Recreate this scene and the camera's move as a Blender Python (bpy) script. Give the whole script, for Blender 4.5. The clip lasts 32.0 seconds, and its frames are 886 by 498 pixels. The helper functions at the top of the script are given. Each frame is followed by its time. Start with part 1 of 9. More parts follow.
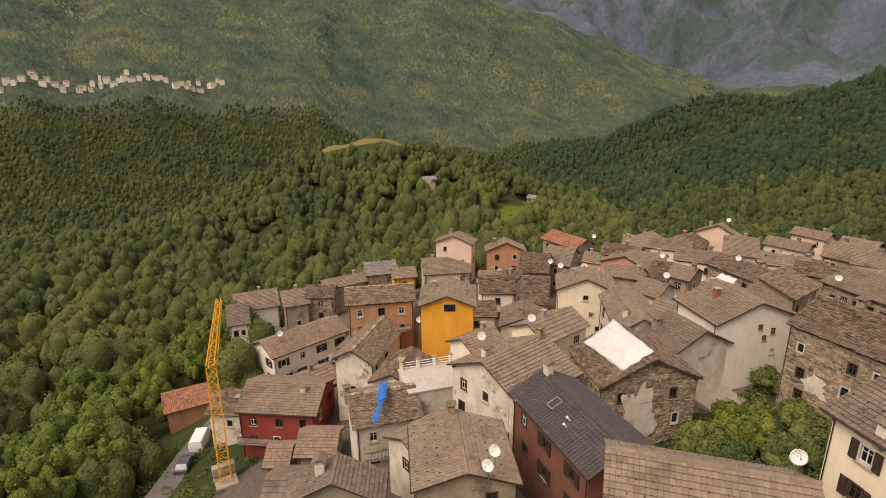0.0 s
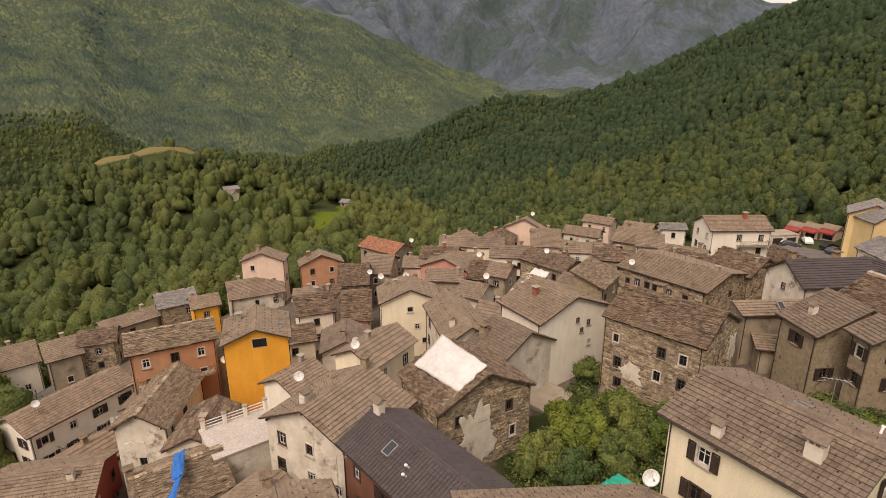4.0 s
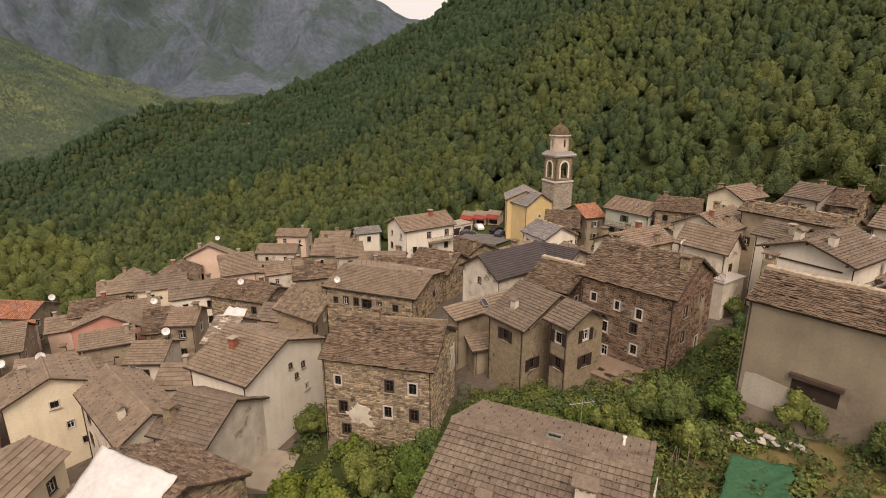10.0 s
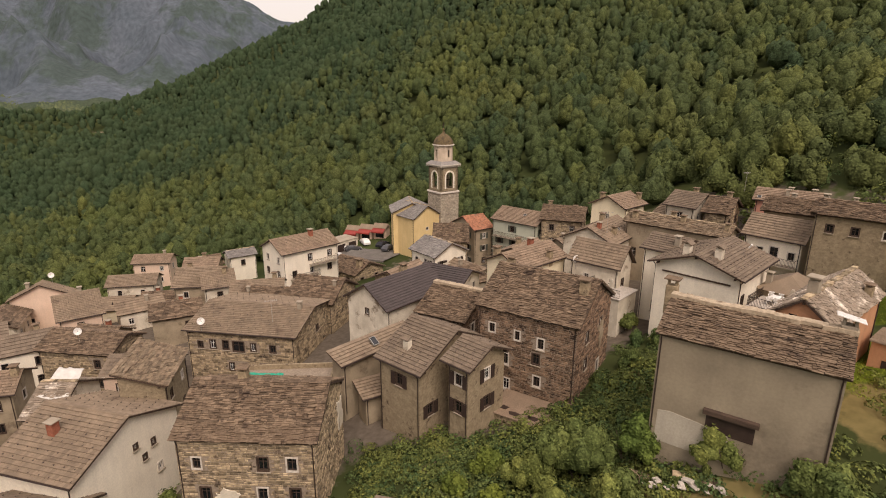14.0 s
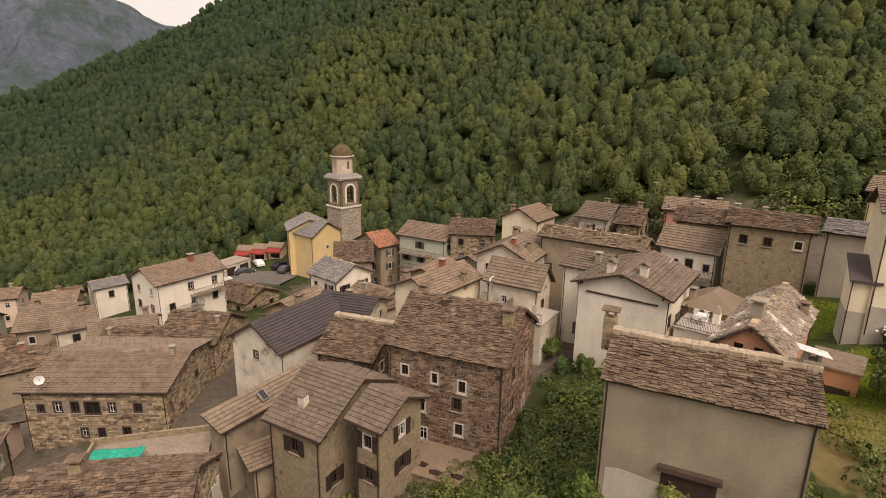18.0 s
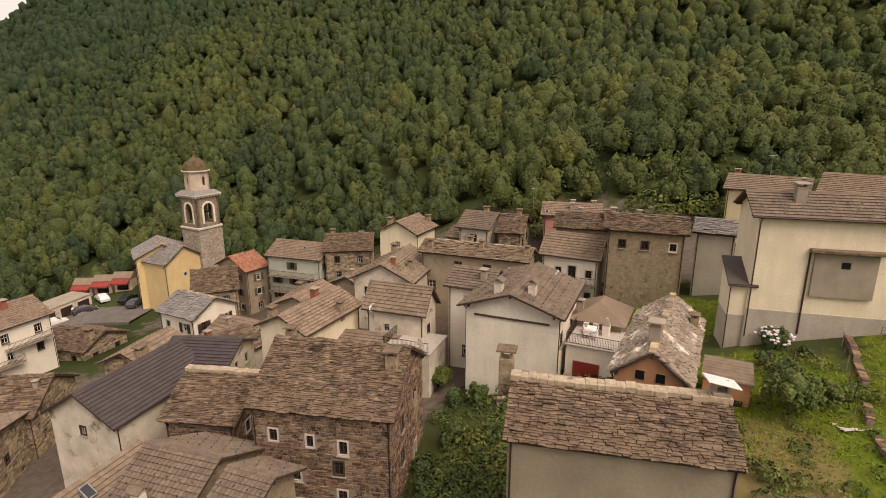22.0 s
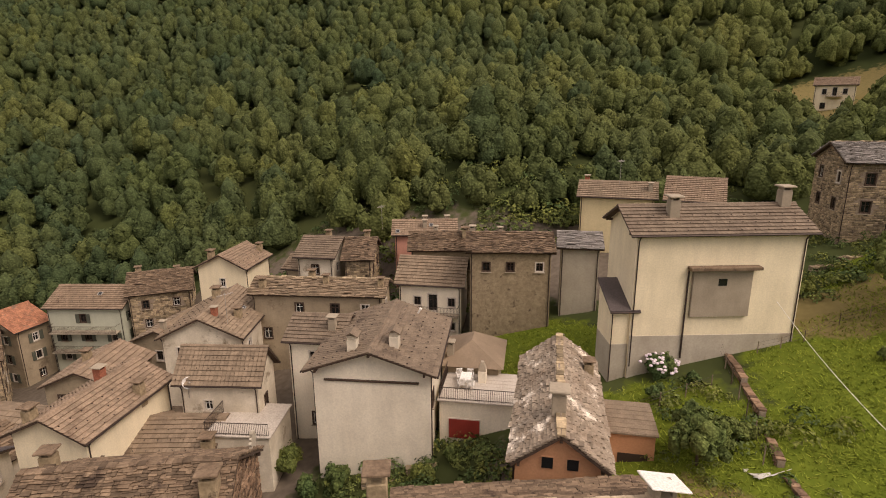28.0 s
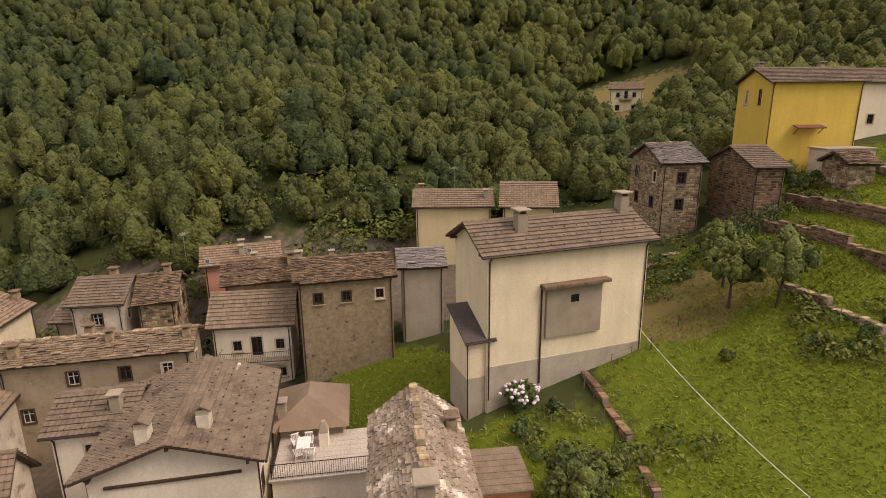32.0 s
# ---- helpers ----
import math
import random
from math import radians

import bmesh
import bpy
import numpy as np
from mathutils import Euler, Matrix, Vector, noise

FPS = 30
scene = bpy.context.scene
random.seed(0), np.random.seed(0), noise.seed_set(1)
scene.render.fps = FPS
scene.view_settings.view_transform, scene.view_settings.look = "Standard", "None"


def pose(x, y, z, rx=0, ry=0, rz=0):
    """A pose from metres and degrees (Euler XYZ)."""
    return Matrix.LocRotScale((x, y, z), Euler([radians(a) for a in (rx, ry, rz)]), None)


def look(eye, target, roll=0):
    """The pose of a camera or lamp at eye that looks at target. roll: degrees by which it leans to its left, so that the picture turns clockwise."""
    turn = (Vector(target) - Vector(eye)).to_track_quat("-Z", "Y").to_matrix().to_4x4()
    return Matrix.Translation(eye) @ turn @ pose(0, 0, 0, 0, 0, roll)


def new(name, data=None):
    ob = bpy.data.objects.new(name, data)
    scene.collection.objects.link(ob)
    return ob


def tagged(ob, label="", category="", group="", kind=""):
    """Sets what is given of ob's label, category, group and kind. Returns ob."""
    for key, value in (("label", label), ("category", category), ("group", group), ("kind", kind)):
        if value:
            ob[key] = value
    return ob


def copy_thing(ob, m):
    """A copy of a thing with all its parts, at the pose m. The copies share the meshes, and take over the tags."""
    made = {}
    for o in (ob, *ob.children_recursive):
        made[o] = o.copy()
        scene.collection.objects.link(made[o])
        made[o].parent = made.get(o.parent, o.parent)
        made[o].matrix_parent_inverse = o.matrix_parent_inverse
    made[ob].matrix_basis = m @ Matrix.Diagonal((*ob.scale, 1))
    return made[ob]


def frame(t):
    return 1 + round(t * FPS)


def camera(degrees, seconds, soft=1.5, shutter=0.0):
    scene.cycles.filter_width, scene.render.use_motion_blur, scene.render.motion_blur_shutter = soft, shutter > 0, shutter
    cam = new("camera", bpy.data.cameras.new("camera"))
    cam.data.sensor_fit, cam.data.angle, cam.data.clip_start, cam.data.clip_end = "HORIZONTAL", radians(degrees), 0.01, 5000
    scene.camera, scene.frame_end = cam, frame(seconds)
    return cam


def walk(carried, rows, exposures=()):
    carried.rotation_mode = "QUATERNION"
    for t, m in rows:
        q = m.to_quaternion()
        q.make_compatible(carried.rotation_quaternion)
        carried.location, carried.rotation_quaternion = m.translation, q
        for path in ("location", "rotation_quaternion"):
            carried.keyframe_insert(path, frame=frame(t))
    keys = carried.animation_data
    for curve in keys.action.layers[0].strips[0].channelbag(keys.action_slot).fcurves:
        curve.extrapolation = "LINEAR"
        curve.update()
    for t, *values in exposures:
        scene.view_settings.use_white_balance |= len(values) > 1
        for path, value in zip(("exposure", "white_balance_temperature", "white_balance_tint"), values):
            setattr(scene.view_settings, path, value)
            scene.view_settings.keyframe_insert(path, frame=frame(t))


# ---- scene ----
EXPOSURE, KELVIN, TINT = 0.49, 6850, 20
cam = camera(77.43, 32.0, 1.0)
PATH = [
    (0.0, pose(8.839, -19.900, 33.732, 72.543, 0.503, 58.902)),
    (0.5, pose(8.172, -19.385, 33.653, 72.560, 0.442, 57.179)),
    (1.0, pose(7.484, -18.830, 33.586, 72.573, 0.416, 54.193)),
    (1.5, pose(6.819, -18.273, 33.527, 72.592, 0.435, 51.854)),
    (2.0, pose(6.171, -17.704, 33.479, 72.612, 0.369, 49.531)),
    (2.5, pose(5.567, -17.133, 33.426, 72.636, 0.293, 47.138)),
    (3.0, pose(5.026, -16.524, 33.351, 72.679, 0.227, 44.157)),
    (3.5, pose(4.451, -15.902, 33.292, 72.676, 0.115, 41.576)),
    (5.5, pose(2.577, -13.112, 33.161, 72.771, 0.365, 34.310)),
    (6.0, pose(2.186, -12.462, 33.101, 72.862, 0.299, 32.300)),
    (6.5, pose(1.836, -11.790, 33.025, 72.942, 0.267, 30.158)),
    (7.0, pose(1.461, -11.079, 32.980, 72.946, 0.243, 27.460)),
    (7.5, pose(1.096, -10.352, 32.940, 72.992, 0.195, 23.797)),
    (8.0, pose(0.769, -9.615, 32.926, 73.037, 0.161, 20.284)),
    (8.5, pose(0.445, -8.780, 32.890, 73.078, 0.092, 18.035)),
    (9.0, pose(0.249, -7.952, 32.872, 73.115, 0.049, 15.090)),
    (9.5, pose(0.054, -7.132, 32.861, 73.176, 0.016, 11.209)),
    (10.0, pose(-0.138, -6.305, 32.883, 73.222, -0.022, 7.599)),
    (10.5, pose(-0.348, -5.465, 32.981, 73.260, -0.059, 4.575)),
    (11.0, pose(-0.424, -4.584, 33.072, 73.312, -0.115, 1.894)),
    (11.5, pose(-0.452, -3.727, 33.144, 73.386, -0.143, -0.603)),
    (12.0, pose(-0.405, -2.876, 33.206, 73.486, -0.173, -2.215)),
    (12.5, pose(-0.373, -1.993, 33.292, 73.545, -0.185, -3.152)),
    (13.0, pose(-0.335, -1.123, 33.395, 73.598, -0.206, -3.733)),
    (13.5, pose(-0.261, -0.270, 33.493, 73.634, -0.226, -4.069)),
    (14.0, pose(-0.176, 0.590, 33.552, 73.704, -0.265, -4.351)),
    (14.5, pose(-0.068, 1.461, 33.577, 73.782, -0.299, -4.518)),
    (16.5, pose(0.420, 5.559, 33.021, 74.494, -0.791, -6.669)),
    (17.0, pose(0.551, 6.571, 33.001, 74.512, -0.747, -9.123)),
    (17.5, pose(0.675, 7.387, 33.021, 74.621, -0.775, -11.776)),
    (18.0, pose(0.810, 8.104, 33.039, 74.769, -0.778, -14.400)),
    (18.5, pose(0.987, 8.820, 33.054, 74.905, -0.723, -17.038)),
    (19.0, pose(1.243, 9.463, 33.075, 75.060, -0.648, -19.301)),
    (19.5, pose(1.524, 10.143, 33.115, 75.134, -0.583, -21.299)),
    (20.0, pose(1.837, 10.847, 33.178, 75.179, -0.456, -23.269)),
    (20.5, pose(2.212, 11.558, 33.268, 75.193, -0.290, -25.057)),
    (21.0, pose(2.632, 12.257, 33.377, 75.128, -0.130, -26.121)),
    (21.5, pose(2.994, 12.924, 33.518, 75.066, -0.043, -26.771)),
    (22.0, pose(3.394, 13.603, 33.618, 75.022, 0.037, -27.194)),
    (22.5, pose(3.823, 14.282, 33.704, 74.990, 0.123, -27.484)),
    (23.0, pose(4.254, 14.981, 33.781, 74.983, 0.203, -27.699)),
    (23.5, pose(4.627, 15.626, 33.836, 75.038, 0.217, -27.903)),
    (24.0, pose(4.902, 16.264, 33.883, 75.121, 0.159, -28.104)),
    (24.5, pose(5.242, 16.955, 33.925, 75.123, 0.081, -28.275)),
    (26.5, pose(6.955, 19.779, 33.865, 75.341, 0.233, -34.907)),
    (27.0, pose(7.435, 20.465, 33.937, 75.260, 0.310, -37.527)),
    (27.5, pose(7.974, 21.137, 33.980, 75.248, 0.397, -40.516)),
    (28.0, pose(8.569, 21.838, 33.973, 75.247, 0.444, -43.799)),
    (28.5, pose(9.165, 22.583, 33.988, 75.196, 0.442, -46.938)),
    (29.0, pose(9.824, 23.193, 34.020, 75.163, 0.440, -49.509)),
    (29.5, pose(10.456, 23.700, 34.060, 75.165, 0.494, -52.099)),
    (30.0, pose(11.110, 24.254, 34.090, 75.213, 0.556, -54.455)),
    (30.5, pose(11.772, 24.746, 34.107, 75.234, 0.586, -56.792)),
    (31.0, pose(12.385, 25.185, 34.113, 75.266, 0.596, -58.821)),
    (31.5, pose(13.070, 25.634, 34.141, 75.275, 0.615, -60.594)),
    (32.0, pose(13.727, 26.038, 34.162, 75.310, 0.635, -61.582)),
]
walk(cam, PATH, exposures=((0.0, EXPOSURE, KELVIN - 180, TINT), (12.0, EXPOSURE, KELVIN - 200, TINT), (22.0, EXPOSURE, KELVIN - 60, TINT), (32.0, EXPOSURE, KELVIN + 40, TINT + 2)))
SUN_TURN = 168

# ---------------------------------------------------------------- light
world = bpy.data.worlds.new("overcast_sky")
scene.world = world
world.use_nodes = True
wt = world.node_tree
wt.nodes.clear()
sky = wt.nodes.new("ShaderNodeTexSky")
sky.sky_type = "NISHITA"
sky.sun_disc = False
sky.sun_elevation, sky.sun_rotation = radians(53), radians(SUN_TURN)
sky.air_density, sky.dust_density = 1.6, 4.0
veil = wt.nodes.new("ShaderNodeMixRGB")
veil.inputs[0].default_value = 0.72
veil.inputs[2].default_value = (8.6, 7.9, 7.1, 1)
glow = wt.nodes.new("ShaderNodeBackground")
glow.inputs[1].default_value = 0.092
out = wt.nodes.new("ShaderNodeOutputWorld")
wt.links.new(sky.outputs[0], veil.inputs[1])
wt.links.new(veil.outputs[0], glow.inputs[0])
wt.links.new(glow.outputs[0], out.inputs[0])
sun = new("sun", bpy.data.lights.new("sun", "SUN"))
sun.data.energy, sun.data.angle, sun.data.color = 1.95, radians(34), (1.0, 0.90, 0.77)
st, el = radians(SUN_TURN), radians(53)
sun.matrix_basis = look((0, 0, 200), (-math.sin(st) * math.cos(el) * 9, -math.cos(st) * math.cos(el) * 9, 200 - math.sin(el) * 9))

# ---------------------------------------------------------------- materials


def surface(name, c1, c2, size=1.0, rough=0.85, bump=0.3, fine=14.0, stain=None, stain_at=0.62, metal=0.0, per_object=0.0, per_island=0.0, stretch=(1, 1, 1), tone=None, relief=0.03, leafy=0.0):
    """A rough, weathered surface: two colours mixed by coarse noise, fine grain, stains with their own shape, relief."""
    m = bpy.data.materials.new(name)
    m.use_nodes = True
    t = m.node_tree
    t.nodes.clear()
    n = t.nodes.new
    link = t.links.new
    co = n("ShaderNodeTexCoord")
    mp = n("ShaderNodeMapping")
    mp.inputs["Scale"].default_value = stretch
    link(co.outputs["Object"], mp.inputs[0])
    big = n("ShaderNodeTexNoise")
    big.inputs["Scale"].default_value, big.inputs["Detail"].default_value = 1.0 / size, 6
    grain = n("ShaderNodeTexNoise")
    grain.inputs["Scale"].default_value, grain.inputs["Detail"].default_value = fine, 5
    link(mp.outputs[0], big.inputs[0])
    link(mp.outputs[0], grain.inputs[0])
    ramp = n("ShaderNodeValToRGB")
    ramp.color_ramp.elements[0].position, ramp.color_ramp.elements[1].position = 0.32, 0.68
    link(big.outputs[0], ramp.inputs[0])
    mix = n("ShaderNodeMixRGB")
    mix.inputs[1].default_value, mix.inputs[2].default_value = (*c1, 1), (*c2, 1)
    link(ramp.outputs[0], mix.inputs[0])
    last = mix
    if stain:
        spots = n("ShaderNodeTexNoise")
        spots.inputs["Scale"].default_value, spots.inputs["Detail"].default_value = 0.55 / size, 9
        spots.inputs["Roughness"].default_value = 0.68
        link(mp.outputs[0], spots.inputs[0])
        cut = n("ShaderNodeValToRGB")
        cut.color_ramp.elements[0].position, cut.color_ramp.elements[1].position = stain_at, min(stain_at + 0.09, 1)
        link(spots.outputs[0], cut.inputs[0])
        over = n("ShaderNodeMixRGB")
        over.inputs[2].default_value = (*stain, 1)
        link(cut.outputs[0], over.inputs[0])
        link(last.outputs[0], over.inputs[1])
        last = over
    plain = any(k in name for k in ("plaster", "render", "paint", "concrete"))
    grey = n("ShaderNodeMapRange")
    grey.inputs[1].default_value, grey.inputs[2].default_value, grey.inputs[3].default_value, grey.inputs[4].default_value = 0.25, 0.75, *((0.90, 1.09) if plain else (0.72, 1.25))
    link(grain.outputs[0], grey.inputs[0])
    fac = grey.outputs[0]
    if plain and metal == 0 and "car" not in name:
        # faint rain streaks down the wall
        run = n("ShaderNodeMapping")
        run.inputs["Scale"].default_value = (1.7, 1.7, 0.22)
        link(co.outputs["Object"], run.inputs[0])
        streak = n("ShaderNodeTexNoise")
        streak.inputs["Scale"].default_value, streak.inputs["Detail"].default_value = 1.0, 7
        link(run.outputs[0], streak.inputs[0])
        soft_ = n("ShaderNodeMapRange")
        soft_.inputs[1].default_value, soft_.inputs[2].default_value, soft_.inputs[3].default_value, soft_.inputs[4].default_value = 0.3, 0.66, 0.93, 1.02
        link(streak.outputs[0], soft_.inputs[0])
        both = n("ShaderNodeMath")
        both.operation = "MULTIPLY"
        link(fac, both.inputs[0])
        link(soft_.outputs[0], both.inputs[1])
        fac = both.outputs[0]
    if per_object or per_island:
        src = n("ShaderNodeObjectInfo").outputs["Random"] if per_object else n("ShaderNodeNewGeometry").outputs["Random Per Island"]
        amount = per_object or per_island
        vary = n("ShaderNodeMapRange")
        vary.inputs[3].default_value, vary.inputs[4].default_value = 1 - amount, 1 + amount
        link(src, vary.inputs[0])
        times = n("ShaderNodeMath")
        times.operation = "MULTIPLY"
        link(fac, times.inputs[0])
        link(vary.outputs[0], times.inputs[1])
        fac = times.outputs[0]
    height = grain.outputs[0]
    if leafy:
        # tufts of leaves; shade in the hollows between them goes into the colour
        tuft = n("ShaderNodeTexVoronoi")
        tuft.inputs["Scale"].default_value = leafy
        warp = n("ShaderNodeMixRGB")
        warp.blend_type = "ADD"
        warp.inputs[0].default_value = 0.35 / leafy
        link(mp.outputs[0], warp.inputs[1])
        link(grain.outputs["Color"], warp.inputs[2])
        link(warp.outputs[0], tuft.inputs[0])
        hollow_shade = n("ShaderNodeMapRange")
        hollow_shade.inputs[1].default_value, hollow_shade.inputs[2].default_value, hollow_shade.inputs[3].default_value, hollow_shade.inputs[4].default_value = 0.15, 0.75, 1.20, 0.68
        link(tuft.outputs["Distance"], hollow_shade.inputs[0])
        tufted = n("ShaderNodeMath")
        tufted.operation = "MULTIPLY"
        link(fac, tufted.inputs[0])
        link(hollow_shade.outputs[0], tufted.inputs[1])
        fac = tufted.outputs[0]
        height = hollow_shade.outputs[0]
    tint = n("ShaderNodeMixRGB")
    tint.blend_type = "MULTIPLY"
    tint.inputs[0].default_value = 1
    link(last.outputs[0], tint.inputs[1])
    link(fac, tint.inputs[2])
    if tone:
        # hue of each tree, from cool dark to yellowish
        at = n("ShaderNodeAttribute")
        at.attribute_name = "tone"
        hue = n("ShaderNodeMixRGB")
        hue.inputs[1].default_value, hue.inputs[2].default_value = (*tone[0], 1), (*tone[1], 1)
        link(at.outputs["Fac"], hue.inputs[0])
        by = n("ShaderNodeMixRGB")
        by.blend_type = "MULTIPLY"
        by.inputs[0].default_value = 1
        link(tint.outputs[0], by.inputs[1])
        link(hue.outputs[0], by.inputs[2])
        tint = by
    b = n("ShaderNodeBsdfPrincipled")
    b.inputs["Roughness"].default_value, b.inputs["Metallic"].default_value = rough, metal
    b.inputs["Specular IOR Level"].default_value = 0.04 if "foliage" in name or "grass" in name or "floor" in name else 0.3
    link(tint.outputs[0], b.inputs["Base Color"])
    if bump:
        bp = n("ShaderNodeBump")
        bp.inputs["Strength"].default_value, bp.inputs["Distance"].default_value = bump, relief
        link(height, bp.inputs["Height"])
        link(bp.outputs[0], b.inputs["Normal"])
    o = n("ShaderNodeOutputMaterial")
    link(b.outputs[0], o.inputs[0])
    return m


def glass(name):
    m = bpy.data.materials.new(name)
    m.use_nodes = True
    b = m.node_tree.nodes["Principled BSDF"]
    b.inputs["Base Color"].default_value = (0.012, 0.013, 0.014, 1)
    b.inputs["Roughness"].default_value = 0.12
    b.inputs["Specular IOR Level"].default_value = 0.5
    return m


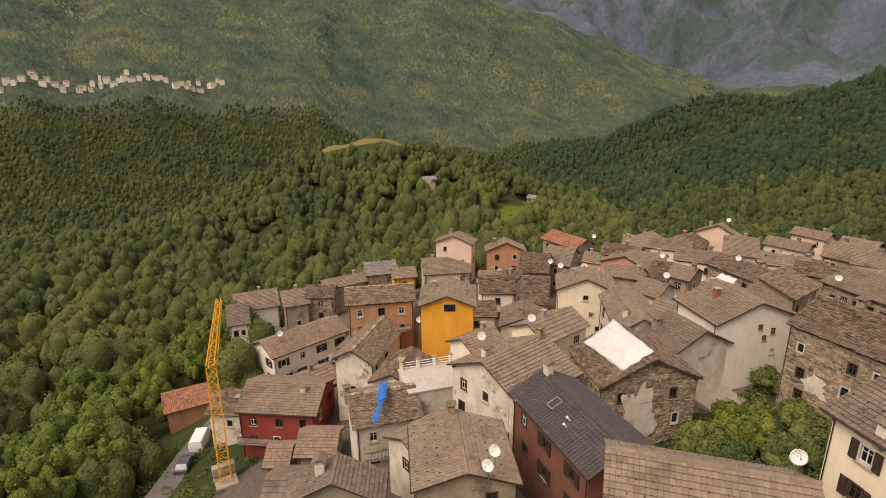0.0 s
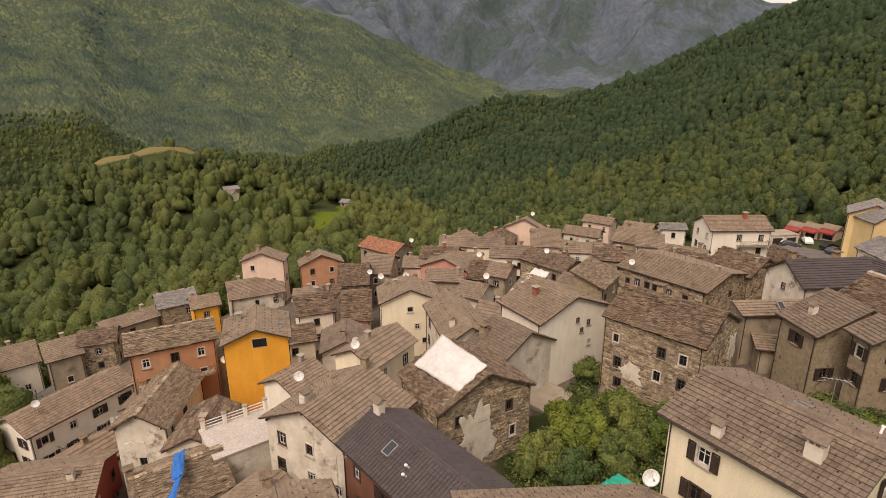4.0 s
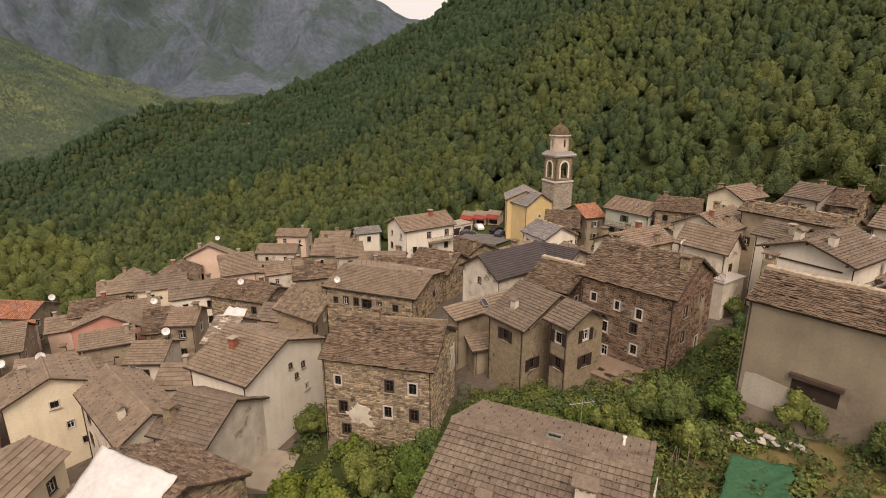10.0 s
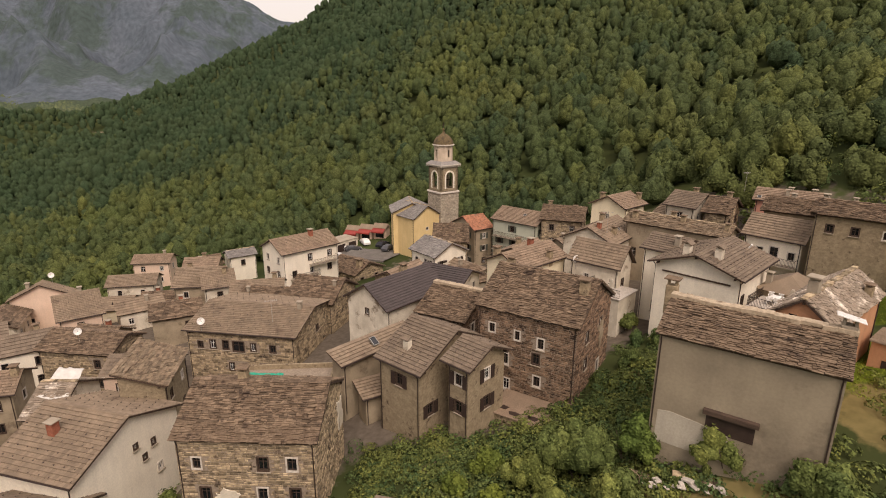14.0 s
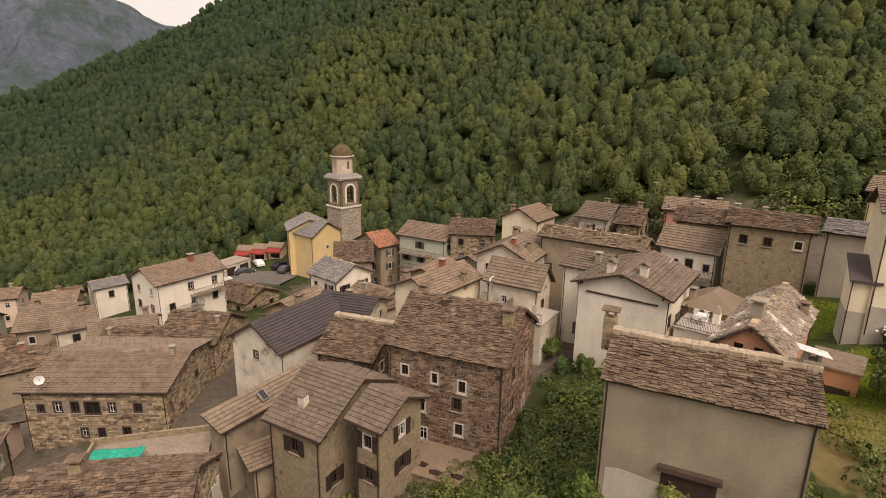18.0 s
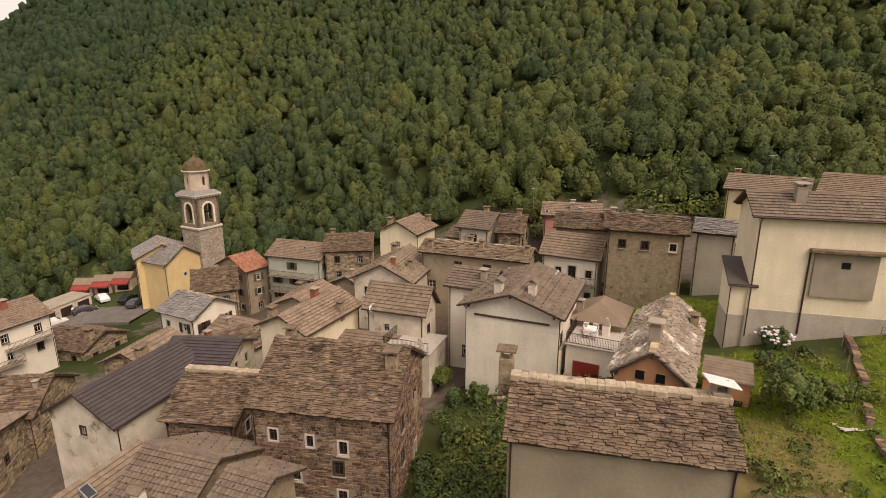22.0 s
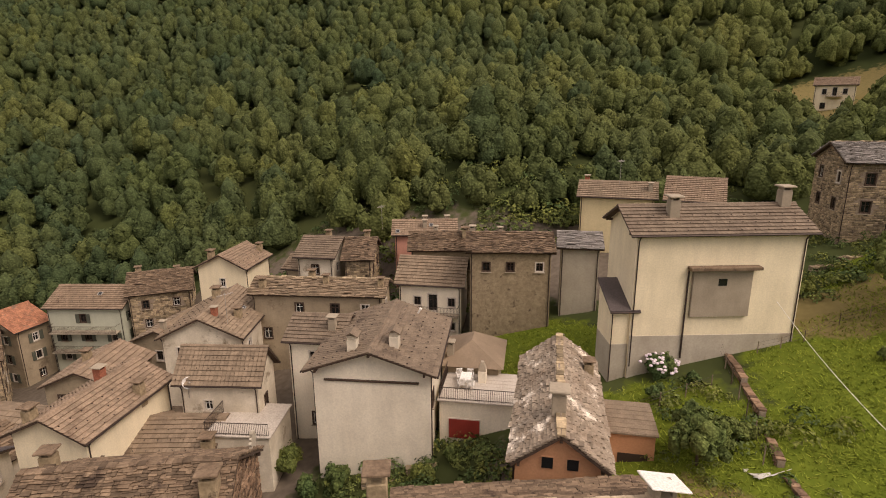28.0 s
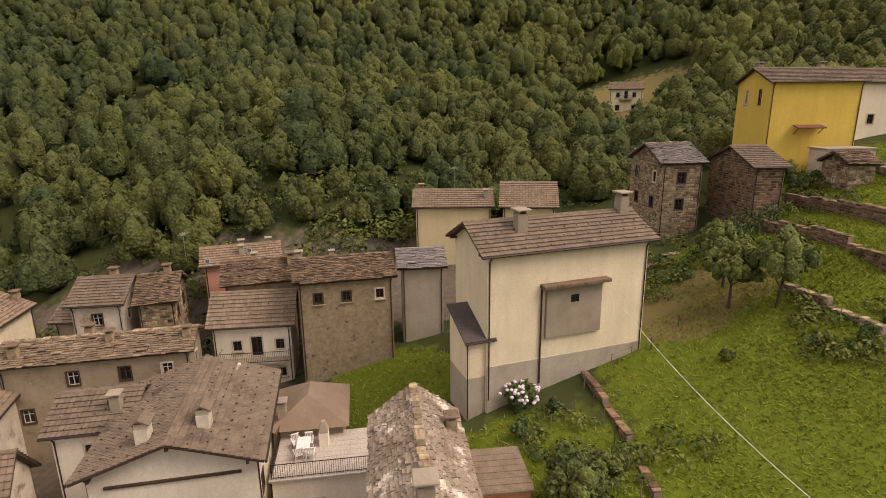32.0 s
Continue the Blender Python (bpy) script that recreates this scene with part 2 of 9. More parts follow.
M = {
    "tile": surface("brown concrete roof tile", (0.250, 0.188, 0.128), (0.196, 0.146, 0.100), 1.6, 0.85, 0.25, 9, stain=(0.118, 0.082, 0.055), stain_at=0.58, per_island=0.16),
    "tile_warm": surface("warm brown roof tile", (0.262, 0.190, 0.130), (0.208, 0.150, 0.102), 1.4, 0.85, 0.25, 9, stain=(0.14, 0.092, 0.060), stain_at=0.58, per_island=0.18),
    "tile_grey": surface("grey-brown roof tile", (0.196, 0.150, 0.106), (0.148, 0.111, 0.079), 1.5, 0.85, 0.25, 9, stain=(0.090, 0.067, 0.048), stain_at=0.58, per_island=0.15),
    "tile_dark": surface("dark anthracite roof tile", (0.080, 0.064, 0.060), (0.062, 0.050, 0.047), 1.2, 0.7, 0.2, 9, per_island=0.10),
    "tile_red": surface("terracotta roof tile", (0.37, 0.165, 0.092), (0.28, 0.125, 0.072), 0.7, 0.85, 0.3, 7, stain=(0.20, 0.12, 0.08), stain_at=0.55, per_island=0.25),
    "slate": surface("weathered stone slab", (0.112, 0.076, 0.048), (0.196, 0.140, 0.092), 0.55, 0.9, 0.5, 7, stain=(0.062, 0.041, 0.028), stain_at=0.55, per_island=0.40),
    "slate_pale": surface("lichened pale stone slab", (0.30, 0.245, 0.185), (0.20, 0.152, 0.108), 0.8, 0.9, 0.5, 7, stain=(0.66, 0.58, 0.48), stain_at=0.545, per_island=0.28),
    "slate_tan": surface("sun-bleached stone slab", (0.235, 0.178, 0.118), (0.165, 0.118, 0.076), 0.6, 0.9, 0.5, 7, stain=(0.095, 0.066, 0.044), stain_at=0.58, per_island=0.36),
    "slate_blue": surface("grey split slate", (0.20, 0.185, 0.17), (0.27, 0.245, 0.22), 0.9, 0.8, 0.4, 8, per_island=0.22),
    "white": surface("white lime plaster", (0.84, 0.765, 0.625), (0.74, 0.665, 0.535), 2.2, 0.9, 0.15, 8, stain=(0.40, 0.33, 0.25), stain_at=0.66),
    "old_white": surface("flaking old white plaster", (0.70, 0.63, 0.51), (0.52, 0.455, 0.35), 1.3, 0.92, 0.35, 7, stain=(0.24, 0.185, 0.13), stain_at=0.57),
    "cream": surface("cream painted plaster", (0.80, 0.70, 0.50), (0.70, 0.61, 0.43), 2.5, 0.9, 0.12, 9, stain=(0.45, 0.37, 0.25), stain_at=0.68),
    "yellow": surface("deep yellow painted plaster", (0.78, 0.37, 0.04), (0.70, 0.32, 0.03), 2.6, 0.85, 0.1, 9),
    "lemon": surface("lemon yellow painted plaster", (0.74, 0.54, 0.11), (0.69, 0.49, 0.095), 2.6, 0.85, 0.1, 9),
    "pale_yellow": surface("pale yellow plaster", (0.72, 0.54, 0.27), (0.64, 0.47, 0.22), 2.6, 0.88, 0.12, 9),
    "cream_yellow": surface("soft cream yellow plaster", (0.72, 0.60, 0.36), (0.64, 0.53, 0.31), 2.6, 0.88, 0.12, 9),
    "brown": surface("red-brown painted timber and plaster", (0.20, 0.085, 0.05), (0.15, 0.065, 0.04), 1.2, 0.85, 0.2, 9),
    "pink": surface("salmon pink plaster", (0.60, 0.30, 0.22), (0.52, 0.25, 0.18), 2.0, 0.9, 0.15, 9, stain=(0.36, 0.22, 0.16), stain_at=0.66),
    "blush": surface("pale blush plaster", (0.72, 0.54, 0.41), (0.63, 0.465, 0.35), 2.2, 0.9, 0.15, 9, stain=(0.42, 0.31, 0.24), stain_at=0.66),
    "orange": surface("orange ochre plaster", (0.52, 0.275, 0.150), (0.44, 0.225, 0.118), 1.8, 0.9, 0.18, 9, stain=(0.34, 0.21, 0.13), stain_at=0.60),
    "red": surface("brick red painted wall", (0.30, 0.055, 0.035), (0.24, 0.045, 0.03), 1.5, 0.85, 0.2, 9),
    "beige": surface("beige rendered wall", (0.37, 0.30, 0.205), (0.26, 0.208, 0.142), 1.3, 0.92, 0.35, 6, stain=(0.17, 0.128, 0.086), stain_at=0.56),
    "grey": surface("bare grey cement render", (0.315, 0.262, 0.182), (0.225, 0.185, 0.130), 3.2, 0.95, 0.3, 5, stain=(0.185, 0.150, 0.105), stain_at=0.55),
    "green": surface("pale green plaster", (0.50, 0.51, 0.40), (0.44, 0.45, 0.35), 2.0, 0.9, 0.15, 9),
    "tower_stone": surface("pale grey tower masonry", (0.43, 0.37, 0.285), (0.30, 0.252, 0.188), 0.5, 0.95, 0.7, 5, stain=(0.17, 0.14, 0.105), stain_at=0.60, per_island=0.22),
    "brickred": surface("brown-red fieldstone", (0.130, 0.080, 0.050), (0.225, 0.150, 0.096), 0.45, 0.95, 0.8, 5, stain=(0.046, 0.028, 0.019), stain_at=0.54, per_island=0.55),
    "stone": surface("grey-brown fieldstone", (0.215, 0.164, 0.100), (0.37, 0.288, 0.182), 0.5, 0.95, 0.8, 5, stain=(0.085, 0.060, 0.040), stain_at=0.55, per_island=0.55),
    "rubble": surface("rough rubble masonry under thin mortar", (0.33, 0.262, 0.168), (0.24, 0.186, 0.118), 0.45, 0.95, 0.9, 4.5, stain=(0.105, 0.074, 0.048), stain_at=0.575),
    "cement": surface("pale grey cement render", (0.44, 0.395, 0.315), (0.36, 0.318, 0.25), 1.8, 0.95, 0.2, 8, stain=(0.29, 0.245, 0.185), stain_at=0.60),
    "mortar": surface("earthy lime mortar", (0.24, 0.19, 0.14), (0.30, 0.24, 0.18), 0.8, 0.95, 0.5, 7),
    "wood": surface("dark weathered timber", (0.085, 0.055, 0.038), (0.055, 0.036, 0.025), 0.8, 0.85, 0.4, 11, stretch=(1, 1, 3)),
    "pale_wood": surface("greyed timber", (0.24, 0.185, 0.13), (0.17, 0.13, 0.09), 0.7, 0.9, 0.4, 11),
    "shutter": surface("dark brown shutter paint", (0.05, 0.032, 0.024), (0.035, 0.022, 0.017), 0.6, 0.6, 0.1, 12),
    "shutter_green": surface("green shutter paint", (0.098, 0.105, 0.078), (0.075, 0.08, 0.06), 0.6, 0.6, 0.1, 12),
    "red_paint": surface("red metal paint", (0.30, 0.045, 0.032), (0.24, 0.036, 0.026), 0.9, 0.5, 0.05, 12),
    "frame": surface("pale window surround", (0.60, 0.54, 0.46), (0.50, 0.44, 0.37), 0.8, 0.8, 0.1, 12),
    "trim": surface("brown gutter metal", (0.06, 0.042, 0.034), (0.045, 0.031, 0.025), 0.8, 0.5, 0.05, 12, metal=0.3),
    "metal": surface("galvanised metal", (0.42, 0.40, 0.37), (0.32, 0.30, 0.27), 0.6, 0.45, 0.05, 14, metal=0.6),
    "concrete": surface("worn concrete", (0.36, 0.305, 0.23), (0.28, 0.235, 0.175), 1.2, 0.93, 0.3, 9, stain=(0.20, 0.16, 0.115), stain_at=0.6),
    "paving": surface("pale terrace paving", (0.47, 0.42, 0.36), (0.42, 0.37, 0.31), 1.0, 0.85, 0.15, 9),
    "brick": surface("red chimney brick", (0.33, 0.12, 0.07), (0.24, 0.085, 0.05), 0.3, 0.9, 0.5, 9),
    "asphalt": surface("worn asphalt", (0.16, 0.145, 0.125), (0.12, 0.105, 0.09), 1.5, 0.95, 0.3, 12),
    "tarp": surface("white painted tarpaulin", (0.62, 0.59, 0.54), (0.57, 0.54, 0.49), 1.2, 0.5, 0.1, 3),
    "blue": surface("blue plastic sheet", (0.03, 0.16, 0.48), (0.02, 0.12, 0.38), 0.5, 0.4, 0.4, 4),
    "turquoise": surface("turquoise plastic sheet", (0.01, 0.36, 0.24), (0.01, 0.28, 0.18), 0.6, 0.4, 0.4, 4),
    "net": surface("dark green garden net", (0.035, 0.105, 0.045), (0.028, 0.085, 0.036), 0.4, 0.7, 0.4, 6),
    "crane": surface("yellow crane paint", (0.70, 0.34, 0.01), (0.62, 0.29, 0.01), 0.8, 0.55, 0.05, 9),
    "plastic": surface("white plastic", (0.78, 0.75, 0.70), (0.70, 0.67, 0.62), 0.5, 0.4, 0.0, 12),
    "car_white": surface("white car paint", (0.74, 0.72, 0.68), (0.70, 0.68, 0.64), 2.0, 0.25, 0.0, 9),
    "car_grey": surface("grey car paint", (0.10, 0.10, 0.105), (0.08, 0.08, 0.085), 2.0, 0.25, 0.0, 9, metal=0.4),
    "car_dark": surface("dark car paint", (0.02, 0.02, 0.024), (0.016, 0.016, 0.02), 2.0, 0.22, 0.0, 9),
    "rubber": surface("black rubber", (0.018, 0.018, 0.018), (0.014, 0.014, 0.014), 0.5, 0.8, 0.0, 9),
    "glass": glass("dark window glass"),
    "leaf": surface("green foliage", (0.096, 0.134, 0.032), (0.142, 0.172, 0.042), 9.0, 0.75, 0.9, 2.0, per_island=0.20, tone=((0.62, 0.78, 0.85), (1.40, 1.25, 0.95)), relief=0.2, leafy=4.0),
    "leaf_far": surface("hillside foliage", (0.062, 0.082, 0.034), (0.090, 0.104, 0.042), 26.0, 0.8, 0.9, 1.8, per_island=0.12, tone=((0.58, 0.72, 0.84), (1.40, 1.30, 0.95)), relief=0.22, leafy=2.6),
    # the valley haze is mixed into this leaf colour as extra blue
    "leaf_haze": surface("far hillside foliage", (0.060, 0.082, 0.052), (0.083, 0.102, 0.062), 120.0, 0.85, 0.0, 0.06, per_island=0.14, tone=((0.56, 0.68, 0.84), (1.42, 1.30, 1.02))),
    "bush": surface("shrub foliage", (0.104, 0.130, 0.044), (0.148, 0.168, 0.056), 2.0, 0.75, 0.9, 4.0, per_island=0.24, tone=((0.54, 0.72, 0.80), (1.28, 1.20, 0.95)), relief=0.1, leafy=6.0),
    "blush_stone": surface("pale warm weathered plaster", (0.62, 0.50, 0.38), (0.48, 0.385, 0.285), 1.3, 0.92, 0.3, 7, stain=(0.27, 0.21, 0.15), stain_at=0.58),
    "dome": surface("brown mossy dome covering", (0.150, 0.105, 0.050), (0.100, 0.075, 0.040), 0.5, 0.9, 0.6, 6, stain=(0.065, 0.050, 0.030), stain_at=0.52),
    "lime_mortar": surface("rough pale lime mortar", (0.46, 0.37, 0.26), (0.34, 0.27, 0.185), 0.5, 0.95, 0.7, 5, stain=(0.20, 0.15, 0.10), stain_at=0.58),
    "bark": surface("brown bark", (0.10, 0.07, 0.05), (0.07, 0.05, 0.035), 0.5, 0.95, 0.6, 9),
    "grass": surface("short meadow grass", (0.110, 0.150, 0.020), (0.150, 0.175, 0.026), 2.2, 0.9, 0.6, 9, stain=(0.155, 0.150, 0.035), stain_at=0.60),
    "flower": surface("pale hydrangea heads", (0.74, 0.66, 0.68), (0.62, 0.52, 0.60), 0.3, 0.8, 0.1, 9),
}

# ---------------------------------------------------------------- builders


def mesh_of(name, verts, faces, mats, index=None, smooth=False):
    me = bpy.data.meshes.new(name)
    me.from_pydata([tuple(v) for v in verts], [], [tuple(f) for f in faces])
    for m in mats if isinstance(mats, (list, tuple)) else [mats]:
        me.materials.append(M[m] if isinstance(m, str) else m)
    if index is not None:
        me.polygons.foreach_set("material_index", list(index))
    if smooth:
        me.polygons.foreach_set("use_smooth", [True] * len(me.polygons))
    me.update()
    return me


class Shape:
    """Collects boxes and other solids in one mesh."""

    def __init__(self):
        self.v, self.f = [], []

    def add(self, verts, faces):
        k = len(self.v)
        self.v += [tuple(p) for p in verts]
        self.f += [tuple(i + k for i in f) for f in faces]
        return self

    def box(self, x0, x1, y0, y1, z0, z1, m=None):
        p = [Vector((x, y, z)) for z in (z0, z1) for x, y in ((x0, y0), (x1, y0), (x1, y1), (x0, y1))]
        if m is not None:
            p = [m @ q for q in p]
        return self.add(p, [(3, 2, 1, 0), (4, 5, 6, 7), (0, 1, 5, 4), (1, 2, 6, 5), (2, 3, 7, 6), (3, 0, 4, 7)])

    def bevel_box(self, x0, x1, y0, y1, z0, z1, c=0.03, m=None):
        """A box whose upright edges and top edge are cut by c."""
        ring = [(x0 + c, y0), (x1 - c, y0), (x1, y0 + c), (x1, y1 - c), (x1 - c, y1), (x0 + c, y1), (x0, y1 - c), (x0, y0 + c)]
        cx, cy = (x0 + x1) / 2, (y0 + y1) / 2
        small = [(cx + (x - cx) * (1 - 2 * c / max(x1 - x0, 0.01)), cy + (y - cy) * (1 - 2 * c / max(y1 - y0, 0.01))) for x, y in ring]
        p = [Vector((x, y, z0)) for x, y in ring] + [Vector((x, y, z1 - c)) for x, y in ring] + [Vector((x, y, z1)) for x, y in small]
        if m is not None:
            p = [m @ q for q in p]
        f = [tuple(range(7, -1, -1)), tuple(range(16, 24))]
        for r in (0, 8):
            f += [(r + i, r + (i + 1) % 8, r + 8 + (i + 1) % 8, r + 8 + i) for i in range(8)]
        return self.add(p, f)

    def tube(self, a, b, r0, r1=None, n=6, caps=True):
        a, b = Vector(a), Vector(b)
        r1 = r0 if r1 is None else r1
        q = (b - a).to_track_quat("Z", "Y").to_matrix()
        ring = [q @ Vector((math.cos(6.2832 * i / n), math.sin(6.2832 * i / n), 0)) for i in range(n)]
        p = [a + r0 * w for w in ring] + [b + r1 * w for w in ring]
        f = [(i, (i + 1) % n, n + (i + 1) % n, n + i) for i in range(n)]
        if caps:
            f += [tuple(range(n - 1, -1, -1)), tuple(range(n, 2 * n))]
        return self.add(p, f)

    def lathe(self, profile, n=12, at=(0, 0, 0)):
        p = [(at[0] + r * math.cos(6.2832 * i / n), at[1] + r * math.sin(6.2832 * i / n), at[2] + z) for r, z in profile for i in range(n)]
        f = []
        for k in range(len(profile) - 1):
            f += [(k * n + i, k * n + (i + 1) % n, (k + 1) * n + (i + 1) % n, (k + 1) * n + i) for i in range(n)]
        return self.add(p, f)

    def mesh(self, name, mat, smooth=False):
        return mesh_of(name, self.v, self.f, mat, smooth=smooth)


def weld(me):
    bm = bmesh.new()
    bm.from_mesh(me)
    bmesh.ops.remove_doubles(bm, verts=bm.verts, dist=0.002)
    bm.to_mesh(me)
    bm.free()
    return me


def part(name, shape, mat, parent, label="", smooth=False):
    me = shape if isinstance(shape, bpy.types.Mesh) else shape.mesh(name, mat, smooth)
    ob = new(name, me)
    ob.parent = parent
    return tagged(ob, label)


def thing(name, m, label, category, group="", kind=""):
    ob = new(name)
    ob.matrix_basis = m
    ob.empty_display_size = 0.3
    return tagged(ob, label, category, group, kind)


# meshes that many houses share
def window_meshes(w, h):
    fr = Shape()
    t, d = 0.11, 0.05
    for x0, x1, z0, z1 in ((-w / 2, w / 2, h - t, h), (-w / 2, w / 2, 0, t), (-w / 2, -w / 2 + t, t, h - t), (w / 2 - t, w / 2, t, h - t)):
        fr.box(x0, x1, -d, 0.06, z0, z1)
    sash = Shape()
    s = 0.05
    a, b = -w / 2 + t, w / 2 - t
    for x0, x1, z0, z1 in ((a, b, t, t + s), (a, b, h - t - s, h - t), (a, a + s, t, h - t), (b - s, b, t, h - t), (-s / 2, s / 2, t, h - t), (a, b, h * 0.62, h * 0.62 + 0.03)):
        sash.box(x0, x1, 0.09, 0.13, z0, z1)
    pane = Shape().box(a, b, 0.12, 0.13, t, h - t)
    sill = Shape().bevel_box(-w / 2 - 0.08, w / 2 + 0.08, -0.14, 0.1, -0.07, 0.0, 0.012)
    shut = Shape()
    sw = w / 2
    for x0, x1, z0, z1 in ((0, 0.06, 0, h), (sw - 0.06, sw, 0, h), (0.06, sw - 0.06, 0, 0.07), (0.06, sw - 0.06, h - 0.07, h), (0.06, sw - 0.06, h / 2 - 0.03, h / 2 + 0.03)):
        shut.box(x0, x1, -0.05, 0, z0, z1)
    k = 8
    for i in range(k):
        z = 0.08 + (h - 0.2) * i / k
        shut.add([(0.06, -0.045, z), (sw - 0.06, -0.045, z), (sw - 0.06, -0.012, z + (h - 0.2) / k), (0.06, -0.012, z + (h - 0.2) / k)], [(0, 1, 2, 3)])
    return fr, sash, pane, sill, shut


SIZES = {}


def window_set(w, h):
    key = (round(w, 2), round(h, 2))
    if key not in SIZES:
        fr, sash, pane, sill, shut = window_meshes(w, h)
        SIZES[key] = {
            "frame": fr.mesh("window_surround", "frame"), "frame_wood": fr.mesh("window_surround_wood", "wood"), "sash": sash.mesh("sash", "wood"), "sash_white": sash.mesh("sash_white", "plastic"),
            "pane": pane.mesh("pane", "glass"), "sill": sill.mesh("window_sill", "concrete"),
            "shutter": shut.mesh("shutter", "shutter"), "shutter_green": shut.mesh("shutter_green", "shutter_green"),
        }
    return SIZES[key]


def wall_sheet(shape, width, z0, z1, holes, m, depth=0.28, gable=0.0, cuts=()):
    """One wall seen from -y, from x = 0 to width, with openings that go through its thickness; gable: height of the triangle above it."""
    xs = sorted({0.0, width, *[h[0] for h in holes], *[h[1] for h in holes]})
    zs = sorted({z0, z1, *[h[2] for h in holes], *[h[3] for h in holes], *[c for c in cuts if z0 < c < z1]})
    inside = lambda x, z: any(h[0] < x < h[1] and h[2] < z < h[3] for h in holes)
    for i in range(len(xs) - 1):
        for j in range(len(zs) - 1):
            a, b, c, d = xs[i], xs[i + 1], zs[j], zs[j + 1]
            if not inside((a + b) / 2, (c + d) / 2):
                shape.add([m @ Vector(p) for p in ((a, 0, c), (b, 0, c), (b, 0, d), (a, 0, d))], [(0, 1, 2, 3)])
    for a, b, c, d in holes:
        p = [m @ Vector((x, y, z)) for y in (0, depth) for x, z in ((a, c), (b, c), (b, d), (a, d))]
        shape.add(p, [(0, 4, 5, 1), (1, 5, 6, 2), (2, 6, 7, 3), (3, 7, 4, 0)])
    if gable:
        shape.add([m @ Vector(p) for p in ((0, 0, z1), (width, 0, z1), (width / 2, 0, z1 + gable))], [(0, 1, 2)])


class Pieces:
    """Sorts roofing pieces: the first ones, from the eave upwards, stay single; the rest is joined."""

    def __init__(self, limit):
        self.limit, self.single, self.rest = limit, [], Shape()

    def add(self, verts, faces):
        if len(self.single) < self.limit:
            self.single.append((verts, faces))
        else:
            self.rest.add(verts, faces)


def courses(shape, length, run, lift, kind, rng, m, tile=(0.33, 0.36), rough=0.0):
    """Roofing pieces on one slope, in the slope's own plane: x along the eave, y up the slope; each piece lies on the one below it."""
    w, h = tile
    rows = max(1, int(run / h))
    h = run / rows
    for j in range(rows):
        y = j * h
        if kind == "slate":
            x = -length / 2
            while x < length / 2 - 0.02:
                ww = min(w * rng.uniform(0.45, 1.7), length / 2 - x)
                t = rng.uniform(0.035, 0.085)
                s = rng.uniform(-0.055, 0.045)
                zb = rng.uniform(0, 0.05) + (0.09 if rng.random() < 0.025 else 0.0)
                a, b, c, d = x + rng.uniform(0, 0.03), x + ww - rng.uniform(0.0, 0.03), y + s - 0.06, y + h + 0.06
                k = rng.uniform(-0.04, 0.04)
                low, top = zb + 0.085, zb + 0.085 + t
                p = [(a, c, low), (b, c + k, low), (b, c + k, top), (a, c, top), (b, d, 0.02 + t), (a, d, 0.02 + t), (a, d, 0), (b, d, 0)]
                shape.add([m @ Vector(q) for q in p], [(0, 1, 2, 3), (3, 2, 4, 5), (1, 7, 4, 2), (6, 0, 3, 5)])
                x += ww
        else:
            n = max(1, round(length / w))
            ww = length / n
            for i in range(n):
                a = -length / 2 + i * ww
                b = min(a + ww - 0.012, length / 2)
                if b - a < 0.03:
                    continue
                r = rng.uniform(-0.006, 0.006)
                if kind == "roman":
                    mid = (a + b) / 2
                    p = [(a, y, 0.03 + r), (a + ww * 0.3, y, 0.03 + r), (mid + ww * 0.15, y, 0.10 + r), (b, y, 0.055 + r), (a, y + h * 1.06, 0.0), (a + ww * 0.3, y + h * 1.06, 0.0), (mid + ww * 0.15, y + h * 1.06, 0.07), (b, y + h * 1.06, 0.025), (a, y, 0), (b, y, 0)]
                    shape.add([m @ Vector(q) for q in p], [(0, 1, 5, 4), (1, 2, 6, 5), (2, 3, 7, 6), (8, 9, 3, 2, 1, 0)])
                else:
                    # interlocking tile: a flat pan with a raised rib along one side
                    q = a + ww * 0.74
                    p = [(a, y, 0.02), (b, y, 0.02), (b, y, 0.112 + r), (q, y, 0.092 + r), (a, y, 0.090 + r), (b, y + h * 1.06, 0.032 + r), (q, y + h * 1.06, 0.014 + r), (a, y + h * 1.06, 0.014 + r)]
                    shape.add([m @ Vector(v) for v in p], [(0, 1, 2, 3, 4), (4, 3, 6, 7), (3, 2, 5, 6), (1, 5, 2)])


CHIMNEYS = {}


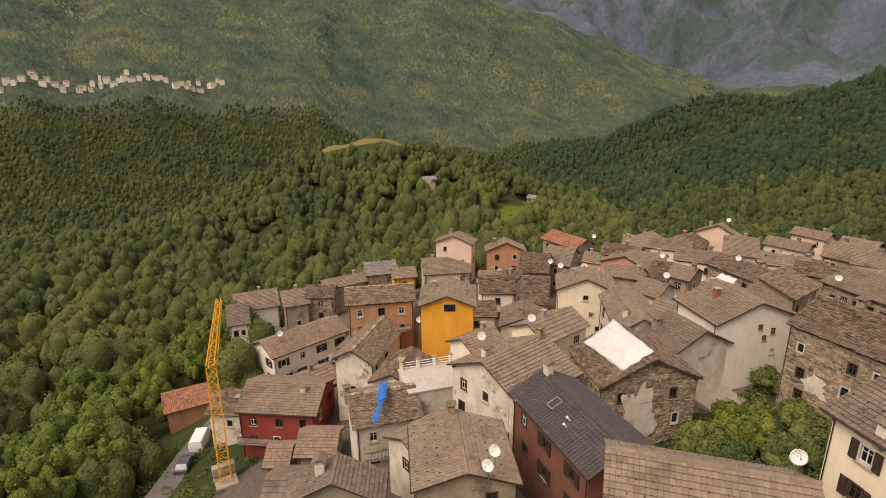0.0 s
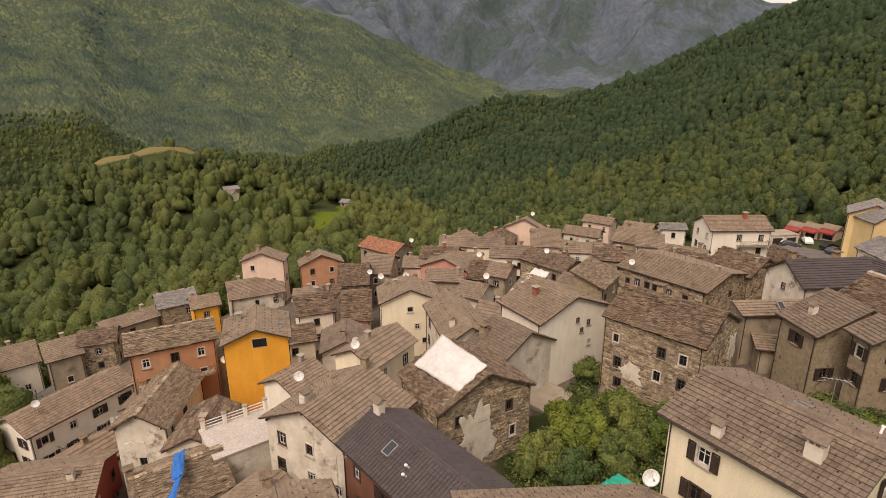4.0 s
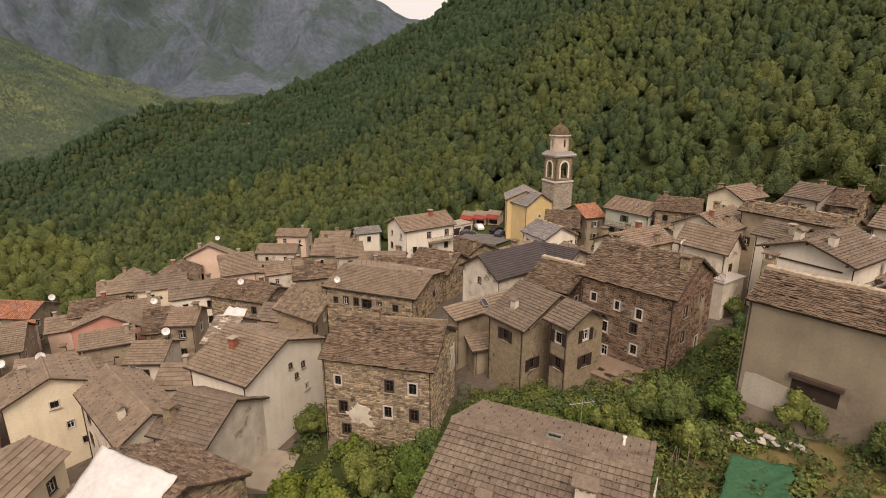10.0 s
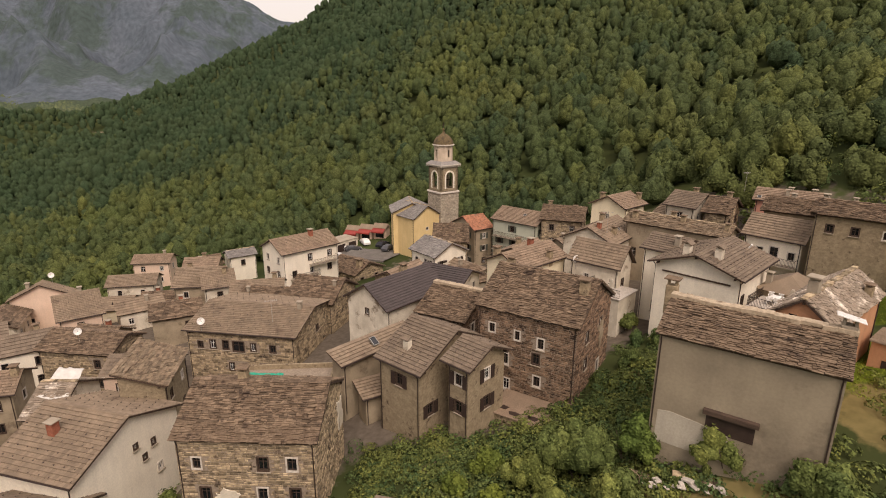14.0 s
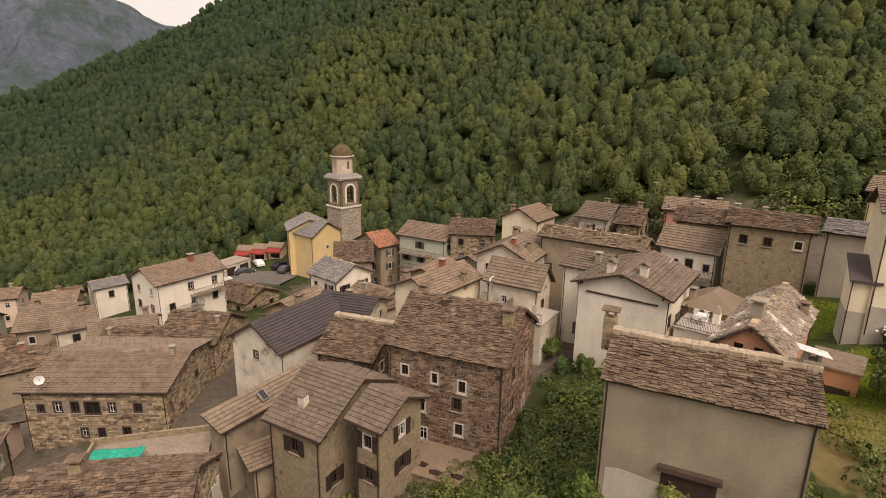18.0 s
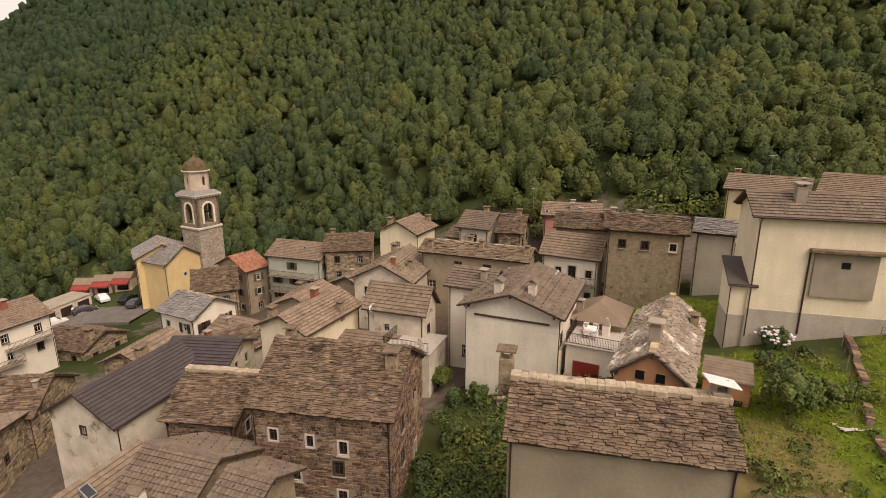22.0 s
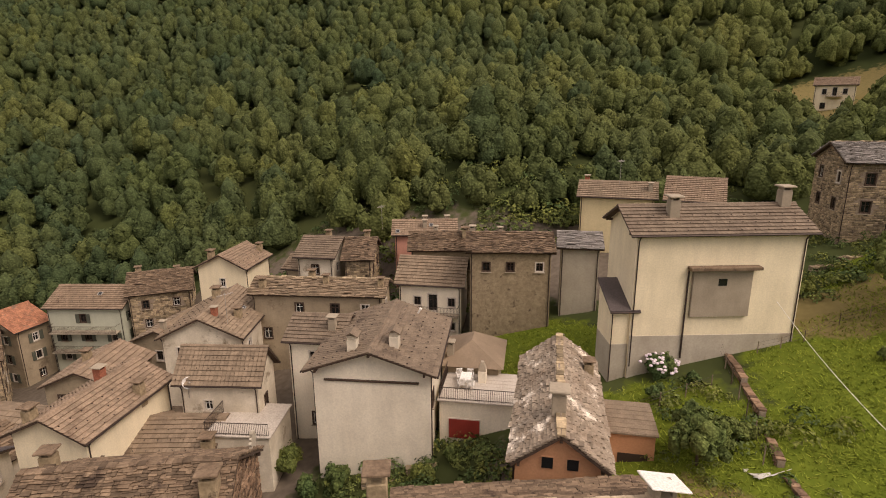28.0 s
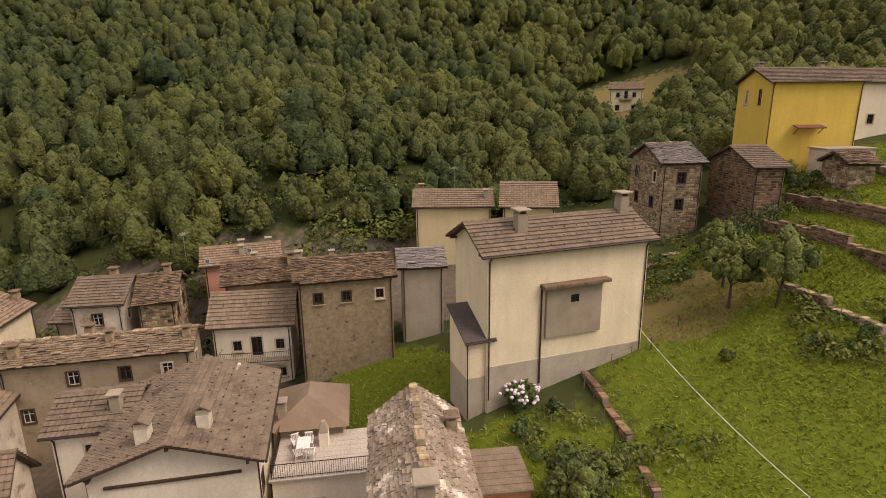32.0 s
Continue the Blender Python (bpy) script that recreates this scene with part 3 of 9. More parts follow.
def chimney_meshes(kind):
    """Body, pier, the piers' places, and cap of one kind of chimney."""
    if kind in CHIMNEYS:
        return CHIMNEYS[kind]
    body, pier, cap = Shape(), Shape(), Shape()
    if kind == "gabled":
        body.bevel_box(-0.36, 0.36, -0.3, 0.3, -1.2, 0.62, 0.02)
        pier.box(0, 0.09, -0.28, 0.28, 0.62, 0.9)
        spots = [(-0.3, 0), (-0.04, 0), (0.22, 0)]
        cap.add([(x, y, z) for x in (-0.5, 0.5) for y, z in ((-0.46, 0.86), (0, 1.13), (0.46, 0.86), (0.46, 0.93), (0, 1.21), (-0.46, 0.93))],
                [(0, 5, 4, 1), (1, 4, 3, 2), (6, 7, 10, 11), (7, 8, 9, 10), (5, 11, 10, 4), (4, 10, 9, 3), (0, 1, 7, 6), (1, 2, 8, 7), (0, 6, 11, 5), (2, 3, 9, 8)])
        mats = ("old_white", "tile_grey")
    elif kind == "slab":
        body.bevel_box(-0.34, 0.34, -0.34, 0.34, -1.2, 0.75, 0.03)
        pier.box(0, 0.13, 0, 0.13, 0.75, 1.0)
        spots = [(x, y) for x in (-0.28, 0.15) for y in (-0.28, 0.15)]
        cap.bevel_box(-0.48, 0.48, -0.46, 0.46, 0.98, 1.08, 0.03)
        mats = ("stone", "slate")
    elif kind == "brick":
        body.bevel_box(-0.3, 0.3, -0.3, 0.3, -0.9, 0.72, 0.015)
        pier.box(0, 0.1, -0.3, 0.3, 0.72, 0.92)
        spots = [(-0.3, 0), (0.2, 0)]
        cap.bevel_box(-0.42, 0.42, -0.42, 0.42, 0.9, 0.98, 0.02)
        mats = ("brick", "concrete")
    else:
        body.bevel_box(-0.26, 0.26, -0.26, 0.26, -1.0, 0.7, 0.02)
        pier.box(0, 0.08, -0.22, 0.22, 0.7, 0.88)
        spots = [(-0.22, 0), (0.14, 0)]
        cap.bevel_box(-0.38, 0.38, -0.38, 0.38, 0.86, 0.94, 0.03)
        mats = ("concrete", "concrete")
    CHIMNEYS[kind] = body.mesh("chimney", mats[0]), pier.mesh("pier", mats[0]), spots, cap.mesh("chimney_cap", mats[1])
    return CHIMNEYS[kind]


def add_chimney(parent, x, y, z, kind="gabled", scale=1.0, turn=0):
    body, pier, spots, cap = chimney_meshes(kind)
    c = part("chimney", body, None, parent)
    c.location, c.scale, c.rotation_euler = (x, y, z), (scale, scale, scale), (0, 0, radians(turn))
    for px, py in spots:
        part("pier", pier, None, c).location = (px, py, 0)
    part("chimney_cap", cap, None, c)


def dish_meshes():
    if "dish" not in CHIMNEYS:
        d = Shape().lathe([(0.02, 0.10), (0.2, 0.07), (0.34, 0.015), (0.42, -0.05), (0.43, -0.06), (0.36, -0.0), (0.2, 0.05), (0.02, 0.08)], 16)
        a = Shape().tube((0, 0, 0.08), (0, 0, 0.3), 0.03).tube((0, -0.4, 0.0), (0, -0.02, -0.42), 0.012).box(-0.04, 0.04, -0.06, 0.02, -0.46, -0.38)
        CHIMNEYS["dish"] = d.mesh("dish", "plastic", True), a.mesh("feed_arm", "metal"), Shape().tube((0, 0, -1.2), (0, 0, 0.05), 0.028).mesh("mast", "metal")
    return CHIMNEYS["dish"]


def satellite_dish(x, y, z, turn, size=1.0):
    dish, arm, mast = dish_meshes()
    t = thing("satellite_dish", pose(x, y, z, 0, 0, turn), "round white satellite dish on a thin metal mast", "satellite dish", "satellite dishes on the roofs")
    t.scale = (size, size, size)
    d = part("dish", dish, None, t)
    d.rotation_euler = (radians(70 + 180), 0, 0)
    d.location = (0, -0.1, 0.05)
    part("feed_arm", arm, None, d, "thin metal arm")
    part("mast", mast, None, t)
    return t


ROOF_WORDS = {"tile": "brown concrete tile roof", "tile_warm": "warm brown tiled roof", "tile_grey": "grey-brown tiled roof", "tile_dark": "dark anthracite tiled roof", "tile_red": "terracotta tiled roof",
              "slate": "rough stone slab roof", "slate_tan": "bleached stone slab roof", "slate_pale": "pale lichened stone slab roof", "slate_blue": "grey slate roof"}
WALL_WORDS = {"rubble": "rough rubble-stone", "cement": "pale grey cement-rendered", "brown": "red-brown painted", "cream_yellow": "soft cream-yellow plastered", "white": "white plastered", "old_white": "flaking white plastered", "cream": "cream painted", "yellow": "deep yellow", "lemon": "lemon yellow", "pale_yellow": "pale yellow", "pink": "salmon pink", "blush": "pale blush",
              "orange": "orange ochre", "red": "brick red", "beige": "beige rendered", "grey": "bare grey rendered", "green": "pale green", "brickred": "brown-red fieldstone", "stone": "grey fieldstone"}


def stonework(shape, width, z0, z1, holes, m, rng, gable=0.0, size=(0.42, 0.2)):
    """Uneven stones standing proud of the mortar, course by course."""
    z = z0
    top = z1 + gable
    while z < top - 0.05:
        h = size[1] * rng.uniform(0.65, 1.35)
        a0, a1 = 0.0, width
        if z + h > z1:
            if not gable:
                break
            f = (z + h - z1) / gable
            a0, a1 = width / 2 * f, width - width / 2 * f
        x = a0
        while x < a1 - 0.08:
            w = min(size[0] * rng.uniform(0.45, 1.7), a1 - x)
            c = x + w / 2, z + h / 2
            if not any(o[0] - w / 2 < c[0] < o[1] + w / 2 and o[2] - h / 2 < c[1] < o[3] + h / 2 for o in holes):
                d = rng.uniform(0.015, 0.07)
                g = 0.02
                p = [(x + g, 0, z + g), (x + w - g, 0, z + g), (x + w - g, 0, z + h - g), (x + g, 0, z + h - g)]
                q = [(x + g + rng.uniform(0.01, 0.05), -d, z + g + rng.uniform(0.01, 0.03)), (x + w - g - rng.uniform(0.01, 0.05), -d * rng.uniform(0.6, 1), z + g + rng.uniform(0.01, 0.03)),
                     (x + w - g - rng.uniform(0.01, 0.05), -d, z + h - g - rng.uniform(0.01, 0.03)), (x + g + rng.uniform(0.01, 0.05), -d * rng.uniform(0.6, 1), z + h - g - rng.uniform(0.01, 0.03))]
                shape.add([m @ Vector(v) for v in p + q], [(4, 5, 6, 7), (0, 1, 5, 4), (1, 2, 6, 5), (2, 3, 7, 6), (3, 0, 4, 7)])
            x += w
        z += h


def house(name, x, y, turn, length, width, z_eave, z_ridge, height, wall, roof, shed=False, over=0.45, sides="SENW", windows=None, chimneys=(), size=None, shutters="", detail=1, label="", door=None, gutter=True, balcony=(), guards=False, pieces=0, gable_windows=(), ridge=""):
    """A house. Its ridge runs along its own x axis; the eaves stand at z_eave and the walls go height metres down from there. sides: the walls that have windows.
    windows: {side: [(along 0..1, height of the sill over the floor, width, height), ...]} instead of the regular ones."""
    rng = random.Random(round(x * 31 + y * 17 + length * 7))
    zb = z_eave - height
    t = thing(name, pose(x, y, zb, 0, 0, turn), label or WALL_WORDS[wall] + " village house with a " + ROOF_WORDS[roof], "house")
    a, b = length / 2 - over, width / 2 - over * 0.8
    rise = z_ridge - z_eave
    eave = height
    slope = rise / (width if shed else width / 2)
    wall_top = eave + slope * over * 0.8 - 0.12
    pitch_in = slope * (2 * b if shed else b)
    runs = {"S": (2 * a, pose(-a, -b, 0)), "E": (2 * b, pose(a, -b, 0, 0, 0, 90)), "N": (2 * a, pose(a, b, 0, 0, 0, 180)), "W": (2 * b, pose(-a, b, 0, 0, 0, 270))}
    storeys = max(1, int((height - 0.4) / 2.6))
    wshape, stones = Shape(), Shape()
    rock = wall in ("brickred", "stone")
    plan = {}
    for side, (w, m) in runs.items():
        spots = []
        if windows is not None:
            spots = windows.get(side, ())
        elif side in sides:
            n = max(1, int(w / 3.0))
            ww, hh = size or (0.95, 1.25)
            for s in range(storeys):
                z = eave - 2.05 - 2.6 * s
                for i in range(n):
                    if rng.random() < 0.8 and z > 0.3:
                        spots.append(((i + 0.5) / n + rng.uniform(-0.03, 0.03), z + rng.uniform(-0.06, 0.06), ww, hh))
        holes = []
        for f, z, ww, hh in spots:
            c = f * w
            z = round(max(0.05, min(z, wall_top - hh - 0.12)), 3)
            hh = round(hh, 3)
            h = (c - ww / 2, c + ww / 2, z, round(z + hh, 3))
            if h[0] > 0.1 and h[1] < w - 0.1 and not any(h[0] < o[1] + 0.1 and h[1] > o[0] - 0.1 and h[2] < o[3] + 0.1 and h[3] > o[2] - 0.1 for o in holes):
                holes.append(h)
        plan[side] = holes
    cuts = sorted({round(v, 3) for hs in plan.values() for h in hs for v in h[2:]} | {wall_top})
    for side, (w, m) in runs.items():
        holes = plan[side]
        gable = pitch_in if side in "EW" and not shed else 0
        top = wall_top + (pitch_in if shed and side == "N" else 0)
        wall_sheet(wshape, w, -2.5, top, holes, m, gable=gable, cuts=cuts)
        if shed and side in "EW":
            p = [(0, 0, top), (w, 0, top), (w, 0, top + pitch_in)] if side == "E" else [(0, 0, top), (w, 0, top), (0, 0, top + pitch_in)]
            wshape.add([m @ Vector(q) for q in p], [(0, 1, 2)])
        if rock and side in sides + "SE":
            stonework(stones, w, -0.5, top, holes, m, rng, gable, (0.40, 0.17) if detail > 1 else (0.52, 0.23))
        for h in holes:
            ww, hh = h[1] - h[0], h[3] - h[2]
            set_ = window_set(ww, hh)
            tall = hh > 1.75
            win = part("door" if tall else "window", set_["frame_wood" if rng.random() < (0.85 if wall == "stone" else 0.25 if rock else 0.55) else "frame"], None, t)
            win.matrix_basis = m @ pose((h[0] + h[1]) / 2, 0.0, h[2])
            part("sash", set_["sash_white" if rng.random() < 0.35 else "sash"], None, win)
            part("pane", set_["pane"], None, win)
            if not tall and rng.random() < 0.7:
                part("window_sill", set_["sill"], None, win)
            if shutters and rng.random() < 0.8:
                for s in (-1, 1):
                    sh = part("shutter", set_[shutters], None, win)
                    sh.matrix_basis = pose(s * ww / 2 if s > 0 else -ww, -0.06, 0)
    for side, f, z, ww, hh in gable_windows:
        # small blind openings high in a gable
        w, m = runs[side]
        win = part("window", Shape().box(-ww / 2 - 0.05, ww / 2 + 0.05, -0.03, 0.03, -0.05, hh + 0.05), "frame" if ww > 1 else wall, t)
        win.matrix_basis = m @ pose(f * w, 0.0, z)
        part("pane", Shape().box(-ww / 2, ww / 2, -0.045, 0.0, 0, hh), "glass", win)
    part("wall", weld(wshape.mesh("wall", "mortar" if rock else wall)), None, t)
    if rock:
        tagged(part("masonry", stones, wall, t, WALL_WORDS[wall] + " masonry"), kind="stuff")
    # roof: boards, covering, ridge, beams, gutter
    L, ang = length, math.atan(slope)
    run = math.hypot(rise, width if shed else width / 2)
    kind = "slate" if roof.startswith("slate") else ("roman" if roof == "tile_red" else "flat")
    tile = (0.52, 0.20) if kind == "slate" else (0.31, 0.36)
    if detail < 1:
        tile = (tile[0] * 1.7, tile[1] * 1.5)
    if detail > 1 and kind == "slate":
        tile = (0.40, 0.15)
    slopes = [pose(0, -width / 2, eave, math.degrees(ang), 0, 0)] + ([] if shed else [pose(0, width / 2, eave, 0, 0, 180) @ pose(0, 0, 0, math.degrees(ang), 0, 0)])
    for m in slopes:
        deck = Shape()
        deck.box(-L / 2 + 0.03, L / 2 - 0.03, 0.03, run - 0.01, -0.13, -0.004, m)
        rf = part("roof", deck, "wood", t)
        cov = Pieces(pieces if m is slopes[0] else 0)
        courses(cov, L, run, 0, kind, rng, m, tile)
        for verts, faces in cov.single:
            part("slab" if kind == "slate" else "roof_tile", Shape().add(verts, faces), roof, rf)
        cov = cov.rest
        tagged(part("roof_covering", cov, roof, rf, ROOF_WORDS[roof][:-5] + " covering"), kind="stuff")
        if kind == "flat" and detail > 0 and roof != "tile_dark":
            # small metal noses that hold the snow, row by row
            dots = Shape()
            for jj in range(int((run - 0.5) / 0.86)):
                yy = 0.42 + jj * 0.86
                for ii in range(int(L / 0.92) + 1):
                    xx = -L / 2 + 0.3 + ii * 0.92 + 0.46 * (jj % 2)
                    if xx < L / 2 - 0.15:
                        e = 0.045 if guards else 0.036
                        dots.add([m @ Vector(v) for v in ((xx - e, yy - e, 0.06), (xx + e, yy - e, 0.06), (xx, yy + 0.12, 0.06), (xx, yy - e, 0.17))], [(0, 1, 3), (1, 2, 3), (2, 0, 3)])
            tagged(part("snow_guard", dots, "trim", rf), kind="stuff")
        if gutter and kind != "slate":
            g = Shape()
            y = -0.05
            pts = [(-L / 2, y, -0.02), (L / 2, y, -0.02)]
            g.tube(m @ Vector(pts[0]), m @ Vector(pts[1]), 0.075, n=6)
            part("gutter", g, "trim", t)
    cap = Shape()
    if shed:
        pass
    elif kind == "slate":
        xx = -L / 2
        while xx < L / 2:
            w = rng.uniform(0.3, 0.6)
            e = 0.14 if ridge else 0.0
            cap.bevel_box(xx, min(xx + w - (0.0 if ridge else 0.02), L / 2), -rng.uniform(0.16, 0.26) - e, rng.uniform(0.16, 0.26) + e, eave + rise - e * 0.4, eave + rise + e + rng.uniform(0.08, 0.15), 0.02)
            xx += w
        tagged(part("ridge", cap, ridge or ("stone" if roof != "slate" else "slate"), t, "pale mortar ridge" if ridge else ""), kind="stuff")
    else:
        nn = max(2, int(L / 0.38))
        for i in range(nn):
            x0 = -L / 2 + L * i / nn
            x1 = x0 + L / nn + 0.03
            z = eave + rise + 0.03
            p = []
            for xx, k in ((x0, 0.0), (x1, 0.025)):
                p += [(xx, -0.16, z - 0.06 + k), (xx, -0.08, z + 0.05 + k), (xx, 0.08, z + 0.05 + k), (xx, 0.16, z - 0.06 + k)]
            cap.add(p, [(0, 1, 5, 4), (1, 2, 6, 5), (2, 3, 7, 6), (0, 3, 2, 1), (4, 5, 6, 7)])
        tagged(part("ridge", cap, roof, t), kind="stuff")
    if not shed and detail > 1:
        for s in (-1, 1):
            for f in (0.04, 0.5, 0.96):
                beams = Shape()
                yy = (f * 2 - 1) * b
                zz = eave + slope * (width / 2 - abs(yy)) - 0.24
                beams.box(min(s * a, s * (L / 2 - 0.08)), max(s * a, s * (L / 2 - 0.08)), yy - 0.07, yy + 0.07, zz - 0.16, zz)
                part("purlin", beams, "wood", t)
    if gutter:
        for sx in (-1, 1):
            for sy in ((-1,) if shed else (-1, 1)):
                pipe = Shape()
                px, py = sx * (a - 0.15), sy * (b + 0.06)
                pipe.tube((px, sy * (width / 2 - 0.05), eave - 0.05), (px, py, eave - 0.5), 0.045).tube((px, py, eave - 0.5), (px, py, -0.8), 0.045)
                part("downpipe", pipe, "trim", t)
    for fx, fy, kind_c, sc in chimneys:
        cy = fy * width / 2
        z = eave + slope * ((cy + width / 2) if shed else (width / 2 - abs(cy)))
        add_chimney(t, fx * length / 2, cy, z + 0.1, kind_c, sc, 0)
    for side, f0, f1, z in balcony:
        w, m = runs[side]
        slab = Shape().bevel_box(f0 * w, f1 * w, -1.1, 0.05, z - 0.14, z, 0.02, m)
        bal = part("balcony", slab, "concrete", t)
        rail = Shape()
        n = max(4, int((f1 - f0) * w / 0.14))
        for i in range(n + 1):
            xx = f0 * w + (f1 - f0) * w * i / n
            rail.box(xx - 0.012, xx + 0.012, -1.07, -1.045, z, z + 0.95, m)
        for yy in (0.1, 0.95):
            rail.box(f0 * w, f1 * w, -1.075, -1.04, z + yy - 0.04, z + yy, m)
        for xx in (f0 * w, f1 * w - 0.035):
            rail.box(xx, xx + 0.035, -1.075, 0, z + 0.91, z + 0.95, m)
        part("railing", rail, "trim", bal, "thin dark metal railing")
    return t

# ---------------------------------------------------------------- ground
# heights of the land on rings round the village, by compass turn (degrees, clockwise from +y)
TURNS = (-180, -130, -105, -90, -75, -67, -60, -52, -45, -37, -30, -22, -15, 0, 15, 30, 45, 60, 75, 90, 110, 140)
NEAR = {
    170: (10, -30, -40, -38, -34, -32, -30, -29, -28, -26, -24, -19, -14, 6, 22, 36, 42, 40, 33, 42, 50, 40),
    240: (0, -45, -48, -48, -38, -35, -36, -38, -38, -34, -30, -21, -10, 24, 48, 62, 72, 74, 66, 72, 74, 50),
    340: (-10, -60, -62, -46, -16, -20, -26, -50, -54, -44, -30, -16, 2, 52, 92, 108, 118, 118, 104, 108, 100, 60),
    480: (-20, -75, -84, -96, -96, -96, -94, -86, -66, -45, -26, -2, 22, 98, 150, 172, 180, 176, 160, 160, 130, 70),
}
FAR = {
    700: (-30, -90, -105, -112, -115, -115, -115, -95, -55, -4, 0, 16, 60, 165, 250, 270, 270, 260, 240, 220, 160, 80),
    1050: (0, -30, 10, 10, -40, -75, -95, -100, -90, -45, -38, -5, 60, 180, 260, 280, 280, 270, 250, 220, 160, 80),
    1600: (60, 140, 170, 160, 120, 70, 20, -40, -75, -85, -85, -40, 30, 140, 220, 240, 240, 230, 210, 180, 140, 100),
    2400: (180, 380, 440, 440, 440, 420, 385, 300, 160, -35, -70, -30, 60, 140, 180, 200, 200, 190, 170, 160, 150, 160),
    3400: (380, 480, 500, 500, 560, 560, 540, 420, 250, 200, 230, 300, 340, 300, 250, 230, 220, 220, 220, 240, 260, 300),
    4300: (420, 560, 620, 640, 720, 780, 820, 840, 860, 850, 800, 720, 600, 420, 280, 260, 250, 250, 250, 260, 280, 320),
}
# ground beside the houses: x, y, height
SPOTS = [
    (-10.9, 39, 2.3), (-50.1, 16.1, -4.1), (-21.2, -0.5, -1.9), (-17.9, 8.6, -0.5), (-5.4, 5.4, 4), (1.8, 17.5, 8.3),
    (-28.6, 10.4, -1.5), (-23.4, 21.1, -1.6), (-25.6, 32.5, -2.2), (-44.7, 36, -3.7), (-35.9, 34.7, -1.7), (-24.5, 39.8, -1.9),
    (-22.8, 47.3, -0.5), (-18.6, 67.9, -0.3), (2.7, 47.4, 3.4), (6.1, 43.1, 4.6), (-1.4, 67.7, 1.5), (13.7, 49.7, 4.9),
    (22.5, 31.8, 10.7), (32, 52.8, 8.6), (24.7, 61.3, 7.8), (45.4, 61.8, 10.6), (49, 54.9, 13.1), (48.6, 63.9, 12.2),
    (54, 50.2, 13.6), (67.9, 54.2, 17.6), (71.1, 46.6, 17.8), (31.6, 36.9, 13.6), (49.7, 37.2, 16.2), (52, 70.4, 13.7),
    (75.4, 33.3, 21.4), (75.5, 26, 21.8), (86.8, 21.9, 27.5), (-19, 101.1, -2.6), (24, 105.2, -0.2), (2, 127.9, -2.8),
    (5.9, 88.2, 0.8), (-58.4, 89.3, -6.3), (-40.5, 69.3, -4.3), (-83.7, 70.3, -10.1), (-55.7, 58.8, -5.6), (-84.8, 52.3, -10.2),
    (-90.2, 42.8, -8.3), (-60.5, 10.7, -5), (-52.7, 5.5, -8), (-72.3, 1.9, -13.3), (-55, -5.1, -11.8), (-38.5, 0.7, -7.6),
    (-41, 14.7, -3.3), (30.5, 58.9, 7.3), (-11.8, 77.5, -0.2), (-19.9, 79, -1.5), (6.2, 59.3, 3.2), (-3.1, 51.3, 4.2),
    (-3.2, 47.7, 2.6), (15.5, 67.1, 6.3), (18.6, 65.2, 5.8), (35.6, 67.3, 10.5), (27.2, 71.9, 7.4), (34.9, 86.1, 8.7),
    (30.7, 101, 5.3), (40.4, 77.5, 9.8), (41.4, 76, 11.7), (44.5, 73, 11.4), (14.4, 110.7, -2.6), (9.3, 103.3, -0.9),
    (-58.6, 130.4, -12), (-53.4, 108.9, -9.8), (-52.1, 87.2, -6.5), (-35.8, 96.6, -5.3), (-31.6, 92.4, -4.3), (-23.5, 87, -2.7),
    (-36.1, 121.2, -8.1), (-67, 40.4, -7.9), (-64.7, 35.1, -9.9), (-69.8, 48.4, -7.9), (-57.3, 37.8, -8.1), (-70.3, 55.5, -7.9),
    (-76.7, 64.7, -9.5), (-51.8, 52.8, -5), (-41.3, 47.1, -3.3), (-55.8, 65, -5.9), (-49.7, 60.1, -4.7), (-43.9, 58.2, -3.9),
    (-35.2, 53.7, -2.5), (-104.7, 1.8, -17.6), (-99.6, 8.6, -16.7), (-98, 14.1, -16), (-98.4, -3, -17.3), (-100.5, 19.7, -15.6),
    (-100.6, 28.8, -14.4), (-88.4, 28.6, -11.6), (-90.2, 39.9, -12.8), (-44.3, -4.6, -8.9), (-45.9, -8.7, -9.9), (-28.4, -8.2, -5.2),
    (-86, -10.5, -21.3), (44, 39.4, 14.9), (57.4, 25.9, 19.2), (50.5, 24.7, 18), (44.1, 26.2, 17), (54.7, 23.5, 19.9),
    (51.6, 31.5, 16.7), (44.3, 28.3, 15.8), (55.5, 27.6, 18.4), (53, 23.6, 19.6), (33.8, 48, 9.5), (62, 20, 24),
    (70, 12, 26), (40, 22, 14), (30, 20, 11), (20, 25, 9), (12, 30, 6.5), (5, 33, 4.5),
    (0, 36, 3.5), (60, -5, 24), (30, -10, 10), (0, -20, 2), (-30, -20, -8), (-60, -25, -17),
    (-75, -40, -24), (-100, -20, -28), (-110, 20, -28), (-15, 25, 0.5), (8, 26, 7), (-70, -14, -16),
    (97, 22, 31), (162, 55, 33), (100, 60, 25), (98, 42, 24), (112, 46, 22), (128, 50, 23),
    (145, 53, 28), (115, 62, 26), (140, 66, 29), (180, 58, 36), (80, 80, 32), (60, 90, 24),
    (40, 115, 8), (15, 125, -3), (-10, 115, -4), (-30, 125, -8), (-60, 110, -12), (-100, 90, -22),
    (-333, 124, -4), (-325, 143, -5), (-341, 105, -6), (-321, 119, -5), (-345, 129, -5),
]
HOMES = SPOTS[:97]
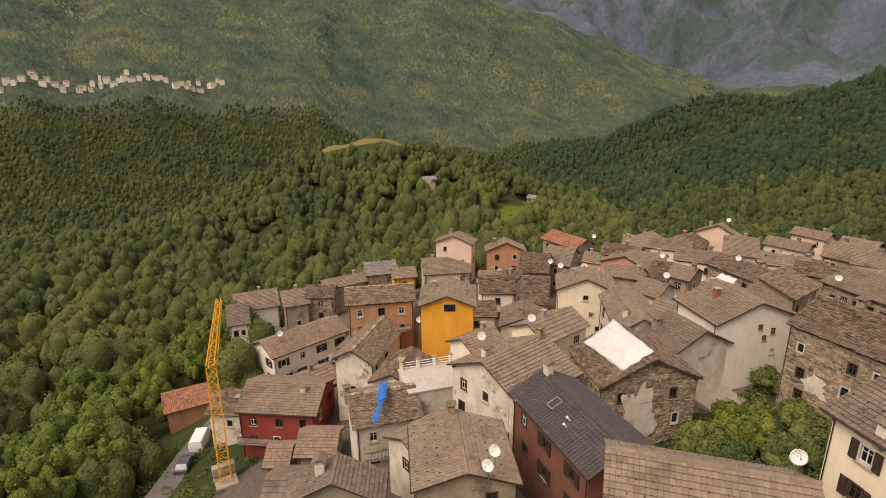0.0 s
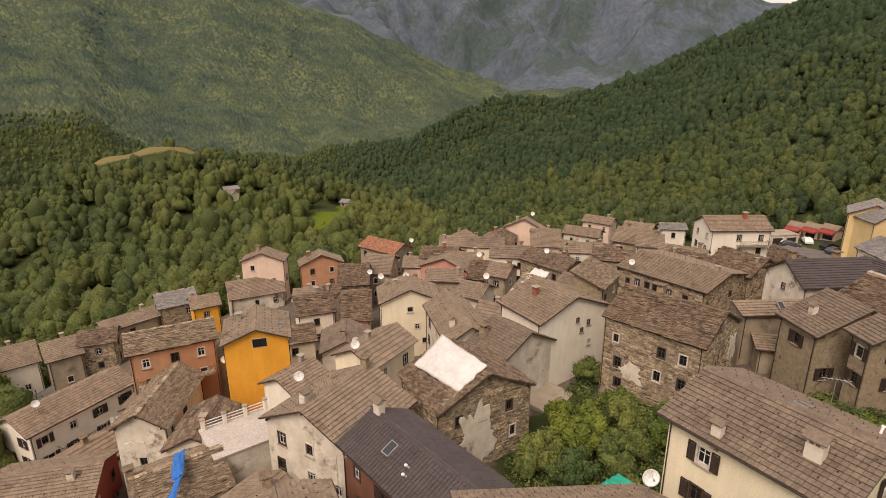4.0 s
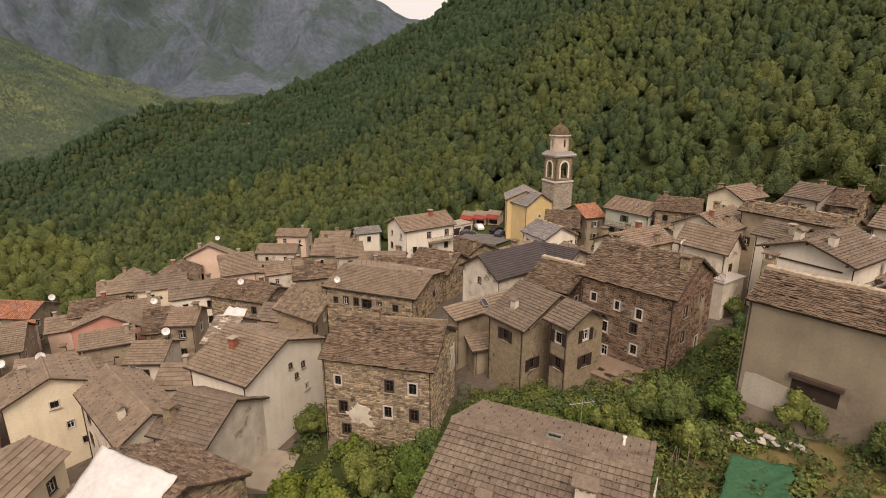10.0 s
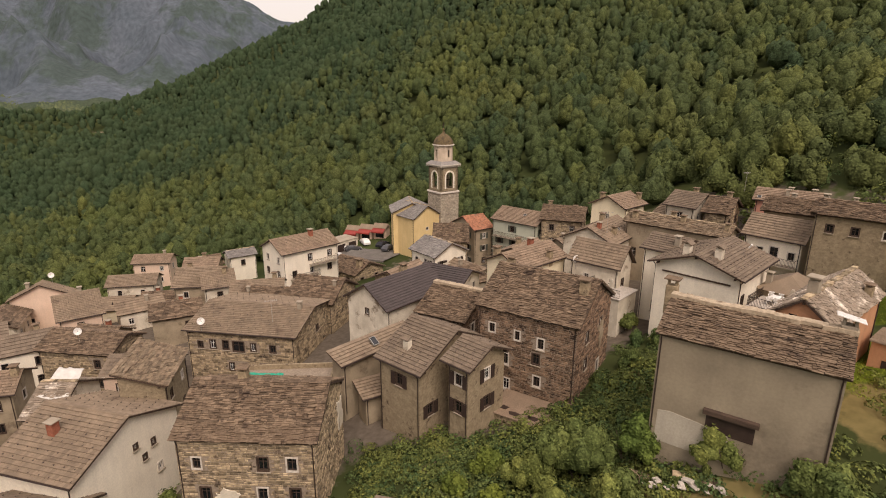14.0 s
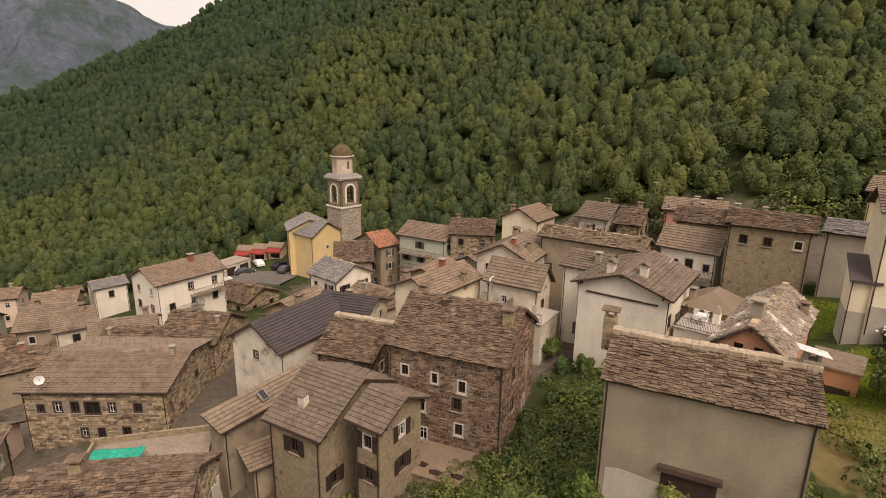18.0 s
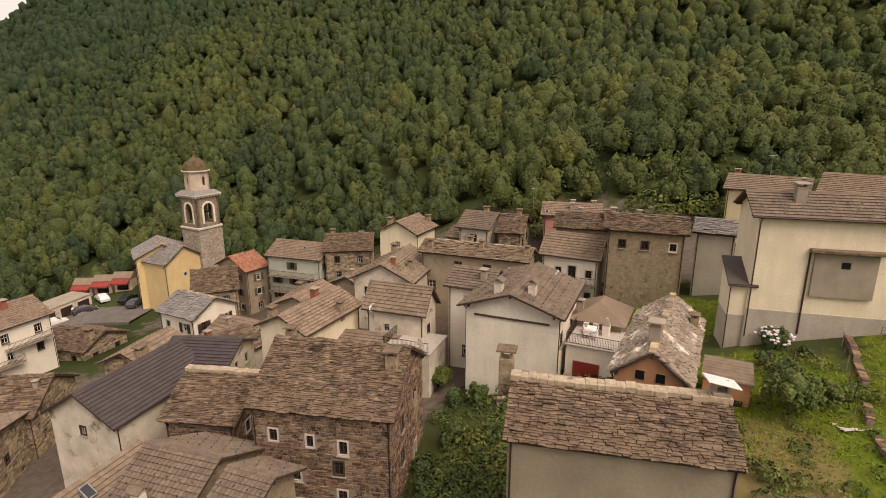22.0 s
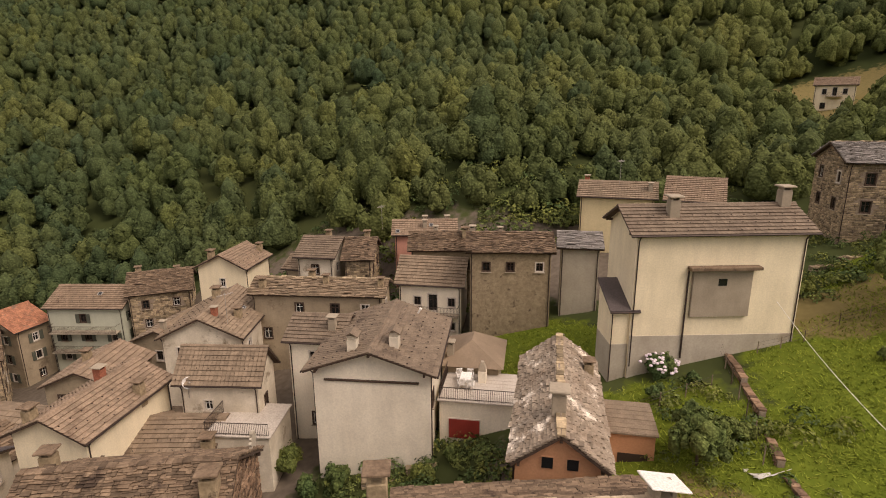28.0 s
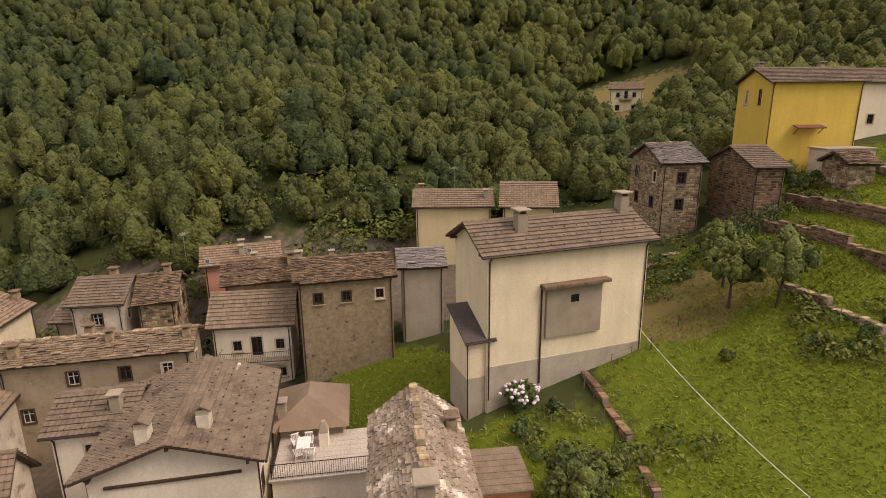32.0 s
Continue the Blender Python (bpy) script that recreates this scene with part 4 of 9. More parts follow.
GREENS = [(-11, 26, 9), (-16, 34, 5), (12, 32, 9), (18, 28, 8), (6, 32, 7), (24, 24, 8), (27, 48, 6), (23, 43, 6), (20, 40, 5), (-1, 38, 5), (46, 30, 12), (60, 26, 14), (40, 32, 8), (-62, -8, 8), (-58, -18, 8), (68, 40, 9), (80, 35, 9), (45, 49, 9)]
CENTRE = (-5.0, 30.0)
knots, levels = [], []
for ring in (NEAR, FAR):
    for r, zs in ring.items():
        for a, z in zip(TURNS, zs):
            knots.append((CENTRE[0] + r * math.sin(radians(a)), CENTRE[1] + r * math.cos(radians(a))))
            levels.append(z)
for sx, sy, sz in SPOTS:
    knots.append((sx, sy))
    levels.append(sz)
knots, levels = np.array(knots, float), np.array(levels, float)
gap = np.linalg.norm(knots[:, None] - knots[None], axis=-1)
weights = np.linalg.solve(np.block([[gap - 6.0 * np.eye(len(knots)), np.ones((len(knots), 1))], [np.ones((1, len(knots))), np.zeros((1, 1))]]), np.r_[levels, 0.0])


def ground_z(px, py):
    q = np.stack([np.atleast_1d(px), np.atleast_1d(py)], -1).astype(float)
    z = np.empty(len(q))
    for i in range(0, len(q), 4000):
        d = np.linalg.norm(q[i:i + 4000, None] - knots[None], axis=-1)
        z[i:i + 4000] = d @ weights[:-1] + weights[-1]
    return z


def upland(px, py):
    """Unevenness of the far slopes: knolls, and spurs and gullies that run down towards the valley."""
    o = np.zeros(len(px))
    for i, (x, y) in enumerate(zip(px, py)):
        dx, dy = x - CENTRE[0], y - CENTRE[1]
        r = math.hypot(dx, dy)
        if r > 250:
            k = min(1.0, (r - 250) / 800)
            o[i] = k * 15 * noise.fractal(Vector((x / 420, y / 420, 0.3)), 0.9, 2.1, 5)
            spur = min(1.0, max(0.0, (r - 420) / 700)) * max(0.0, min(1.0, (3000 - r) / 500))
            a = math.atan2(dx, dy)
            o[i] += spur * 34 * noise.fractal(Vector((a * 9 + 0.5 * noise.noise(Vector((x / 500, y / 500, 2.0))), r / 1500, 7.7)), 1.0, 2.2, 3)
    return o


def ground(px, py):
    return float(ground_z([px], [py])[0])


# lawns and meadows: x, y, radius
LAWNS = [(50, 24, 9), (56, 20, 9), (46, 22, 7), (62, 14, 10), (64, 24, 8), (70, 16, 10), (78, 12, 12), (38, 34, 6.5), (45.5, 48.3, 6), (38, 28, 6), (-257, 131, 8), (-246, 126, 7), (-203, 142, 13), (-216, 162, 11), (-224, 183, 9), (-186, 130, 9), (-268, 268, 11)]


# dry pastures
DRY = [(-333, 124, 15), (-326, 142, 12), (-340, 107, 12), (57, 29, 4), (61, 26, 4), (11.5, 25, 4), (10, 28, 3), (16, 29, 3.5), (21, 25.5, 3.5), (33, 30, 4), (20, 40, 2.5), (21.5, 44, 2.5), (168, 52, 17)]


def cover(pts):
    """How far each point is paved, and how far it is lawn, from 0 to 1."""
    p = np.array(pts)[:, :2]
    paved, lawn = np.zeros(len(p)), np.zeros(len(p))
    for i in range(0, len(p), 4000):
        q = p[i:i + 4000]
        d = np.stack([np.hypot(q[:, 0] - a, q[:, 1] - b) for a, b, _ in HOMES])
        crowd = np.clip(1.6 - np.sort(d, 0)[2] / 15, 0, 1)
        paved[i:i + 4000] = crowd
        lawn[i:i + 4000] = np.max([np.clip(1.5 - np.hypot(q[:, 0] - a, q[:, 1] - b) / c, 0, 1) for a, b, c in LAWNS], 0)
    for gx, gy, gr in GREENS:
        paved *= np.clip(np.hypot(p[:, 0] - gx, p[:, 1] - gy) / gr - 0.5, 0, 1)
    dry = np.max([np.clip(1.5 - np.hypot(p[:, 0] - a, p[:, 1] - b) / c, 0, 1) for a, b, c in DRY], 0)
    return paved, lawn, dry


# how high the far crests stand over the village, by compass turn
CREST = ((-180, 9), (-60, 14), (-34, 11.5), (-24, 9.6), (-18, 8.4), (-14, 7.4), (-11, 6.2), (-7.5, 5.2), (0, 4.6), (60, 4.6), (180, 9))


def build_ground():
    ang = np.radians(np.r_[np.arange(-112, 24, 0.42), np.arange(24, 248, 1.6)])
    na = len(ang)
    radii = [0.0]
    while radii[-1] < 4800:
        radii.append(radii[-1] + max(1.6, radii[-1] * (0.026 if radii[-1] < 2300 else 0.011)))
    radii = np.array(radii[1:])
    X = CENTRE[0] + radii[:, None] * np.sin(ang)[None]
    Y = CENTRE[1] + radii[:, None] * np.cos(ang)[None]
    Z = ground_z(X.ravel(), Y.ravel()).reshape(X.shape)
    V = [(CENTRE[0], CENTRE[1], ground(*CENTRE))]
    deg = (np.degrees(ang) + 180) % 360 - 180
    crest = np.interp(deg, [c[0] for c in CREST], [c[1] for c in CREST])
    Z += upland(X.ravel(), Y.ravel()).reshape(X.shape)
    for i, r in enumerate(radii):
        k = max(0.0, min(1.0, (r - 2450) / 700))
        for j in range(na):
            px, py = X[i, j], Y[i, j]
            z = Z[i, j]
            if k:
                bend = 0.25 * noise.noise(Vector((px / 700, py / 700, 3.0)))
                # steep ribs and gullies down the rock faces, and crags on them
                z += k * 250 * (noise.ridged_multi_fractal(Vector((ang[j] * 5 + bend, r / 1100, 5.2)), 1.0, 2.1, 4, 1.0, 2.0) - 1.1)
                z += k * 34 * noise.fractal(Vector((px / 130, py / 130, z / 260)), 0.9, 2.2, 5)
                top = 33 + r * math.tan(radians(crest[j] + 0.45 * noise.fractal(Vector((ang[j] * 22, 0.3, 8.0)), 0.9, 2.1, 5)))
                z = min(z, top - 0.12 * max(0, z - top))
            V.append((px, py, z))
    F = [(0, 1 + (j + 1) % na, 1 + j) for j in range(na)]
    mi = [0] * na
    for i in range(len(radii) - 1):
        k = 1 + i * na
        for j in range(na):
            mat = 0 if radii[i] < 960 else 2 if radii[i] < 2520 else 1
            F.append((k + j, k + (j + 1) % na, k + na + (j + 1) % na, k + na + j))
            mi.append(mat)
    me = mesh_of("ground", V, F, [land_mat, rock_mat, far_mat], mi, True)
    for key, values in zip(("paved", "lawn", "dry"), cover(V)):
        me.attributes.new(key, "FLOAT", "POINT").data.foreach_set("value", values.astype(np.float32))
    return me


def graft(m, other, key, grow=0.35):
    """Lays the colours of a second surface over those of m where the ground's attribute key is high, with a ragged border."""
    t = m.node_tree
    n, link = t.nodes.new, t.links.new
    b = next(x for x in t.nodes if x.bl_idname == "ShaderNodeBsdfPrincipled")
    old = b.inputs["Base Color"].links[0].from_socket
    at = n("ShaderNodeAttribute")
    at.attribute_name = key
    rag = n("ShaderNodeTexNoise")
    rag.inputs["Scale"].default_value, rag.inputs["Detail"].default_value = 0.8, 8
    co = n("ShaderNodeTexCoord")
    link(co.outputs["Object"], rag.inputs[0])
    add = n("ShaderNodeMath")
    add.operation = "MULTIPLY_ADD"
    add.inputs[1].default_value = grow * 2
    link(rag.outputs[0], add.inputs[0])
    link(at.outputs["Fac"], add.inputs[2])
    cut = n("ShaderNodeMapRange")
    cut.inputs[1].default_value, cut.inputs[2].default_value = 0.5 + grow - 0.08, 0.5 + grow + 0.08
    link(add.outputs[0], cut.inputs[0])
    fine_ = n("ShaderNodeTexNoise")
    fine_.inputs["Scale"].default_value, fine_.inputs["Detail"].default_value = 1.7, 9
    link(co.outputs["Object"], fine_.inputs[0])
    col = n("ShaderNodeMixRGB")
    col.inputs[1].default_value, col.inputs[2].default_value = (*other[0], 1), (*other[1], 1)
    link(fine_.outputs[0], col.inputs[0])
    mix = n("ShaderNodeMixRGB")
    link(cut.outputs[0], mix.inputs[0])
    link(old, mix.inputs[1])
    link(col.outputs[0], mix.inputs[2])
    link(mix.outputs[0], b.inputs["Base Color"])
    return m


land_mat = surface("woodland and meadow floor", (0.036, 0.048, 0.017), (0.058, 0.068, 0.024), 40.0, 0.95, 0.9, 0.10, stain=(0.10, 0.105, 0.045), stain_at=0.64)
graft(land_mat, ((0.06, 0.05, 0.038), (0.19, 0.155, 0.12)), "paved")
graft(land_mat, ((0.052, 0.084, 0.010), (0.150, 0.180, 0.022)), "lawn")
graft(land_mat, ((0.12, 0.100, 0.038), (0.22, 0.175, 0.075)), "dry")
# grey rock; the blue and the low contrast imitate distance haze
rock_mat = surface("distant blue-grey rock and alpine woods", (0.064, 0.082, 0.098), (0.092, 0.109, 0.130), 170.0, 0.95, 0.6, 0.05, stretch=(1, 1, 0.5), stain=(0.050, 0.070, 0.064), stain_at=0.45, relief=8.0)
# ground under the far woods carries the same haze tint
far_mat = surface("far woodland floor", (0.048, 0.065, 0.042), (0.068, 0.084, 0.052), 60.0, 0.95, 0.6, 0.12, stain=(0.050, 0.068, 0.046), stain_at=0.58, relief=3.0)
tagged(new("ground", build_ground()), "wooded mountain valley floor rising to grey rocky peaks", "ground", kind="structure")

# ---------------------------------------------------------------- houses
house("house", -10.93, 39.01, 353.5, 10.52, 8.98, 9.84, 12.09, 7.5, "stone", "slate", sides="SE", detail=2, over=0.3, windows={"S": [(0.14,5.0,0.8,1.1),(0.62,5.0,0.9,1.25),(0.83,5.0,0.9,1.25),(0.18,2.3,0.9,1.3),(0.60,2.4,0.9,1.3),(0.84,2.4,0.9,1.3),(0.2,0.1,0.9,1.2)]}, chimneys=[(-0.3,0.1,"slab",1.0)], pieces=240)
house("house", -50.09, 16.11, 146.7, 7.43, 7.52, 5.37, 6.84, 9.5, "yellow", "tile", sides="SW", windows={"S": [(0.5,6.5,0.9,1.2)]}, gable_windows=[("W",0.55,8.7,1.5,1.0)], chimneys=[(0.3,0.5,"plain",1)])
house("house", -21.18, -0.47, 154.0, 7.74, 7.81, 6.05, 7.33, 8.0, "beige", "tile", sides="SW", chimneys=[(0.9,0.1,"slab",0.9)])
house("house", -17.86, 8.63, 169.8, 11.75, 6.68, 7.49, 9.15, 8.0, "brown", "tile_dark", sides="SNW", chimneys=[(0.85,0.0,"gabled",1.0)], shutters="shutter")
house("house", -5.42, 5.43, 42.4, 10.82, 7.85, 11.01, 13.31, 7.0, "cream", "tile", sides="SE", shutters="shutter", guards=True)
house("house", 1.77, 17.49, 162.8, 10.01, 9.18, 14.29, 15.91, 6.0, "cream", "tile_grey", sides="SNW", detail=2, over=0.6, chimneys=[(-0.49,0.52,"gabled",1.15),(0.33,0.86,"gabled",0.78)], shutters="shutter", guards=True, pieces=260)
house("house", -28.60, 10.45, 98.2, 8.84, 9.74, 6.45, 8.76, 8.0, "old_white", "tile", sides="SW", detail=2, chimneys=[(-0.6,0.25,"gabled",1.0),(0.8,0.0,"slab",0.9)])
house("house", -23.40, 21.07, 158.9, 8.08, 10.22, 6.39, 8.86, 8.0, "stone", "slate", sides="SNW", detail=2, over=0.4, windows={"W": [(0.2,6.0,0.8,1.2),(0.45,6.0,0.8,1.2),(0.75,6.0,0.8,1.2),(0.2,3.2,0.8,1.3),(0.5,3.2,0.8,1.3),(0.8,3.2,0.8,1.3)], "E": [(0.3,5.6,0.9,1.1)], "S": [(0.3,5.8,0.8,1.2),(0.78,6.2,1.2,1.0)]})
house("house", -25.59, 32.33, 348.5, 6.11, 8.12, 5.26, 7.37, 7.5, "old_white", "tile_grey", sides="SE", chimneys=[(-0.6,-0.6,"slab",1.1)], windows={})
house("house", -44.67, 36.04, 138.8, 6.40, 8.26, 4.85, 6.63, 8.5, "cream", "tile", sides="SW", chimneys=[(0.2,0.4,"plain",0.9)], windows={"W": [(0.5,6.9,0.9,0.9),(0.62,4.3,0.8,1.0),(0.75,2.2,0.8,1.0)], "S": [(0.3,5,0.9,1.2)]})
house("house", -33.88, 33.31, 143.9, 11.99, 6.03, 4.90, 6.75, 7.0, "old_white", "tile", sides="SNW", chimneys=[(-0.5,0.5,"gabled",0.9)])
house("house", -24.54, 39.81, 340.6, 7.96, 10.88, 7.60, 9.76, 9.5, "white", "tile", sides="SE", chimneys=[(-0.2,-0.4,"brick",1)], windows={"E": [(0.55,8.3,0.5,0.6),(0.62,6.9,0.5,0.6),(0.72,7.6,0.5,0.7),(0.75,5,0.6,0.8)]})
house("house", -22.76, 47.33, 95.3, 7.07, 4.33, 9.03, 10.53, 9.5, "rubble", "slate_tan", shed=True, sides="SW", detail=1, size=(0.7,0.9))
house("house", -18.50, 69.20, 347.0, 14.68, 12.93, 5.09, 6.52, 6.0, "stone", "tile", sides="SE", detail=1, chimneys=[(0.75,-0.1,"plain",1.0)], windows={"S": [(0.12,3.6,0.8,1.0),(0.24,3.6,0.9,1.3),(0.36,3.6,0.9,1.3),(0.48,3.4,1.6,1.5),(0.62,3.6,0.8,1.2),(0.8,3.6,0.9,1.1),(0.4,0.8,0.8,1.2),(0.52,0.8,0.8,1.2),(0.7,0.8,0.9,1.3)], "E": [(0.6,3.5,0.8,1.0)]}, guards=True)
house("house", 2.67, 47.37, 315.4, 5.72, 10.06, 10.36, 12.84, 7.0, "rubble", "tile_grey", sides="SE", detail=2, chimneys=[(-0.15,-0.62,"gabled",0.9)], guards=True, shutters="shutter")
house("house", 6.09, 43.06, 312.5, 3.37, 5.78, 11.65, 12.99, 7.0, "rubble", "tile_grey", sides="SE", detail=2, over=0.6, guards=True, shutters="shutter")
house("house", -0.77, 64.49, 44.5, 10.88, 7.56, 9.46, 11.79, 6.5, "old_white", "tile_dark", sides="SW", detail=1, chimneys=[(0.4,0.3,"slab",1.1)], windows={"S": [(0.7,4.5,0.7,1.0)], "W": [(0.5,5,0.7,0.9)]})
house("house", 5.70, 68.20, 326.5, 7.20, 6.60, 10.0, 11.4, 6.0, "old_white", "tile_dark", sides="SE", windows={"E": [(0.35, 4.4, 0.8, 1.2), (0.7, 4.4, 0.8, 1.2)]}, gutter=False)
house("house", -9.50, 107.40, 317.0, 8.60, 8.40, -1.2, 0.6, 4.0, "stone", "slate", sides="SE", chimneys=[(0.7, -0.4, "slab", 1.5)], gutter=False)
house("house", 13.74, 49.70, 322.7, 10.34, 10.08, 13.87, 16.79, 9.0, "brickred", "slate", sides="SE", detail=2, over=0.35, chimneys=[(0.8,-0.3,"slab",1.2),(-0.9,0.3,"slab",1.0)], windows={"S": [(0.15,6.5,0.8,1.1),(0.42,6.3,0.7,1.1),(0.66,6.0,0.8,1.2),(0.30,3.6,0.85,1.3),(0.62,4.4,0.85,1.2),(0.64,2.2,0.85,1.2),(0.32,1.0,0.85,1.3)], "E": [(0.3,6.4,0.8,1.3),(0.7,6.4,0.8,1.3),(0.3,3.8,0.8,1.2),(0.7,1.6,0.9,1.7)]}, pieces=240)
house("house", 22.47, 31.78, 320.0, 10.54, 6.86, 18.22, 19.75, 7.5, "grey", "slate", sides="SE", detail=2, over=0.25, windows={}, pieces=260, ridge="lime_mortar")
house("house", 31.95, 52.80, 39.9, 10.27, 9.24, 16.56, 18.12, 8.0, "white", "tile_grey", sides="SW", detail=2, over=0.7, chimneys=[(-0.7,0.3,"gabled",1.1),(-0.55,-0.3,"gabled",1.1)], windows={"S": [(0.15,4.8,0.9,1.3)], "N": [(0.2,5,0.9,1.8),(0.2,2.4,0.9,1.8)]})
house("house", 23.37, 61.55, 313.2, 6.84, 4.12, 13.93, 16.23, 6.5, "old_white", "tile", sides="SE", detail=1, windows={"S": [(0.35,4.2,0.8,1.0)], "E": [(0.4,4,0.7,1.1)]})
house("house", 45.40, 61.75, 305.0, 7.18, 5.20, 16.61, 18.85, 6.0, "white", "tile", sides="SE", windows={"S": [(0.3,3.7,0.9,1.1),(0.55,3.2,1.1,1.9),(0.85,3.7,0.9,1.1),(0.3,1.2,0.9,1.0),(0.55,0.2,0.9,1.9),(0.85,1.2,0.9,1.0)]}, balcony=[("S",0.1,0.98,3.1)])
house("house", 49.05, 54.93, 312.6, 8.40, 5.80, 20.60, 21.90, 7.5, "rubble", "slate", sides="SE", detail=2, windows={"S": [(0.2,5.6,0.85,1.0),(0.5,5.6,0.85,1.0),(0.86,5.6,0.85,1.0)]}, chimneys=[(-0.85,0.5,"plain",1),(-0.2,0.4,"plain",0.8)])
house("house", 48.60, 63.90, 315.1, 7.20, 5.80, 19.20, 20.60, 7.0, "rubble", "slate", sides="SE", detail=2, windows={}, chimneys=[(-0.2,0.3,"plain",0.9),(0.7,-0.3,"slab",1.0)])
house("house", 54.01, 50.21, 305.4, 4.45, 3.32, 20.60, 21.54, 7.0, "cement", "slate_blue", shed=True, sides="SE", windows={})
house("house", 67.89, 54.23, 298.3, 8.88, 6.34, 23.57, 25.02, 6.0, "cream_yellow", "tile", sides="SE", chimneys=[(-0.8,0.3,"brick",0.9),(0.8,-0.5,"plain",0.9)], windows={})
house("house", 71.14, 46.59, 291.5, 6.20, 8.48, 23.78, 25.83, 6.0, "cream_yellow", "tile_warm", sides="SE", windows={})
house("house", 31.59, 36.94, 35.2, 11.22, 4.53, 18.11, 19.82, 4.5, "orange", "slate_pale", sides="SW", detail=2, over=0.3, windows={}, gable_windows=[("W",0.36,4.35,0.5,0.55),("W",0.64,4.35,0.5,0.55)], chimneys=[(0.55,-0.75,"slab",0.8),(-0.62,0.05,"plain",1.3)], pieces=200)
house("house", 49.69, 37.20, 317.8, 13.00, 6.40, 25.25, 26.78, 9.0, "cream", "tile_grey", sides="SW", detail=2, over=0.55, windows={}, chimneys=[(-0.45,-0.35,"plain",1.4),(0.85,-0.05,"plain",1.4)])
house("house", 51.99, 70.42, 317.8, 7.86, 5.44, 19.22, 20.50, 5.5, "pink", "tile_warm", sides="SE", chimneys=[(0.0,0.7,"plain",1),(0.7,0.7,"plain",1),(0.0,-0.5,"plain",0.9)], windows={})
house("house", 75.41, 33.30, 302.5, 4.83, 8.36, 28.35, 30.04, 7.0, "stone", "slate_blue", sides="SW", detail=2)
house("house", 75.51, 25.97, 302.4, 3.70, 8.36, 28.32, 29.96, 6.5, "brickred", "tile_grey", sides="SW", detail=1, windows={})
house("house", 86.83, 21.87, 300.1, 10.47, 7.04, 36.01, 37.52, 8.5, "lemon", "tile_grey", sides="SW", windows={"W": [(0.3,6.2,0.5,1.6),(0.7,6.2,0.5,1.6)], "S": []}, chimneys=[(-0.75,0.3,"plain",1.1),(0.55,0.3,"plain",1.1)])
house("house", -19.04, 101.15, 40.0, 12.16, 8.24, 5.36, 7.40, 8.0, "white", "tile_warm", sides="SW", chimneys=[(0.3,-0.2,"brick",1.2)], balcony=[("S",0.1,0.6,3.2),("S",0.45,0.95,5.2)])
house("house", 23.96, 105.17, 314.7, 10.72, 8.09, 8.78, 10.71, 9.0, "green", "tile_warm", sides="SE", shutters="shutter_green", balcony=[("S",0.05,0.95,3.2),("S",0.05,0.95,5.9)])
house("house", 2.01, 127.88, 94.4, 8.51, 9.45, 6.16, 8.37, 9.0, "pale_yellow", "slate_blue", sides="W")
house("house", 5.87, 88.20, 125.6, 7.04, 7.23, 7.77, 9.61, 7.0, "white", "slate_blue", sides="NW", shutters="shutter")
house("house", -58.38, 89.28, 107.7, 2.71, 9.44, 0.74, 3.03, 7.0, "blush", "tile", sides="SW", chimneys=[(0.2,0.4,"plain",1)])
house("house", -40.51, 69.32, 347.6, 10.76, 6.86, 1.66, 3.16, 6.0, "stone", "slate", sides="SE")
house("house", -83.68, 70.31, 2.5, 11.28, 7.38, -4.14, -2.48, 6.0, "beige", "tile_red", sides="SE")
house("house", -55.72, 58.76, 105.0, 5.02, 10.16, 0.42, 2.51, 6.0, "pink", "tile", sides="SW")
house("house", -84.77, 52.30, 149.1, 4.52, 9.01, -3.20, -1.18, 7.0, "orange", "tile", sides="SW", chimneys=[(0.5,0.5,"brick",1)])
house("house", -90.23, 42.85, 132.1, 4.64, 8.76, -1.27, 0.48, 7.0, "blush", "tile", sides="SW", chimneys=[(0.3,0.3,"slab",1.1)])
house("house", -60.47, 10.74, 68.6, 10.10, 6.38, 3.03, 4.53, 8.0, "orange", "slate_tan", sides="SE", balcony=[("S",0.05,0.95,4.0)])
house("house", -52.73, 5.50, 132.2, 10.62, 5.62, -0.02, 1.65, 8.0, "old_white", "slate_tan", sides="SW", detail=2)
house("house", -72.28, 1.87, 103.3, 13.98, 7.19, -6.29, -4.70, 7.0, "white", "tile_warm", sides="SW", balcony=[("S",0.2,0.8,3.0)], shutters="shutter")
house("house", -54.99, -5.12, 53.3, 10.43, 8.93, -5.29, -3.41, 6.5, "red", "tile", sides="SE", chimneys=[(0.5,-0.3,"gabled",0.9)], balcony=[("S",0.0,1.0,2.6)])
house("house", -38.48, 0.70, 75.9, 7.35, 7.29, 0.37, 2.12, 8.0, "old_white", "slate_tan", sides="SE", detail=2, balcony=[("S",0.1,0.9,4.6),("S",0.1,0.9,1.9)], chimneys=[(-0.95,0.2,"slab",0.9)])
house("house", -40.97, 14.72, 97.1, 5.47, 5.55, 2.70, 4.10, 6.0, "white", "tile_warm", sides="SW", chimneys=[(0.6,0.3,"plain",1)])
house("house", 30.49, 58.91, 309.2, 4.94, 5.68, 16.30, 17.57, 9.0, "white", "tile_grey", sides="SE", chimneys=[(0.5,-0.5,"plain",1.1)])
house("house", -11.84, 77.48, 340.0, 7.65, 8.72, 4.83, 7.14, 5.0, "stone", "slate", sides="SE", chimneys=[(0.7,-0.3,"plain",0.8)])
